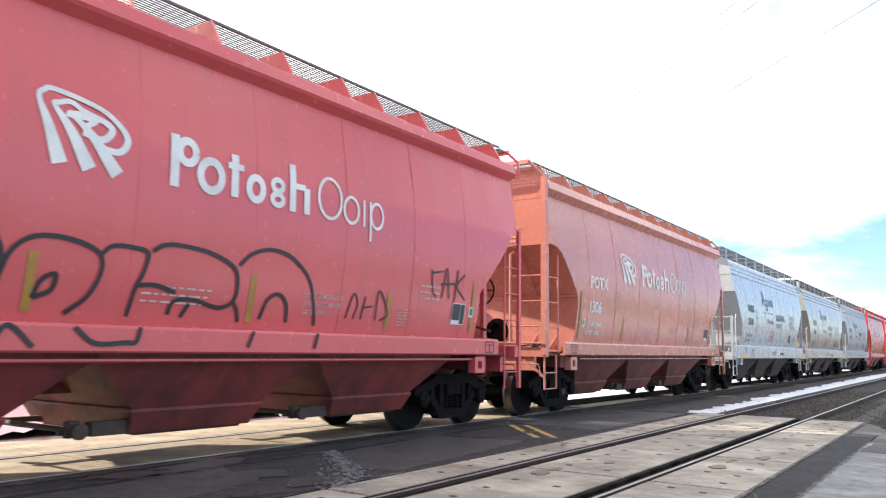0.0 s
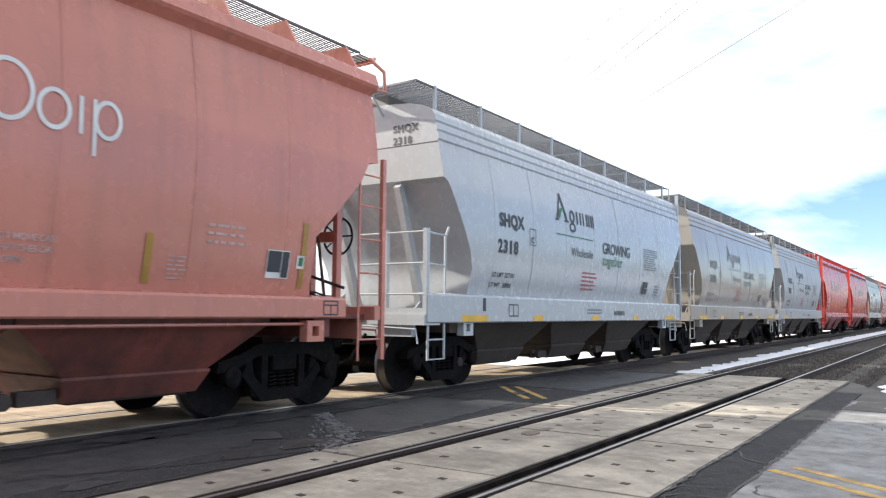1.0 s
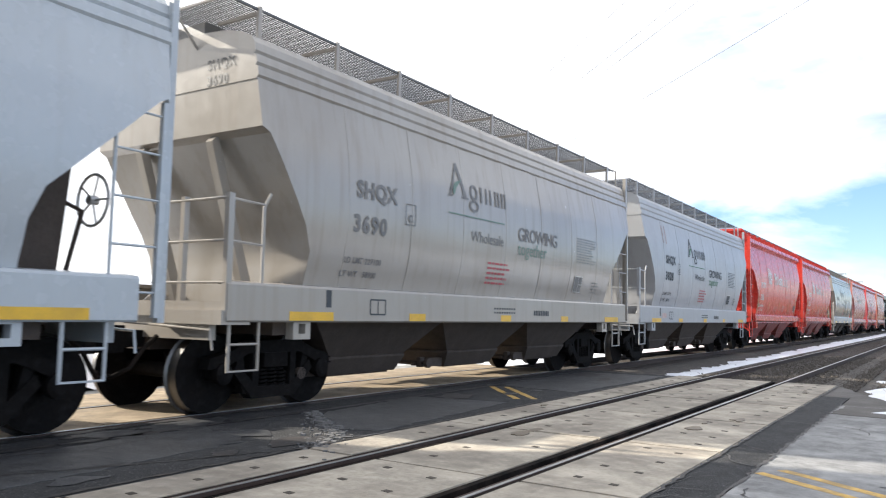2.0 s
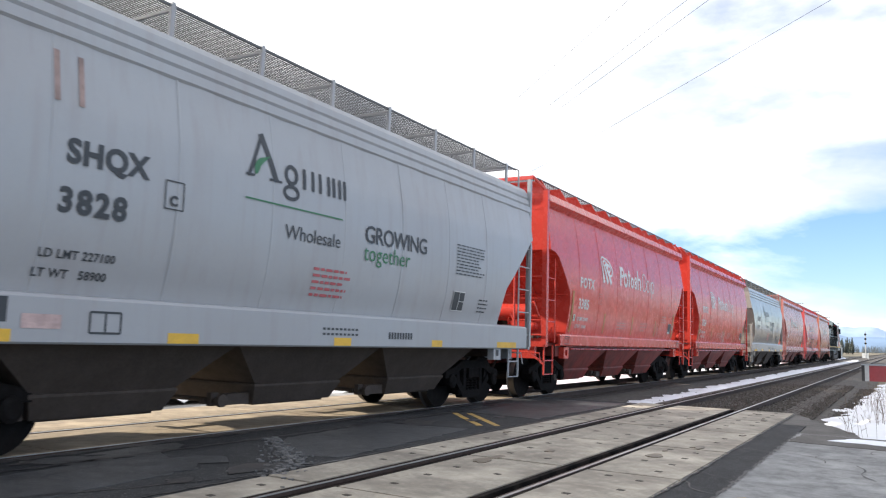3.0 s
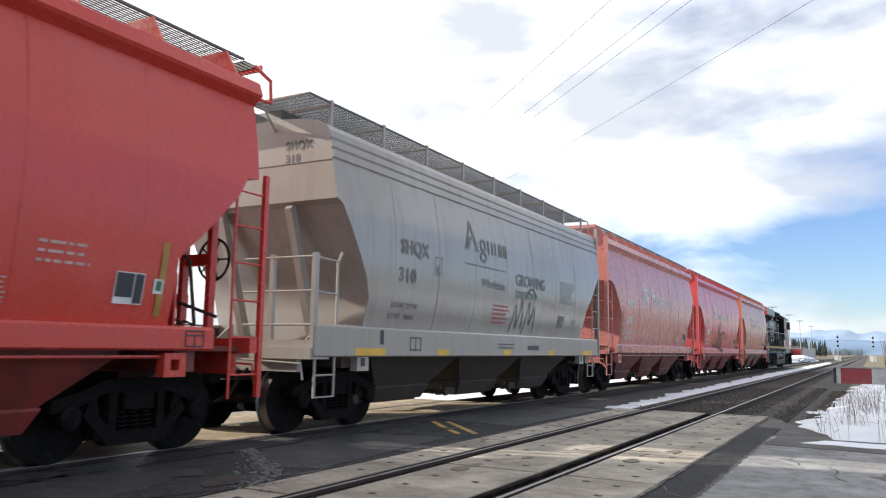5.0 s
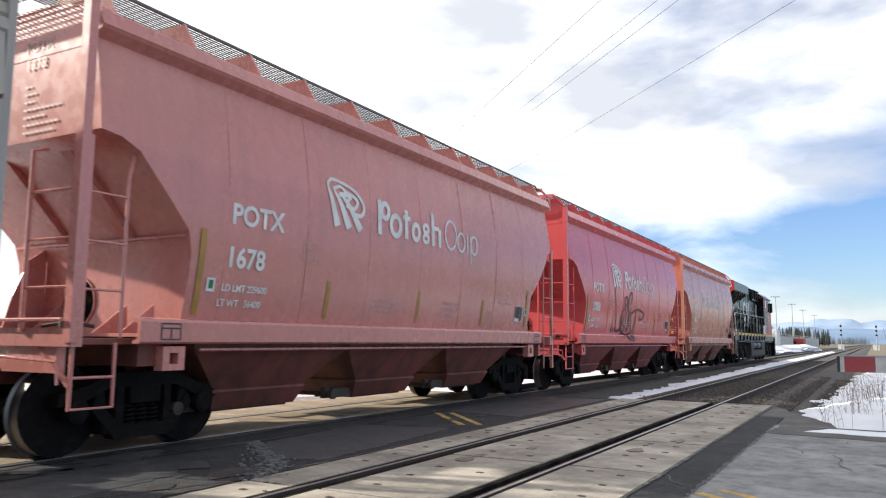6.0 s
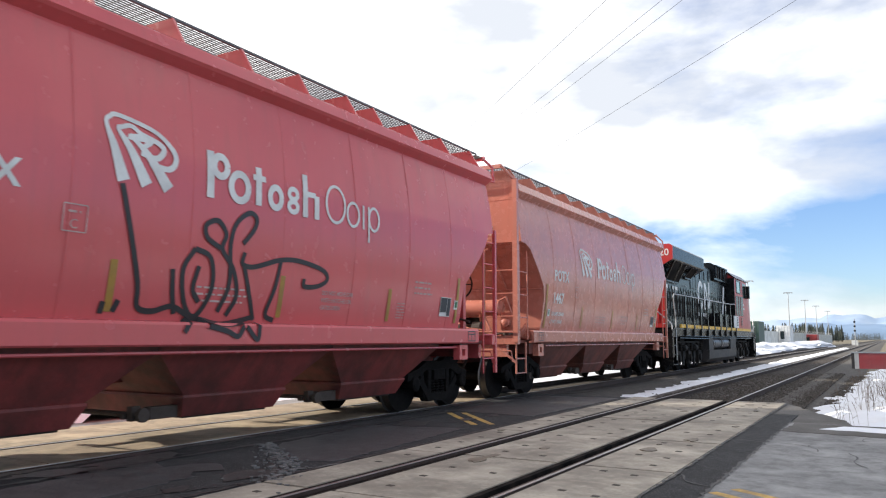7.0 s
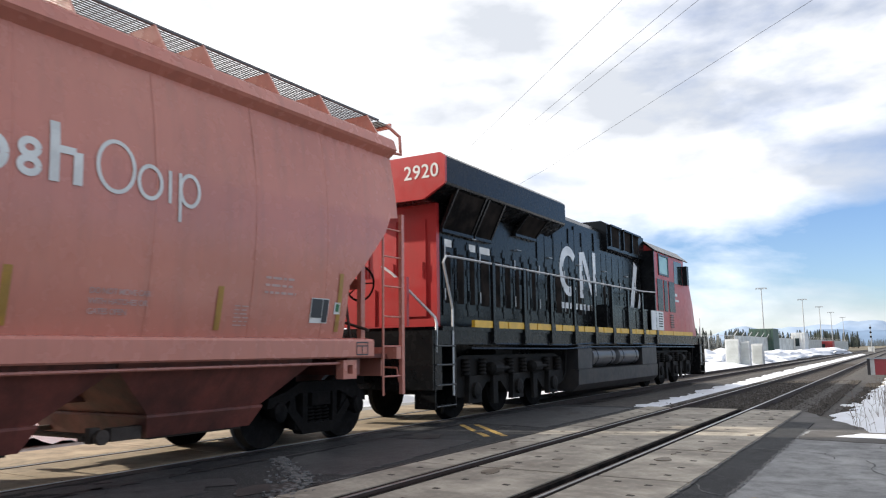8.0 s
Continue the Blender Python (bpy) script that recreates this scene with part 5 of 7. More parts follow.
def dress_ribbed(car, number, wide=True, mark_y=-2.57, name_y=-1.22):
    L = RIBBED
    write(car, "POTX", M_WHITE, L, -4.31, 2.62, 0.35, 1.12 if wide else 1.0, 0.010, "reporting_mark")
    write(car, number, M_WHITE, L, -4.35, 2.10, 0.34, 1.10 if wide else 0.98, 0.010, "reporting_mark")
    write(car, "LD LMT 229600", M_WHITE, L, -4.36, 1.81, 0.118, 0.98, 0.003, "weight_stencil")
    write(car, "LT WT   56400", M_WHITE, L, -4.40, 1.63, 0.118, 0.98, 0.003, "weight_stencil")
    emblem(car, M_WHITE, L, mark_y, 2.86, 0.69)
    word_shapes(car, M_WHITE, L, name_y, 2.87, 0.612)
    bm = bmesh.new()
    for a, b in (((0, 0), (0.25, 0)), ((0.25, 0), (0.25, 0.26)), ((0.25, 0.26), (0, 0.26)), ((0, 0.26), (0, 0))):
        ribbon(bm, [a, b], 0.012)
    decal(car, "plate_mark", bm, M_FAINT, L, -2.94, 2.28)
    write(car, "C", M_FAINT, L, -2.87, 2.31, 0.13)
    bars(car, M_FAINT, L, -2.89, 2.46, 1, 0.15, 0.03, 0.05)
    for y, z0, z1 in ((-4.76, 1.52, 2.50), (-2.38, 1.54, 2.06), (0.10, 1.54, 2.07), (2.56, 1.54, 2.04), (4.72, 1.55, 2.35)):
        strip(car, M_OLIVE, L, y, z0, z1, 0.085, label="mustard yellow reflective strip")
    bars(car, M_FAINT, L, -1.25, 1.84, 3, 0.85, 0.03, 0.075)
    for k, line in enumerate(("DO NOT MOVE CAR", "WITH HATCHES OR", "GATES OPEN")):
        write(car, line, M_FAINT, L, 0.95, 1.87 - 0.10 * k, 0.082, 0.9, 0.001, "notice")
    bars(car, M_FAINT, L, 2.84, 1.82, 6, 0.26, 0.02, 0.045)
    bars(car, M_FAINT, L, 3.30, 2.18, 3, 0.58, 0.04, 0.09)
    bm = bmesh.new()
    rectangle(bm, 0, 0, 0.36, 0.33, 2)
    decal(car, "data_panel", bm, M_WHITE, L, 4.18, 1.66, lift=0.011)
    bm = bmesh.new()
    rectangle(bm, 0.012, 0.07, 0.225, 0.318, 2)
    rectangle(bm, 0.238, 0.012, 0.348, 0.318, 2)
    decal(car, "data_panel", bm, M_DARKTXT, L, 4.18, 1.66, "black and white inspection panel", 0.014)
    for y in (-4.60, 4.66):
        bm = bmesh.new()
        rectangle(bm, 0, 0, 0.13, 0.16)
        decal(car, "leaf_badge", bm, M_WHITE, L, y, 1.79, "", 0.011)
        bm = bmesh.new()
        rectangle(bm, 0.03, 0.035, 0.10, 0.135)
        decal(car, "leaf_badge", bm, M_GREEN, L, y, 1.79, "green leaf badge", 0.014)
    for y in (-5.25, 5.1):
        bm = bmesh.new()
        for a, b in (((0, 0), (0.26, 0)), ((0.26, 0), (0.26, 0.17)), ((0.26, 0.17), (0, 0.17)), ((0, 0.17), (0, 0)), ((0.0, 0.12), (0.26, 0.12)), ((0.13, 0), (0.13, 0.12))):
            ribbon(bm, [a, b], 0.016)
        me = finish(bm, "card_holder")
        me.materials.append(M_DARKTXT)
        for v in me.vertices:
            v.co = (1.626, y + v.co.x, 1.235 + v.co.y)
        part("card_holder", me, M_DARKTXT, car)
    # lettering on the near end sheet
    me = letters("POTX", 0.17, "LEFT", 1.1, 0.004)
    me2 = letters(number, 0.17, "LEFT", 1.1, 0.004)
    for m, z in ((me, 4.24), (me2, 4.04)):
        m.materials.append(M_FAINT)
        for v in m.vertices:
            v.co = (0.30 + v.co.x, -6.139, z + 0.08 + v.co.y)
        part("reporting_mark", m, M_FAINT, car)
    bm = bmesh.new()
    for r in range(7):
        wide_row = (0.10, 0.18, 0.16, 0.62, 0.34, 0.60, 0.50)[r]
        x0 = 0.0
        while x0 < wide_row:
            w = min(0.055 + 0.03 * ((r * 3 + int(x0 * 40)) % 3), wide_row - x0 + 0.02)
            rectangle(bm, x0, -0.085 * r, x0 + w, -0.085 * r + 0.026)
            x0 += w + 0.022
    me = finish(bm, "small_print")
    me.materials.append(M_FAINT)
    for v in me.vertices:
        v.co = (0.32 + v.co.x, -6.136, 3.92 + v.co.y)
    tagged(part("small_print", me, M_FAINT, car), kind="stuff")


def dress_round(car, number, ink=None, leaf=None):
    L = ROUND
    ink, leaf = ink or M_DARKTXT, leaf or M_GREEN
    write(car, "SHQX", ink, L, -4.15, 2.80, 0.32, 1.06, 0.012, "reporting_mark")
    write(car, number, ink, L, -4.20, 2.33, 0.32, 1.2, 0.012, "reporting_mark")
    write(car, "LD LMT 227100", ink, L, -4.31, 1.90, 0.115, 1.05, 0.002, "weight_stencil")
    write(car, "LT WT   58900", ink, L, -4.33, 1.72, 0.115, 1.05, 0.002, "weight_stencil")
    bm = bmesh.new()
    for a, b in (((0, 0), (0.24, 0)), ((0.24, 0), (0.24, 0.30)), ((0.24, 0.30), (0, 0.30)), ((0, 0.30), (0, 0))):
        ribbon(bm, [a, b], 0.014)
    decal(car, "plate_mark", bm, ink, L, -3.02, 2.54)
    write(car, "C", ink, L, -2.96, 2.58, 0.15, 1.0, 0.006)
    # owner's name as plain shapes: a tall open wedge with a green leaf, then rings and bars
    strokes = [([(0.05, 0.0), (0.30, 0.56)], 0.045), ([(0.28, 0.56), (0.52, 0.0)], 0.085), ([(0.0, 0.01), (0.14, 0.01)], 0.03), ([(0.40, 0.01), (0.62, 0.01)], 0.03),
               (loop(0.80, 0.14, 0.10, 0.11), 0.05), (loop(0.80, -0.09, 0.13, 0.08), 0.045)]
    strokes += [([(u, 0.0), (u, 0.27)], 0.055) for u in (1.05, 1.22, 1.37, 1.55, 1.66, 1.79, 1.90)]
    shapes(car, "owner_name", ink, L, -1.88, 3.14, strokes, "dark wedge, rings and bars of a painted name")
    bm = bmesh.new()
    ribbon(bm, smooth_path([(0.16, 0.03), (0.22, 0.18), (0.42, 0.30)], 5), [0.02, 0.06, 0.08, 0.09, 0.09, 0.08, 0.08, 0.06, 0.04, 0.02, 0.01])
    decal(car, "leaf_mark", bm, leaf, L, -1.88, 3.14, "green leaf stroke", 0.014)
    bm = bmesh.new()
    ribbon(bm, [(0, 0), (1.85, 0)], 0.02)
    decal(car, "rule", bm, leaf, L, -1.88, 2.86)
    write(car, "Wholesale", ink, L, -1.17, 2.46, 0.26, 1.0, 0.0, "slogan")
    write(car, "GROWING", ink, L, 0.50, 2.62, 0.36, 0.93, 0.004, "slogan")
    write(car, "together", leaf, L, 0.50, 2.36, 0.34, 1.02, 0.0, "slogan")
    bars(car, M_REDTXT, L, -0.55, 2.12, 5, 0.85, 0.05, 0.085)
    bars(car, ink, L, 3.20, 2.90, 10, 1.05, 0.03, 0.056)
    bm = bmesh.new()
    rectangle(bm, 0, 0, 0.40, 0.34, 2)
    decal(car, "data_panel", bm, M_WHITE, L, 3.20, 1.76)
    bm = bmesh.new()
    rectangle(bm, 0.012, 0.012, 0.20, 0.328, 2)
    rectangle(bm, 0.215, 0.012, 0.388, 0.16, 1)
    rectangle(bm, 0.215, 0.172, 0.388, 0.328, 1)
    decal(car, "data_panel", bm, ink, L, 3.20, 1.76, "black and white inspection panel", 0.014)
    bars(car, ink, L, 4.15, 1.98, 4, 0.4, 0.035, 0.07)

    def on_sill(name, bm, mat, y, z, lift=1.624, label=""):
        me = finish(bm, name)
        me.materials.append(mat)
        for v in me.vertices:
            v.co = (lift, y + v.co.x, z + v.co.y)
        tagged(part(name, me, mat, car, label), kind="stuff" if name == "small_print" else "")
    for y, w in ((-5.3, 0.80), (-2.83, 0.42), (-0.05, 0.38), (2.50, 0.34), (4.90, 0.85)):
        bm = bmesh.new()
        rectangle(bm, 0, 0, w, 0.11)
        on_sill("reflective_strip", bm, M_YELLOW, y, 1.13, label="yellow reflective strip")
    bm = bmesh.new()
    for a, b in (((0, 0), (0.34, 0)), ((0.34, 0), (0.34, 0.2)), ((0.34, 0.2), (0, 0.2)), ((0, 0.2), (0, 0)), ((0.17, 0), (0.17, 0.2))):
        ribbon(bm, [a, b], 0.022)
    on_sill("card_holder", bm, M_DARKTXT, -3.75, 1.22)
    bm = bmesh.new()
    for r in range(2):
        for k in range(9):
            rectangle(bm, k * 0.09, r * 0.07, k * 0.09 + 0.06, r * 0.07 + 0.03)
    on_sill("small_print", bm, M_DARKTXT, -0.3, 1.27)
    bm = bmesh.new()
    for k in range(9):
        rectangle(bm, k * 0.075, 0, k * 0.075 + 0.05, 0.10)
    on_sill("small_print", bm, M_DARKTXT, 1.25, 1.24)
    bm = bmesh.new()
    rectangle(bm, 0, 0, 0.10, 0.22)
    on_sill("slot", bm, M_DARKTXT, -4.65, 1.30)
    # number on the near end sheet
    for text, z in (("SHQX", 4.20), (number, 4.00)):
        m = letters(text, 0.17, "LEFT", 1.15, 0.006)
        m.materials.append(M_DARKTXT)
        for v in m.vertices:
            v.co = (0.62 + v.co.x, -5.866, z + v.co.y)
        part("reporting_mark", m, M_DARKTXT, car)


def spray(car, levels, y, z, strokes, width, mat, label):
    first = None
    for s in strokes:
        bm = bmesh.new()
        ribbon(bm, smooth_path(s, 6), width)
        ob = decal(first or car, "graffiti" if first is None else "stroke", bm, mat, levels, y, z, label if first is None else "", 0.014)
        first = first or ob


def train_things():
    """The train from its near end to the locomotive."""
    plan = [
        (-1, "r", M_SALMON, "", "sun-bleached salmon covered hopper car at the head of the row"),
        (0, "r", M_CRIMSON, "", "faded crimson covered hopper car ahead of the graffiti car"),
        (1, "r", M_CRIMSON, "2131", "faded crimson covered hopper car with black graffiti outlines"),
        (2, "r", M_SALMON, "1306", "sun-bleached salmon covered hopper car"),
        (3, "o", M_GREY, "2318", "pale grey rounded covered hopper car with dark lettering"),
        (4, "o", M_BEIGE, "3690", "grimy beige grey rounded covered hopper car"),
        (5, "o", M_GREY2, "3828", "dull grey rounded covered hopper car with a rust run"),
        (6, "r", M_RED, "3385", "bright red covered hopper car"),
        (7, "r", M_RED, "3524", "bright red covered hopper car with small pale graffiti"),
        (8, "o", M_BEIGE, "310", "grimy grey rounded covered hopper car with a scrawl"),
        (9, "r", M_PINK, "1678", "chalky pink covered hopper car"),
        (10, "r", M_CRIMSON, "2088", "faded crimson covered hopper car with a large black scrawl"),
        (11, "r", M_SALMON, "1467", "sun-bleached salmon covered hopper car"),
    ]
    for k, kind, mat, number, label in plan:
        y = 128.40 + PITCH * (k - 10)
        if kind == "r":
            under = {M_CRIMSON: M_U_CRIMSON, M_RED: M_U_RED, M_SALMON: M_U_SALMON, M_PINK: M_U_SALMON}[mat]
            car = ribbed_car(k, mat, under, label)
            if number:
                dress_ribbed(car, number, k in (6, 7), {1: -2.46, 6: -2.80, 7: -2.80, 9: -2.50}.get(k, -2.57), -1.07 if k == 1 else -1.22)
        else:
            car = round_car(k, mat, label)
            dress_round(car, number, M_OLDINK if mat is M_BEIGE else None, M_OLDLEAF if mat is M_BEIGE else None)
        TRAIN.append((car, y))
        if k == 10:
            spray(car, RIBBED, -2.75, 1.28, [
                [(0.42, 1.55), (0.50, 1.28), (0.60, 0.95), (0.72, 0.55), (0.76, 0.32), (0.95, 0.28), (1.20, 0.34), (1.44, 0.24)],
                [(0.33, 0.24), (0.35, 0.36)], [(0.47, 0.26), (0.52, 0.38)], [(1.14, 0.74), (1.18, 0.48), (1.24, 0.26)],
                [(1.42, 0.99), (1.28, 0.74), (1.36, 0.38), (1.54, 0.24), (1.72, 0.55), (1.66, 0.90), (1.42, 0.99)], [(1.50, 0.80), (1.45, 0.55), (1.56, 0.40)],
                [(1.79, 1.03), (1.58, 1.13), (1.55, 1.27), (1.72, 1.34), (1.86, 1.20), (1.82, 1.02), (2.02, 0.80), (2.12, 0.50), (2.00, 0.26)],
                [(1.86, 0.30), (1.98, 0.62), (1.94, 1.10), (2.02, 1.36), (2.22, 1.50), (2.34, 1.44), (2.30, 1.30), (2.14, 1.12)],
                [(2.18, 1.02), (2.16, 0.88), (2.36, 0.86), (2.80, 0.98), (3.18, 1.00), (3.66, 0.92), (3.78, 0.80), (3.60, 0.70), (3.32, 0.68), (3.30, 0.78)],
                [(2.82, 0.96), (2.76, 0.62), (2.66, 0.30), (2.82, 0.22)], [(2.18, 0.88), (2.34, 0.50), (2.46, 0.22)],
                [(1.30, 0.06), (1.46, 0.22), (1.90, 0.16), (2.20, 0.20), (2.46, 0.26)], [(1.62, 0.14), (1.92, 0.08), (2.10, 0.02), (2.22, 0.14), (2.42, -0.02), (2.46, 0.20)]], 0.062, M_SPRAY, "black sprayed scrawl")
        if k == 1:
            spray(car, RIBBED, -3.6, 1.24, [
                [(0.35, 0.30), (0.55, 0.85), (0.85, 0.98), (1.00, 0.75), (0.95, 0.40)],
                [(0.98, 0.50), (1.05, 0.77), (1.19, 0.92), (1.38, 0.97), (1.65, 0.95), (1.87, 0.86), (1.90, 0.68), (1.80, 0.46), (1.61, 0.30)], [(1.30, 0.42), (1.36, 0.58), (1.48, 0.64), (1.46, 0.50), (1.30, 0.42)],
                [(1.88, 0.86), (1.99, 0.95), (2.20, 0.96), (2.37, 0.92), (2.34, 0.72), (2.28, 0.58), (2.23, 0.30)], [(2.28, 0.60), (2.50, 0.62), (2.74, 0.56)],
                [(2.42, 0.95), (2.56, 1.03), (2.80, 1.04), (3.15, 1.00), (3.45, 0.88), (3.52, 0.70), (3.49, 0.52), (3.30, 0.44), (2.98, 0.50), (2.74, 0.48), (2.68, 0.34)], [(3.49, 0.52), (3.56, 0.42), (3.60, 0.30)], [(2.92, 0.46), (2.84, 0.32)],
                [(3.52, 0.92), (3.66, 1.05), (3.88, 1.13), (4.12, 1.13), (4.34, 1.06), (4.60, 0.86), (4.72, 0.60), (4.80, 0.30)], [(3.90, 0.34), (3.98, 0.56), (4.14, 0.64), (4.28, 0.54), (4.32, 0.32)],
                [(0.95, 0.02), (1.08, 0.18), (1.30, 0.00)], [(1.66, 0.18), (1.86, 0.04), (2.16, 0.05), (2.28, 0.06), (2.32, 0.20)], [(3.66, 0.02), (3.74, 0.20)], [(4.70, 0.02), (4.76, 0.20)]], 0.045, M_SPRAY, "black sprayed outlines")
            spray(car, RIBBED, 1.75, 1.55, [[(0, 0.1), (0.1, 0.42), (0.2, 0.3), (0.15, 0.1)], [(0.3, 0.1), (0.35, 0.4)], [(0.3, 0.25), (0.5, 0.28)], [(0.6, 0.1), (0.62, 0.5), (0.85, 0.2), (0.7, 0.1)]], 0.025, M_SPRAY, "small black tag")
            spray(car, RIBBED, 3.55, 1.95, [[(0, 0.5), (0.05, 0.2), (0.15, 0.1)], [(0.0, 0.45), (0.3, 0.5)], [(0.3, 0.1), (0.4, 0.55), (0.5, 0.1)], [(0.25, 0.3), (0.75, 0.35)], [(0.65, 0.05), (0.7, 0.55)], [(0.9, 0.5), (0.7, 0.3), (0.95, 0.1)]], 0.03, M_SPRAY, "small black tag")
        if k == 7:
            spray(car, RIBBED, -0.35, 1.32, [[(0.0, 0.42), (0.2, 0.45), (0.1, 0.25), (0.25, 0.62)], [(0.3, 0.35), (0.3, 0.68), (0.42, 0.5), (0.4, 0.35)], [(0.5, 0.5), (0.65, 0.55), (0.6, 0.35), (0.72, 0.68)],
                                             [(0.3, 0.3), (0.25, 0.1), (0.4, 0.15), (0.5, 0.3), (0.6, 0.1), (0.7, 0.3), (0.8, 0.2)]], 0.028, M_SILVER, "small pale tag")
        if k == 8:
            spray(car, ROUND, 0.4, 1.5, [[(0.0, 0.1), (0.2, 0.7), (0.3, 0.2), (0.5, 0.8), (0.6, 0.2)], [(0.7, 0.1), (0.9, 0.8), (1.0, 0.3), (1.2, 0.7), (1.3, 0.1)], [(0.6, 0.85), (1.0, 1.1), (1.3, 0.9)]], 0.03, M_DARKTXT, "dark scrawl")
        if k == 5:
            bm = bmesh.new()
            rectangle(bm, 0, 0, 0.38, 0.13)
            me = finish(bm, "placard")
            me.materials.append(M_FAINT)
            for v in me.vertices:
                v.co = (1.625, -4.42 + v.co.x, 1.25 + v.co.y)
            part("placard", me, M_FAINT, car, "faded red and white placard")
            for y0 in (-4.3, -4.05):
                strip(car, M_RUSTRUN, ROUND, y0, 3.35, 3.85, 0.06, "rust_run", "faint red brown rust run")
    lo = locomotive()
    TRAIN.append((lo, LOCO_Y))


M_GREY2 = paint("dull grey paint", (0.35, 0.36, 0.37), 0.3, 0.4, 0.42, (0.26, 0.22, 0.20))
# body paints again for the undersides: grime, plus underbody shade darkened into the colour
M_U_CRIMSON = material("grimy shade-darkened crimson hopper steel", (0.25, 0.045, 0.040), 0.6, 0, 0.2, 30, 0.75, 1.6, 0.15, 0.6, (0.05, 0.025, 0.02))
M_U_RED = material("grimy shade-darkened red hopper steel", (0.26, 0.040, 0.032), 0.55, 0, 0.2, 30, 0.7, 1.6, 0.15, 0.6, (0.05, 0.025, 0.02))
M_U_SALMON = material("grimy shade-darkened salmon hopper steel", (0.22, 0.062, 0.045), 0.6, 0, 0.2, 30, 0.75, 1.6, 0.15, 0.6, (0.05, 0.025, 0.02))


# ---------------------------------------------------------------- ground
def slab(name, x0, x1, y0, y1, z0, z1, mat, parent=None, label="", kind="structure"):
    bm = bmesh.new()
    box(bm, x0, x1, y0, y1, z0, z1)
    ob = part(name, bm, mat, parent, label)
    if kind and parent is None:
        ob["kind"] = kind
    return ob


def ground_all():
    slab("ground", -2500, 2500, -2500, 2500, -1.2, -0.36, M_EARTH)
    # the road crossing the tracks: dark asphalt strips between the tracks, paler road on this side
    slab("road", -1.40, 30, -30, 13.2, -0.36, -0.012, M_ROAD)
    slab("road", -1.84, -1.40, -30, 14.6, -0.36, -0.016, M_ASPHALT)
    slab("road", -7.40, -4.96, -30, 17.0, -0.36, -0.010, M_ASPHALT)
    slab("road", -40, -10.3, -30, 17.0, -0.36, -0.03, M_ROAD)
    for x in (TRAIN_X, NEAR_X):
        bm = bmesh.new()
        prism(bm, [(x - 2.3, -0.36), (x + 2.6, -0.33), (x + 2.0, -0.20), (x + 1.55, -0.135), (x - 1.55, -0.135)], "y", 17.07 if x == NEAR_X else 17.0, 900)
        tagged(part("track_bed", bm, M_BALLAST), kind="structure")
        slab("track_bed", x - 1.3, x + 1.3, -60, 17.0, -0.36, -0.19, M_BALLAST)
        for s in (-1, 1):
            bm = bmesh.new()
            xr = x + s * 0.7525
            prism(bm, [(xr - 0.07, -0.185), (xr + 0.07, -0.185), (xr + 0.07, -0.165), (xr + 0.012, -0.14), (xr + 0.012, -0.045), (xr + 0.035, -0.035), (xr + 0.035, -0.004),
                       (xr - 0.035, -0.004), (xr - 0.035, -0.035), (xr - 0.012, -0.045), (xr - 0.012, -0.14), (xr - 0.07, -0.165)], "y", -60, 900)
            r = part("rail", bm, M_RUST, None)
            tagged(r, "rusty steel rail with a polished head", "rail", "rails of the two tracks", "structure")
            bm = bmesh.new()
            box(bm, xr - 0.016 + (0.014 if x == NEAR_X else 0), xr + 0.016 + (0.014 if x == NEAR_X else 0), -60, 900, -0.004, 0.0)
            part("rail_head", bm, M_RAIL, r)
    # wooden ties beyond the crossing
    tie = bmesh.new()
    box(tie, -1.25, 1.25, -0.115, 0.115, -0.30, -0.127)
    tie_me = finish(tie, "tie")
    tie_me.materials.append(M_TIE)
    for x in (TRAIN_X, NEAR_X):
        holder = tagged(new("tie_row"), "dark timber railway ties in ballast", "railway ties", "", "structure")
        for k in range(90):
            part("tie", tie_me, M_TIE, holder, at=pose(x, 17.5 + 0.56 * k, 0, 0, 0, random.uniform(-1, 1)))
    # concrete panels of the nearer track
    pan = tagged(new("crossing_panels"), "stained concrete railway crossing panels", "crossing panels", "", "structure")
    for k in range(-4, 5):
        y0, y1 = 5.32 + 2.35 * k + 0.012, 5.32 + 2.35 * (k + 1) - 0.012
        if y1 > 17.2:
            continue
        for x0, x1 in ((-4.95, -4.432), (-4.15, -3.05), (-2.775, -1.845)):
            bm = bmesh.new()
            vs = box(bm, x0, x1, y0, y1, -0.2, 0.0)
            bmesh.ops.bevel(bm, geom=[e for e in bm.edges if all(v.co.z > -0.01 for v in e.verts)], offset=0.012, segments=2, affect="EDGES")
            p = part("panel", bm, M_CONCRETE, pan, at=pose(0, 0, random.uniform(-0.004, 0.002)))
            for hx in ((x0 + 0.27,) if x1 - x0 < 0.6 else (x0 + 0.30, x1 - 0.30)):
                for f in (0.14, 0.38, 0.62, 0.86):
                    if random.random() < 0.25:
                        continue
                    hb = bmesh.new()
                    yy = y0 + f * (y1 - y0) + (0.1 if hx == x0 + 0.30 else 0)
                    prism(hb, [(hx - 0.034, yy - 0.022), (hx + 0.034, yy - 0.034), (hx + 0.038, yy + 0.022), (hx - 0.03, yy + 0.034)], "z", -0.02, 0.003)
                    part("lag_recess", hb, M_HOLE, p)
    for x0, x1 in ((-4.43, -4.395), (-4.205, -4.152), (-3.048, -2.985), (-2.80, -2.777)):
        slab("flangeway", x0, x1, -30, 17.0, -0.2, -0.006, M_JOINT)
    slab("flangeway", -4.394, -4.206, -30, 17.0, -0.2, -0.06, M_JOINT)
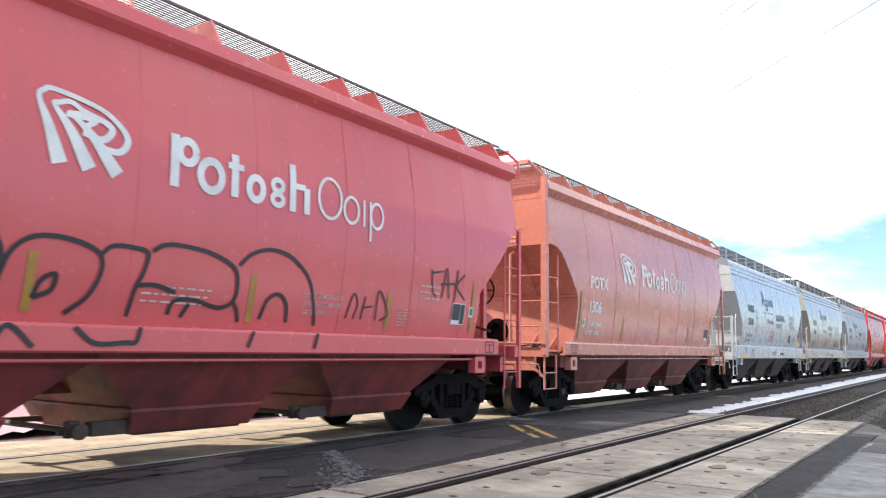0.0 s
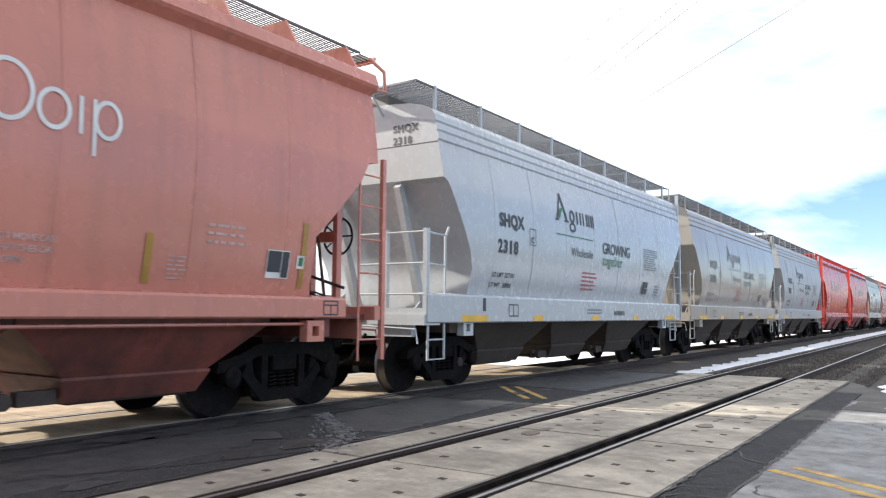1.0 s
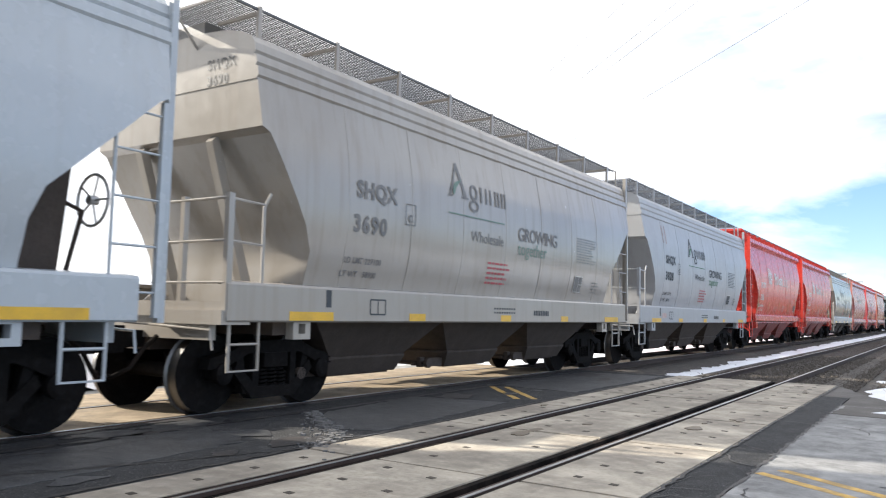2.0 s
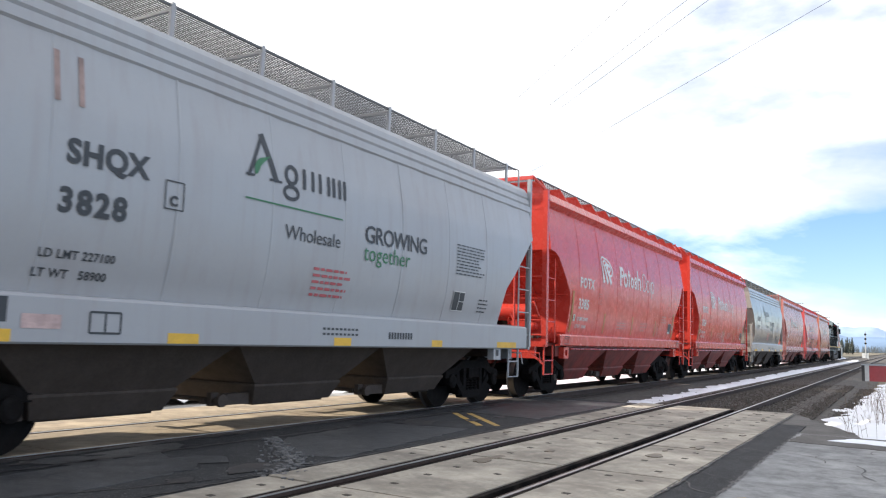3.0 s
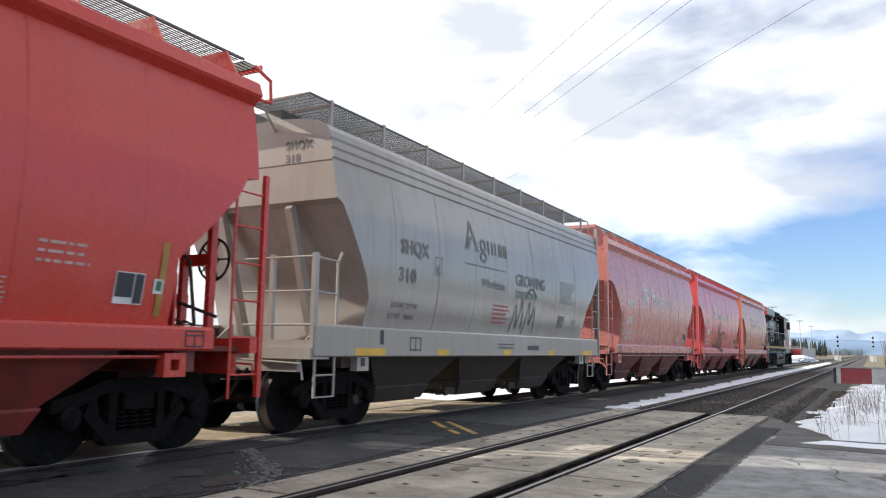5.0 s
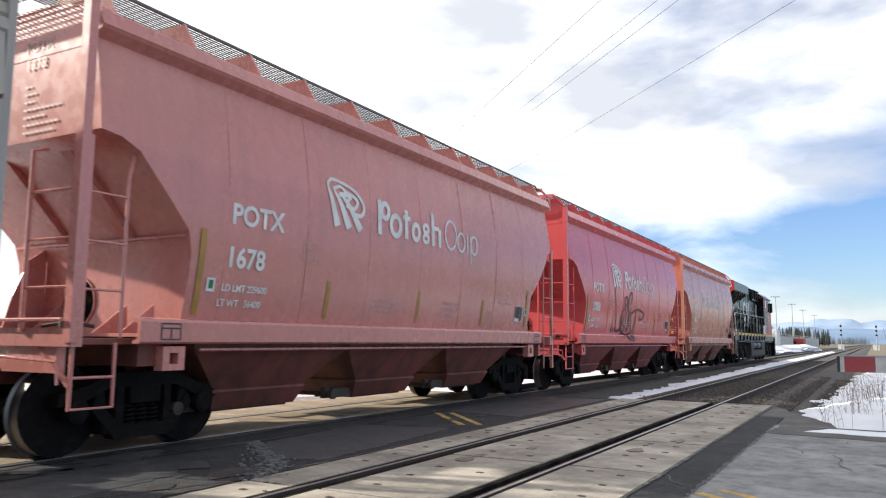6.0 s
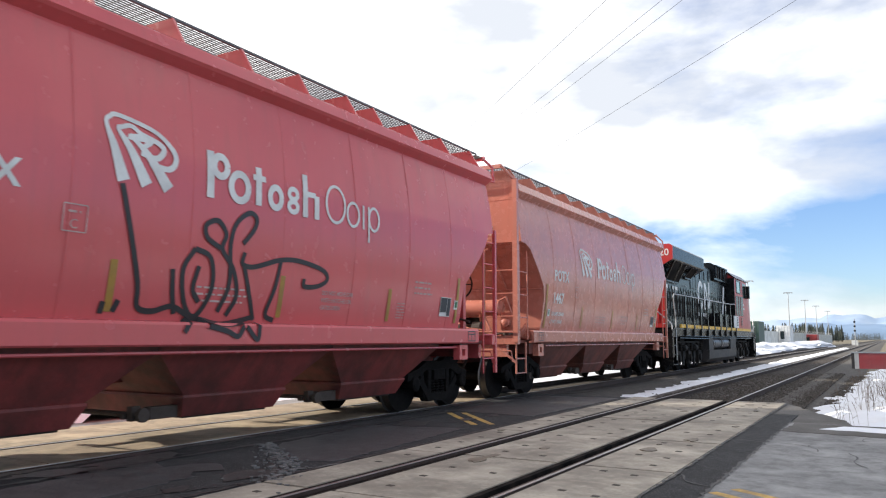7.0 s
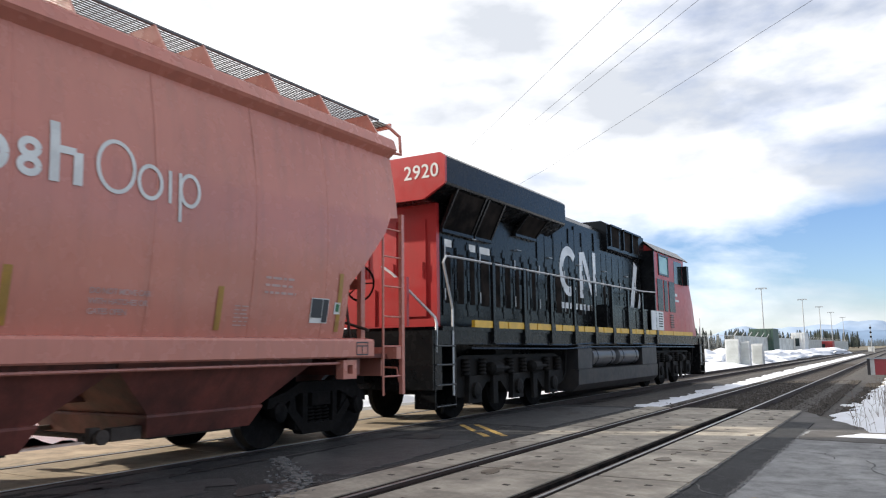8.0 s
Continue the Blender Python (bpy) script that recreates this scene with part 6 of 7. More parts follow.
    slab("flangeway", -2.984, -2.801, -30, 17.0, -0.2, -0.06, M_JOINT)
    # tan panels of the train's track
    tanp = tagged(new("crossing_panels"), "muddy tan crossing panels of the train's track", "crossing panels", "", "structure")
    for k in range(-8, 5):
        y0, y1 = 5.0 + 2.35 * k, 5.0 + 2.35 * (k + 1) - 0.02
        for x0, x1 in ((-10.3, -9.06), (-8.90, -7.57), (-7.41, -7.40)):
            if x1 - x0 < 0.1:
                continue
            bm = bmesh.new()
            box(bm, x0, x1, y0, y1, -0.2, -0.004)
            part("panel", bm, M_TAN, tanp)
    # paint on the road: a worn double line running aslant over the tracks
    lines = tagged(new("road_marking"), "worn double yellow centre line", "road marking", "", "structure")
    for a, b, z in (((-6.72, 11.86), (-5.46, 10.42), -0.008), ((-6.50, 12.0), (-5.24, 10.58), -0.008), ((-1.36, 6.92), (2.2, 4.4), -0.010), ((-1.22, 7.16), (2.35, 4.6), -0.010)):
        bm = bmesh.new()
        A, B = Vector((*a, z)), Vector((*b, z))
        d = (B - A).normalized()
        nrm = Vector((-d.y, d.x, 0)) * 0.055
        n = 14
        pts = [A.lerp(B, k / n) for k in range(n + 1)]
        lo = [bm.verts.new(p + nrm * random.uniform(0.8, 1.05)) for p in pts]
        hi = [bm.verts.new(p - nrm * random.uniform(0.8, 1.05)) for p in pts]
        for k in range(n):
            bm.faces.new((lo[k], hi[k], hi[k + 1], lo[k + 1]))
        part("line", bm, M_LINE, lines)


def snow_sheet(name, outline, z, h, label, seed, res=0.35, rag=1.0):
    """A thin uneven sheet of snow within an outline, lower and ragged at its edge."""
    xs, ys = [p[0] for p in outline], [p[1] for p in outline]

    def inside(x, y):
        c = False
        for (xa, ya), (xb, yb) in zip(outline, outline[1:] + outline[:1]):
            if (ya > y) != (yb > y) and x < (xb - xa) * (y - ya) / (yb - ya) + xa:
                c = not c
        return c

    def edge(x, y):
        best = 1e9
        for (xa, ya), (xb, yb) in zip(outline, outline[1:] + outline[:1]):
            dx, dy = xb - xa, yb - ya
            t = max(0, min(1, ((x - xa) * dx + (y - ya) * dy) / (dx * dx + dy * dy)))
            best = min(best, math.hypot(x - xa - t * dx, y - ya - t * dy))
        return best if inside(x, y) else -best
    nx, ny = int((max(xs) - min(xs)) / res) + 3, int((max(ys) - min(ys)) / res) + 3
    grid, verts = {}, []
    for i in range(nx):
        for j in range(ny):
            x, y = min(xs) - res + i * res, min(ys) - res + j * res
            q = Vector((x * 0.9 + seed, y * 0.9, 0))
            e = edge(x, y) + rag * (0.55 * noise.noise(q) * (res / 0.35) + 0.3 * noise.noise(q * 2.7))
            grid[i, j] = len(verts)
            verts.append((x, y, z - 0.06 + min(1.0, max(0.0, e * 0.6 + 0.25)) * (h + 0.08) + 0.05 * h * noise.noise(q * 2)))
    keep = [(grid[i, j], grid[i + 1, j], grid[i + 1, j + 1], grid[i, j + 1]) for i in range(nx - 1) for j in range(ny - 1)
            if max(verts[grid[a, b]][2] for a in (i, i + 1) for b in (j, j + 1)) > z - 0.05]
    me = bpy.data.meshes.new(name)
    me.from_pydata(verts, [], keep)
    me.materials.append(M_SNOW)
    me.polygons.foreach_set("use_smooth", [True] * len(me.polygons))
    return tagged(part(name, me, M_SNOW), label, "snow", "", "stuff")


def blotch(name, outline, z, mat, label, seed, parent=None):
    """A thin ragged patch within an outline."""
    rnd = random.Random(seed)
    pts = []
    for (xa, ya), (xb, yb) in zip(outline, outline[1:] + outline[:1]):
        n = max(2, int(math.hypot(xb - xa, yb - ya) / 0.12))
        for k in range(n):
            pts.append((xa + (xb - xa) * k / n + rnd.uniform(-0.03, 0.03), ya + (yb - ya) * k / n + rnd.uniform(-0.03, 0.03)))
    bm = bmesh.new()
    prism(bm, pts, "z", z - 0.05, z)
    bmesh.ops.triangulate(bm, faces=[f for f in bm.faces if len(f.verts) > 4])
    ob = part(name, bm, mat, parent, label)
    return ob if parent else tagged(ob, kind="structure")


def ragged_line(name, pts, width, z, mat, seed, label=""):
    rnd = random.Random(seed)
    bm = bmesh.new()
    path = []
    for (xa, ya), (xb, yb) in zip(pts, pts[1:]):
        n = max(2, int(math.hypot(xb - xa, yb - ya) / 0.10))
        path += [(xa + (xb - xa) * k / n + rnd.uniform(-0.02, 0.02), ya + (yb - ya) * k / n + rnd.uniform(-0.02, 0.02)) for k in range(n)]
    path.append(pts[-1])
    ribbon(bm, path, [width * rnd.uniform(0.35, 1.3) for _ in path], z)
    return tagged(part(name, bm, mat), label, kind="structure")


def road_wear():
    """Patches, tar strips, cracks and crumbled grit in the asphalt between the tracks."""
    blotch("asphalt_patch", [(-6.55, 7.4), (-6.75, 9.6), (-5.35, 9.9), (-5.1, 6.6), (-5.75, 6.3)], -0.005, M_PATCH, "smooth grey asphalt patch", 1)
    blotch("asphalt_patch", [(-6.9, 12.2), (-6.9, 16.4), (-5.1, 16.6), (-5.2, 12.0)], -0.005, M_PATCH, "smooth grey asphalt patch", 2)
    blotch("asphalt_patch", [(-6.6, 2.0), (-6.7, 5.6), (-5.7, 5.2), (-5.4, 2.4)], -0.006, M_PATCH, "smooth grey asphalt patch", 4)
    rnd = random.Random(31)
    bm = bmesh.new()
    spine = [(-6.7, 7.3), (-6.2, 6.85), (-5.6, 6.35), (-5.2, 5.95), (-4.95, 5.4)]
    for _ in range(300):
        k = rnd.randrange(4)
        f = rnd.random()
        spread = 0.06 + 0.22 * (k + f) / 4
        x = spine[k][0] + (spine[k + 1][0] - spine[k][0]) * f + rnd.gauss(0, spread * 0.6)
        y = spine[k][1] + (spine[k + 1][1] - spine[k][1]) * f + rnd.gauss(0, spread * 0.6)
        s, n = rnd.uniform(0.008, 0.034), rnd.randint(5, 7)
        prism(bm, [(x + s * rnd.uniform(0.5, 1.2) * math.cos(6.283 * j / n), y + s * rnd.uniform(0.5, 1.2) * math.sin(6.283 * j / n)) for j in range(n)], "z", -0.03, rnd.uniform(-0.002, 0.008))
    tagged(part("loose_grit", bm, M_CRACK), "pale crumbled grit along a crack in the asphalt", "grit", "", "stuff")
    ragged_line("crack", [(-6.7, 7.3), (-6.2, 6.85), (-5.6, 6.35), (-5.2, 5.95), (-4.95, 5.4)], 0.05, -0.001, M_CRACK, 3, "pale crumbled crack in the asphalt")
    ragged_line("crack", [(-5.2, 5.95), (-5.0, 6.2), (-4.97, 6.5)], 0.04, -0.001, M_CRACK, 7, "pale crumbled crack in the asphalt")
    ragged_line("tar_strip", [(-6.75, -4), (-6.8, 3), (-6.72, 7.4), (-6.78, 12), (-6.75, 16.9)], 0.10, -0.002, M_TAR, 5, "black tar strip along the rail")
    ragged_line("tar_strip", [(-7.30, -4), (-7.32, 16.9)], 0.16, -0.003, M_TAR, 6, "black tar strip along the rail")
    ragged_line("crack", [(-4.99, -3), (-5.02, 4), (-5.0, 9), (-5.03, 16.8)], 0.05, -0.003, M_TAR, 8, "dark crack along the panels")
    ragged_line("crack", [(-5.9, 3.0), (-5.4, 4.2), (-5.05, 5.2)], 0.03, -0.002, M_TAR, 9, "thin dark crack")
    ragged_line("crack", [(-1.40, -3), (-1.41, 6), (-1.39, 13.3)], 0.035, -0.006, M_TAR, 10, "dark seam in the road")
    ragged_line("crack", [(-1.83, -3), (-1.83, 17.0)], 0.03, -0.006, M_TAR, 12, "dark gap along the panels")
    ragged_line("crack", [(-1.8, 7.7), (-1.65, 7.3), (-1.45, 7.2)], 0.02, -0.010, M_TAR, 11, "thin dark crack")
    ragged_line("crack", [(-1.75, 10.6), (-1.1, 10.5), (-0.6, 10.2)], 0.02, -0.006, M_TAR, 13, "thin dark crack")
    blotch("mud", [(-1.38, 11.9), (0.2, 11.7), (4, 11.4), (4, 13.1), (-1.3, 13.1)], -0.006, M_MUD, "wet muddy edge of the road", 14)
    blotch("mud", [(-1.80, 13.0), (-1.30, 13.0), (-0.5, 13.3), (-0.7, 14.2), (-1.25, 15.6), (-1.80, 17.2), (-2.05, 17.2)], -0.03, M_MUD, "wet muddy verge beside the panels", 16)
    blotch("wet_snow", [(-0.95, 12.4), (0.4, 12.2), (3, 12.0), (3, 12.9), (-0.6, 12.9)], -0.002, M_SNOW, "thin slush at the road edge", 15)


def stains():
    """Oil and mud stains on the panels and the road, and a web of fine cracks in the asphalt."""
    rnd = random.Random(77)
    for k in range(14):
        x, y = rnd.choice(((-4.7, 0.15), (-3.6, 0.45), (-2.3, 0.35))), rnd.uniform(3.5, 16.5)
        cx, r = x[0] + rnd.uniform(-x[1], x[1]), rnd.uniform(0.03, 0.11)
        n = 9
        pts = [(cx + min(r, 0.16) * rnd.uniform(0.5, 1.1) * math.cos(6.283 * j / n), y + 1.8 * r * rnd.uniform(0.5, 1.1) * math.sin(6.283 * j / n)) for j in range(n)]
        bm = bmesh.new()
        prism(bm, pts, "z", -0.03, 0.0040 + 0.0004 * k)
        tagged(part("stain", bm, M_STAIN), "brown oily stain on the concrete", "stain", "", "structure")
    for k in range(34):
        x0, x1 = rnd.choice(((-7.2, -5.0), (-7.2, -5.0), (-1.8, -1.4), (-1.3, 2.0)))
        x, y = rnd.uniform(x0, x1), rnd.uniform(2.5, 15 if x0 < -5 else 12)
        a, pts = rnd.uniform(0, 6.28), []
        for j in range(rnd.randint(4, 8)):
            pts.append((x, y))
            a += rnd.gauss(0, 0.5)
            x, y = min(x1, max(x0, x + 0.22 * math.cos(a))), y + 0.22 * math.sin(a)
        ragged_line("crack", pts, rnd.uniform(0.008, 0.028), -0.0035 if x0 < -5 else -0.008, M_TAR, 200 + k, "thin dark crack in the asphalt")
    for k in range(30):
        x0, x1 = rnd.choice(((-7.1, -5.1), (-7.1, -5.1), (-1.2, 2.0)))
        x, y, r, n = rnd.uniform(x0, x1), rnd.uniform(3, 16 if x0 < -5 else 11.5), rnd.uniform(0.08, 0.4), 12
        pts = [(min(x1 + 0.1, max(x0 - 0.1, x + r * rnd.uniform(0.4, 1.2) * math.cos(6.283 * j / n))), y + 1.6 * r * rnd.uniform(0.4, 1.2) * math.sin(6.283 * j / n)) for j in range(n)]
        bm = bmesh.new()
        z = -0.0045 + 0.0001 * k if x0 < -5 else -0.0095 + 0.0001 * k
        bm.faces.new([bm.verts.new((p[0], p[1], z)) for p in pts])
        tagged(part("stain", bm, M_PATCH if k % 3 else M_TAR), "worn blotch in the asphalt", "stain", "", "structure")


def ballast_stones():
    """Loose stones beside the tracks and gravel between them."""
    rnd = random.Random(21)
    verts, faces = [], []
    for x0, x1, y0, y1, n, z in ((-2.1, -0.9, 14.7, 36, 4200, -0.27), (-2.5, -1.6, 17.2, 36, 3000, -0.17), (-6.7, -5.0, 17.2, 34, 3200, -0.28), (-4.9, -2.3, 17.2, 34, 4200, -0.135)):
        for _ in range(n):
            x, y, s = rnd.uniform(x0, x1), y0 + (y1 - y0) * rnd.random() ** 1.5, rnd.uniform(0.018, 0.05)
            a = rnd.uniform(0, 6.28)
            i = len(verts)
            for dx, dy, dz in ((1, 0, 0), (0, 1, 0.2), (-1, 0.2, 0), (0, -1, 0.1), (0.2, 0.1, 0.9), (0, 0, -0.6)):
                verts.append((x + s * (dx * math.cos(a) - dy * math.sin(a)), y + s * (dx * math.sin(a) + dy * math.cos(a)), z + s * dz * rnd.uniform(0.7, 1.2) + 0.01))
            for f in ((0, 1, 4), (1, 2, 4), (2, 3, 4), (3, 0, 4), (1, 0, 5), (2, 1, 5), (3, 2, 5), (0, 3, 5)):
                faces.append(tuple(i + k for k in f))
    me = bpy.data.meshes.new("ballast_stones")
    me.from_pydata(verts, [], faces)
    me.materials.append(M_BALLAST)
    tagged(part("ballast_stones", me, M_BALLAST), "loose brown ballast stones beside the rails", "gravel", "", "stuff")


def weeds():
    """Dry stems standing in the snow bank."""
    rnd = random.Random(5)
    bm = bmesh.new()
    for c in range(120):
        cx, cy = rnd.uniform(-0.75, 3.0), rnd.uniform(13.8, 23)
        for _ in range(rnd.randint(2, 6)):
            x, y, h = cx + rnd.gauss(0, 0.10), cy + rnd.gauss(0, 0.1), rnd.uniform(0.2, 0.75)
            lean = Vector((rnd.gauss(0, 0.14), rnd.gauss(0, 0.14), 0))
            p0 = Vector((x, y, -0.1))
            tube(bm, [p0, p0 + lean * h * 0.5 + Vector((0, 0, h * 0.6)), p0 + lean * h * 1.4 + Vector((0, 0, h))], rnd.uniform(0.002, 0.004), 4)
            for _ in range(3):
                t = rnd.uniform(0.4, 0.95)
                q = p0 + lean * h * t + Vector((0, 0, h * t))
                tube(bm, [q, q + Vector((rnd.gauss(0, 0.07), rnd.gauss(0, 0.07), rnd.uniform(0.02, 0.10)))], 0.0018, 3)
    tagged(part("dry_weeds", bm, M_TWIG), "dry brown weed stems in the snow", "weeds", "", "stuff")


def barrier():
    """A red and white board barrier on legs."""
    bar = tagged(new("barrier_board"), "faded red and white board barrier above the snow", "barrier", "", "")
    bar.location = (0, 16, 0)
    for k, (x0, x1, m) in enumerate(((-0.60, -0.55, M_TAR), (-0.55, -0.48, M_BOARDWHITE), (-0.48, 0.02, M_BOARDRED), (0.02, 0.55, M_BOARDWHITE), (0.55, 1.1, M_BOARDRED), (1.1, 1.6, M_BOARDWHITE))):
        bm = bmesh.new()
        box(bm, x0 + 0.002, x1, -0.02, 0.02, 0.74, 1.02)
        part("board", bm, m, bar)
    bm = bmesh.new()
    box(bm, -0.60, 1.6, -0.035, 0.035, 1.021, 1.045)
    part("top_rail", bm, M_GALV, bar)
    for x in (0.22, 1.5):
        bm = bmesh.new()
        box(bm, x, x + 0.06, 0.025, 0.085, -0.34, 1.0)
        part("leg", bm, M_BARK, bar)


def fir_crown(bm, rnd, h, foot, n, m):
    """Whorls of drooping boughs, shorter towards the tip."""
    for k in range(n):
        z = h * (0.12 + 0.86 * k / n)
        r = h * 0.19 * (1 - k / n) ** 0.8 + 0.1
        a0 = rnd.uniform(0, 6)
        for j in range(m):
            a = a0 + 2 * math.pi * j / m + rnd.uniform(-0.3, 0.3)
            rr = r * rnd.uniform(0.6, 1.15)
            d = Vector((math.cos(a), math.sin(a), 0))
            s = Vector((-d.y, d.x, 0)) * rr * 0.38
            base = foot + Vector((0, 0, z + h * 0.05))
            tip = base + d * rr - Vector((0, 0, h * rnd.uniform(0.02, 0.07)))
            mid = base + d * rr * 0.55
            vs = [bm.verts.new(p) for p in (base, mid + s, tip, mid - s, mid + Vector((0, 0, h * 0.03)))]
            for f in ((0, 1, 4), (1, 2, 4), (2, 3, 4), (3, 0, 4), (0, 3, 1), (1, 3, 2)):
                bm.faces.new([vs[i] for i in f])


def fir(name, x, y, h, seed):
    rnd = random.Random(seed)
    tree = tagged(new("fir_tree"), "dark green conifer in a tree line", "tree", "far tree line")
    tree.location = (x, y, -0.36)
    bm = bmesh.new()
    lathe(bm, [(0, h * 0.018), (h * 0.5, h * 0.012), (h, 0.02)], 0, 0, 0, 6, "z")
    part("trunk", bm, M_BARK, tree)
    bm = bmesh.new()
    fir_crown(bm, rnd, h, Vector((0, 0, 0)), 14, 7)
    part("crown", bm, M_FIR, tree)
    return tree


def distance():
    """Fence, poles, signals, sheds, tree line and mountains along the far side of the tracks."""
    rnd = random.Random(12)
    # slatted fence with barbed wire arms, running with the tracks
    fence = tagged(new("yard_fence"), "pale slatted yard fence with slanted barbed wire arms", "fence")
    fence.location = (-17.0, 95, -0.36)
    for k in range(42):
        y = 5.0 * k
        bm = bmesh.new()
        tube(bm, [(0, y, 0), (0, y, 3.0), (0.35, y, 3.5)], 0.05, 6)
        part("post", bm, M_GALV, fence)
        bm = bmesh.new()
        for j in range(12):
            box(bm, -0.02, 0.02, y + 0.06 + j * 0.408, y + 0.06 + j * 0.408 + 0.37, 0.1, 2.95 + rnd.uniform(-0.02, 0.02))
        tagged(part("slat_panel", bm, M_FENCE, fence), kind="stuff")
    cross = tagged(new("chain_link_fence"), "galvanised chain link fence across the yard", "fence")
    cross.location = (-17.0, 95, -0.36)
    for k in range(10):
        bm = bmesh.new()
        tube(bm, [(-3.0 * k, 0.2, 0), (-3.0 * k, 0.2, 3.2)], 0.045, 6)
        part("post", bm, M_GALV, cross)
        bm = bmesh.new()
        for j in range(20):
            tube(bm, [(-3.0 * k - 0.15 * j, 0.2, 0.1), (-3.0 * k - 0.15 * j - 0.15, 0.2, 3.0)], 0.006, 3)
            tube(bm, [(-3.0 * k - 0.15 * j - 0.15, 0.2, 0.1), (-3.0 * k - 0.15 * j, 0.2, 3.0)], 0.006, 3)
        tube(bm, [(-3.0 * k, 0.2, 3.0), (-3.0 * k - 3, 0.2, 3.0)], 0.025, 5)
        tagged(part("mesh_panel", bm, M_GALV, cross), kind="stuff")
    for y, x in ((180, -26.1), (231, -23.2), (279, -23.1), (330, -23.5), (395, -23.4)):
        lamp = tagged(new("yard_light"), "tall thin galvanised yard light mast", "light mast", "yard light masts")
        lamp.location = (x, y, -0.36)
        bm = bmesh.new()
        lathe(bm, [(0, 0.17), (14.4, 0.09)], 0, 0, 0, 8, "z")
        part("mast", bm, M_GALV, lamp)
        bm = bmesh.new()
        box(bm, -1.1, 1.1, -0.06, 0.06, 14.3, 14.42)
        part("crossarm", bm, M_GALV, lamp)
        for dx in (-1.0, -0.35, 0.35, 1.0):
            bm = bmesh.new()
            prism(bm, [(dx - 0.2, 14.1), (dx + 0.2, 14.1), (dx + 0.12, 14.35), (dx - 0.12, 14.35)], "y", -0.2, 0.2)
            part("lamp_head", bm, M_GALV, lamp)
    for x, y in ((-6.4, 199), (0.7, 206)):
        sig = tagged(new("railway_signal"), "dark railway signal mast with stacked heads", "signal", "railway signals")
        sig.location = (x, y, -0.36)
        bm = bmesh.new()
        lathe(bm, [(0, 0.12), (6.2, 0.09)], 0, 0, 0, 8, "z")
        part("mast", bm, M_GALV, sig)
        for z in (3.5, 4.5, 5.5):
            bm = bmesh.new()
            lathe(bm, [(-0.1, 0.1), (-0.1, 0.24), (0.02, 0.24), (0.02, 0.1)], 0, -0.15, z, 16, "y")
            part("signal_head", bm, M_JOINT, sig)
        bm = bmesh.new()
        box(bm, -0.8, 0.5, 0.3, 1.3, 0, 1.3)
        part("relay_case", bm, M_HUTWHITE, sig)
    for x, y, w, h, m, lab in ((-14.6, 120, 3.2, 4.2, M_DARKGREEN, "dark green stacked container behind the fence"), (-13.0, 150, 2.2, 4.0, M_HUTWHITE, "small white yard hut"),
                               (-13.5, 205, 4.0, 2.7, M_SIGNALRED, "faded red container beyond the signals"), (-60, 130, 3.5, 2.2, M_SIGNALRED, "faded red trailer behind the fence")):
        hut = tagged(new("yard_hut" if m is M_HUTWHITE else "container"), lab, "hut" if m is M_HUTWHITE else "container")
        hut.location = (x - w / 2 - 3.2, y, -0.36)
        bm = bmesh.new()
        box(bm, 0, w, 0, 6, 0, h)
        part("box", bm, m, hut)
        for j in range(int(w / 0.5)):
            bm = bmesh.new()
            box(bm, 0.2 + j * 0.5, 0.3 + j * 0.5, -0.05, 0, 0.2, h - 0.2)
            part("rib", bm, m, hut)
        bm = bmesh.new()
        box(bm, w * 0.3, w * 0.6, -0.07, -0.051, h * 0.4, h * 0.75)
        part("window" if m is M_HUTWHITE else "door_panel", bm, M_GLASS, hut)
    # white cabinets and snow heaps beside the far track
    for x, y, w, h in ((-12.6, 66, 1.1, 2.1), (-11.6, 66.5, 0.8, 1.9), (-10.9, 68, 0.9, 1.7)):
        cab = tagged(new("trackside_cabinet"), "white trackside equipment cabinet in the snow", "cabinet", "trackside cabinets")
        cab.location = (x, y, -0.2)
        bm = bmesh.new()
        box(bm, 0, w, 0, 0.7, -0.2, h)
        bmesh.ops.bevel(bm, geom=list(bm.edges), offset=0.03, segments=2, affect="EDGES")
        part("body", bm, M_HUTWHITE, cab)
        bm = bmesh.new()
        box(bm, 0.1, w - 0.1, -0.02, 0, 0.1, h - 0.15)
        part("door", bm, M_FENCE, cab)
    for k, (x, y, r, h) in enumerate(((-15, 72, 2.5, 1.1), (-13.5, 80, 2.2, 0.9), (-12.5, 95, 2.6, 1.0), (-13, 110, 3.0, 1.0), (-16, 86, 3.0, 1.3), (-12.4, 128, 3.0, 0.9), (-12.4, 150, 4.0, 1.1))):
        bm = bmesh.new()
        bmesh.ops.create_icosphere(bm, subdivisions=4, radius=1.0)
        for v in bm.verts:
            q = v.co * 2.2 + Vector((k * 9.1, 0, 0))
            f = 1 + 0.35 * noise.noise(q) + 0.15 * noise.noise(q * 2.6)
            v.co = Vector((v.co.x * r * f, v.co.y * r * 1.8 * f, max(-0.2, v.co.z * h * f)))
        ob = part("snow_heap", bm, M_SNOW, None, "", 60, pose(x, y, -0.2))
        tagged(ob, "ploughed snow heap beside the tracks", "snow heap", "ploughed snow heaps")
    for k in range(260):
        f = k / 260
        fir("fir", -95 + 72 * f ** 0.9 + rnd.uniform(-3, 3), 290 + 190 * f + rnd.uniform(-20, 30), rnd.uniform(5.0, 10.0), 100 + k)
    bm = bmesh.new()
    for k in range(420):
        f = k / 420
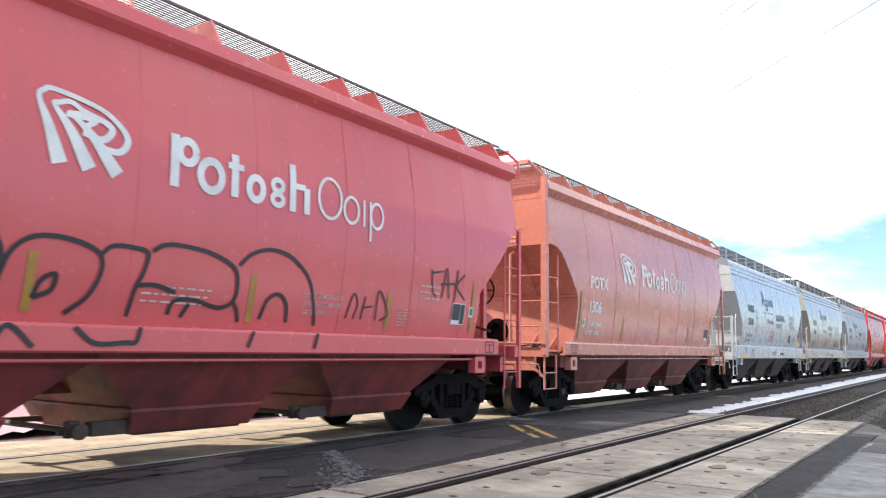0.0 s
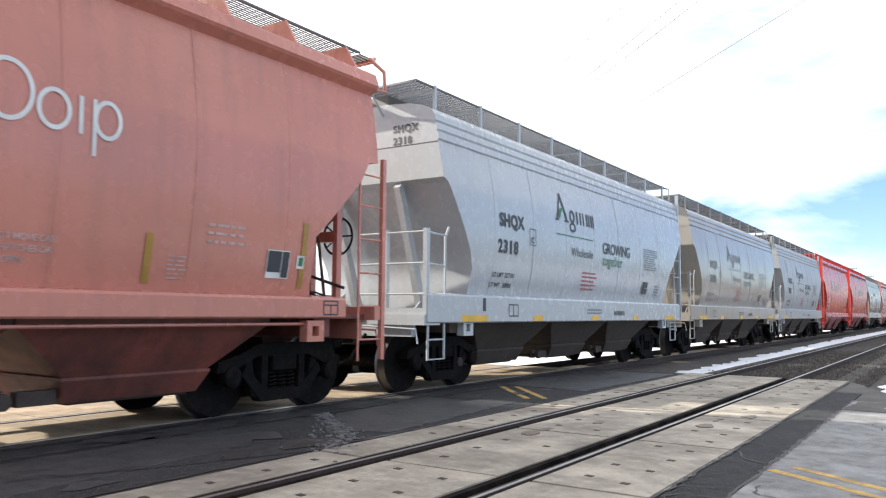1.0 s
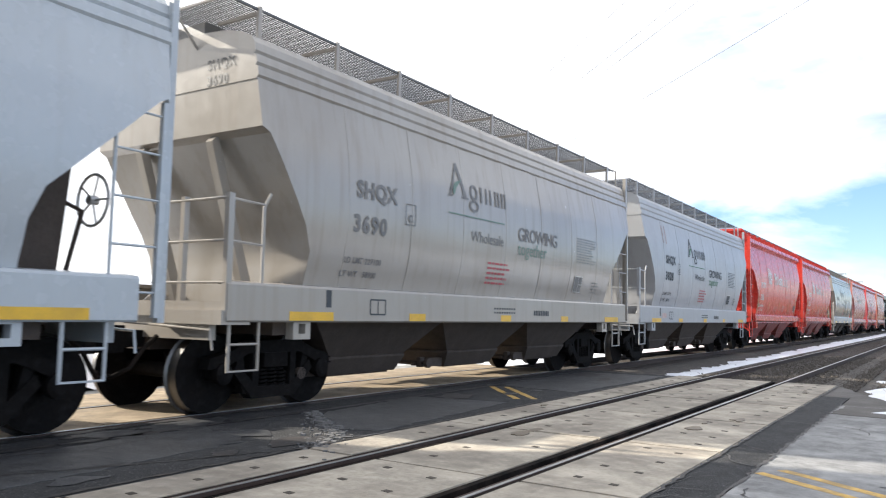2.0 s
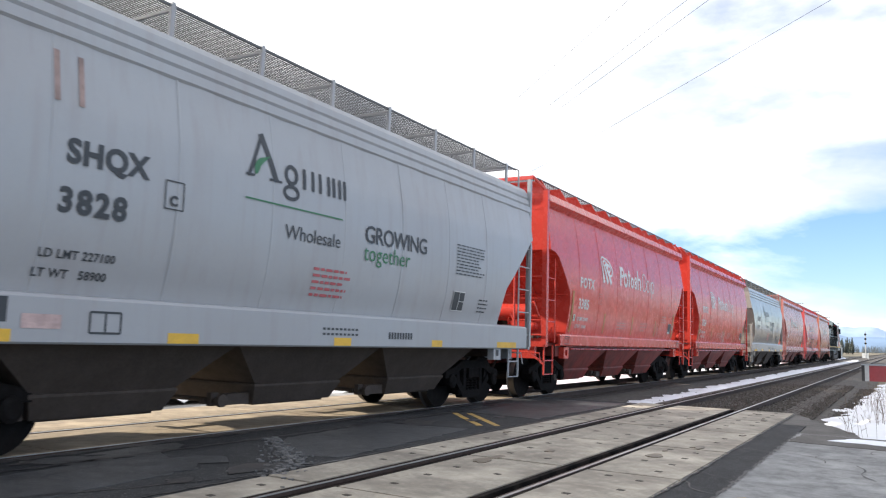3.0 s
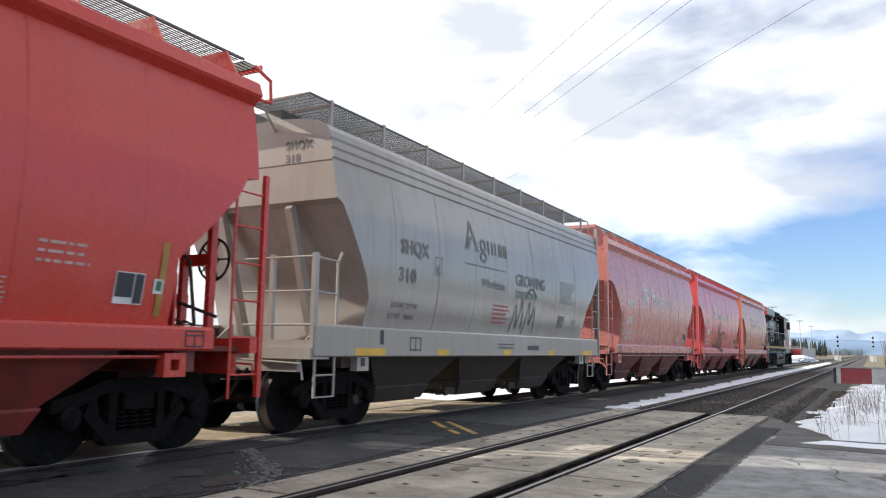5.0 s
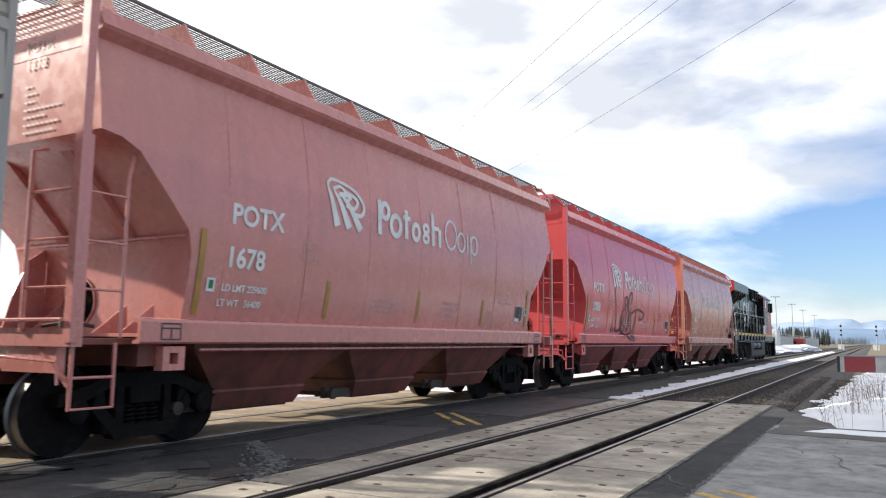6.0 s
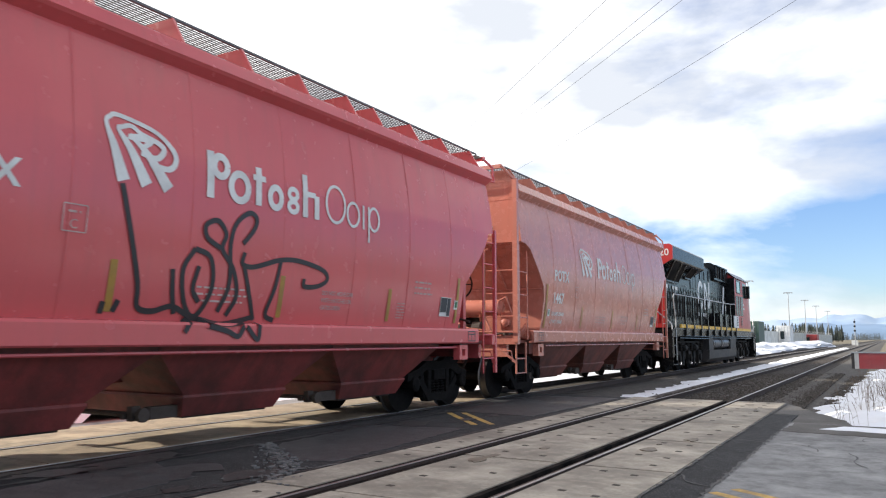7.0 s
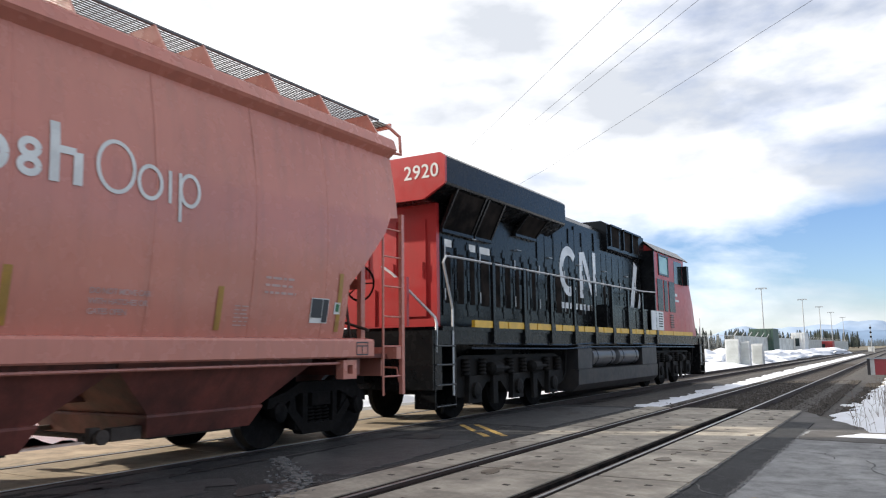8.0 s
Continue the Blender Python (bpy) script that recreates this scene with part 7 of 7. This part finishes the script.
        fir_crown(bm, rnd, rnd.uniform(4.0, 9.0), Vector((-130 + 122 * f + rnd.uniform(-6, 6), 520 + 380 * f + rnd.uniform(-40, 60), -0.5)), 7, 5)
    tagged(part("far_woods", bm, M_FARFIR), "far conifer woods tinted for haze", "woods", "", "stuff")
    # unseen trees across the road, added only to darken the reflections in the paint
    for k in range(48):
        fir("fir", rnd.uniform(24, 34), 14 + 3.4 * k + rnd.uniform(-1.5, 1.5), rnd.uniform(4.5, 8.0), 900 + k)
    # bare bushes on the right, far along the tracks
    bm = bmesh.new()
    for c in range(45):
        x, y = rnd.uniform(1.2, 9), rnd.uniform(58, 110)
        for _ in range(16):
            a, h = rnd.uniform(0, 6.28), rnd.uniform(1.2, 3.2)
            d = Vector((math.cos(a), math.sin(a), 0)) * rnd.uniform(0.1, 0.6)
            p = Vector((x, y, -0.36))
            tube(bm, [p, p + d * 0.5 + Vector((0, 0, h * 0.6)), p + d + Vector((0, 0, h))], 0.02, 3)
    tagged(part("bare_bushes", bm, M_TWIG), "bare brown bushes beside the far tracks", "bushes", "", "stuff")
    # mountains
    for name, m, y, z, amp, seed, lab in (("mountain_ridge", M_PEAK, 3600, 70, 85, 3.1, "far snowy mountain ridge tinted for haze"), ("forest_ridge", M_HILL, 2600, 36, 30, 8.4, "far forested ridge tinted blue for haze")):
        bm = bmesh.new()
        n = 160
        rows = []
        for k in range(n + 1):
            x = -3200 + 5000 * k / n
            h = z + amp * noise.fractal(Vector((x / 420, seed, 0)), 0.9, 2.1, 6) + (60 if name == "mountain_ridge" else 14) * math.exp(-((x + 60) / 340) ** 2)
            h *= 0.55 + 0.45 / (1 + math.exp(-(x + 420) / 120))
            rows.append((x, max(12, h)))
        lo = [bm.verts.new((x, y, -0.4)) for x, h in rows]
        mi = [bm.verts.new((x, y + 120, h * 0.55)) for x, h in rows]
        hi = [bm.verts.new((x, y + 260, h)) for x, h in rows]
        for a, b in ((lo, mi), (mi, hi)):
            for k in range(n):
                bm.faces.new((a[k], a[k + 1], b[k + 1], b[k]))
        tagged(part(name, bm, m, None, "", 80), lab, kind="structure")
    # overhead wires that follow the road across the tracks
    wires = tagged(new("overhead_wires"), "thin dark overhead wires along the road", "wires", "", "structure")
    d = Vector((-0.70, 0.714, 0))
    for x, y in ((-1.7, 23.4), (-4.6, 21.8), (-5.2, 21.6), (-6.5, 20.7)):
        bm = bmesh.new()
        p = Vector((x, y, 11))
        tube(bm, [p - d * 60 + Vector((0, 0, 0.9)), p - d * 20, p + d * 20 + Vector((0, 0, 0)), p + d * 60 + Vector((0, 0, 0.9))], 0.006, 5)
        part("wire", bm, M_JOINT, wires)
    for s in (-1, 1):
        pole = tagged(new("utility_pole"), "brown wooden utility pole carrying the wires", "utility pole", "utility poles")
        c = Vector((-4.5, 21.9, 0)) + d * 60 * s
        pole.location = (c.x, c.y, -0.36)
        bm = bmesh.new()
        lathe(bm, [(0, 0.18), (12.8, 0.11)], 0, 0, 0, 10, "z")
        part("shaft", bm, M_BARK, pole)
        bm = bmesh.new()
        tube(bm, [(-2.6, -2.4, 12.2), (2.8, 2.4, 12.2)], 0.06, 6)
        part("crossarm", bm, M_BARK, pole)


def snow_all():
    snow_sheet("snow", [(-6.25, 17.3), (-5.55, 17.5), (-5.35, 21), (-5.3, 26), (-6.3, 26), (-6.3, 21)], -0.25, 0.12, "thin patchy snow between the tracks", 3, 0.1, 1.9)
    snow_sheet("snow", [(-6.3, 27.0), (-5.35, 26.0), (-5.25, 60), (-5.2, 140), (-6.6, 140), (-6.6, 60)], -0.25, 0.18, "old snow lying between the tracks", 3, 0.2, 1.5)
    snow_sheet("snow", [(-14.5, 1.0), (-11.4, 2.5), (-11.0, 6.0), (-11.0, 10.2), (-11.8, 12.2), (-14.8, 12.6)], -0.05, 0.85, "ploughed snow ridge beside the road", 11, 0.15, 1.2)
    snow_sheet("snow", [(-11.4, 12.5), (-11.1, 17.4), (-11.9, 17.5), (-12.2, 13.0)], -0.05, 0.45, "low ploughed snow ridge beside the road", 19, 0.15, 1.2)
    snow_sheet("snow", [(-1.45, 15.6), (-0.95, 13.4), (3, 13.2), (14, 13.3), (14, 60), (0.6, 60), (-0.9, 30), (-1.25, 22)], -0.34, 0.36, "snow bank beside the road", 8, 0.2, 1.9)
    snow_sheet("snow", [(-11.5, 17.6), (-10.6, 60), (-10.6, 160), (-45, 160), (-60, 17.6)], -0.36, 0.35, "broad snow field beyond the train", 5, 1.2)


train_things()
ground_all()
road_wear()
stains()
snow_all()
ballast_stones()
weeds()
barrier()
distance()


# ---------------------------------------------------------------- what moves
def motions():
    """The train rolls by at an even pace; each wheelset turns with it."""
    for thing, y in TRAIN:
        walk(thing, [(0.5 * k, pose(TRAIN_X, y - SPEED * 0.5 * k, 0)) for k in range(17)])
    for w, y, r in WHEELS:
        turn = math.degrees(SPEED / r)
        walk(w, [(k / FPS, pose(0, y, r, (turn * k / FPS) % 360)) for k in range(8 * FPS + 1)])


motions()
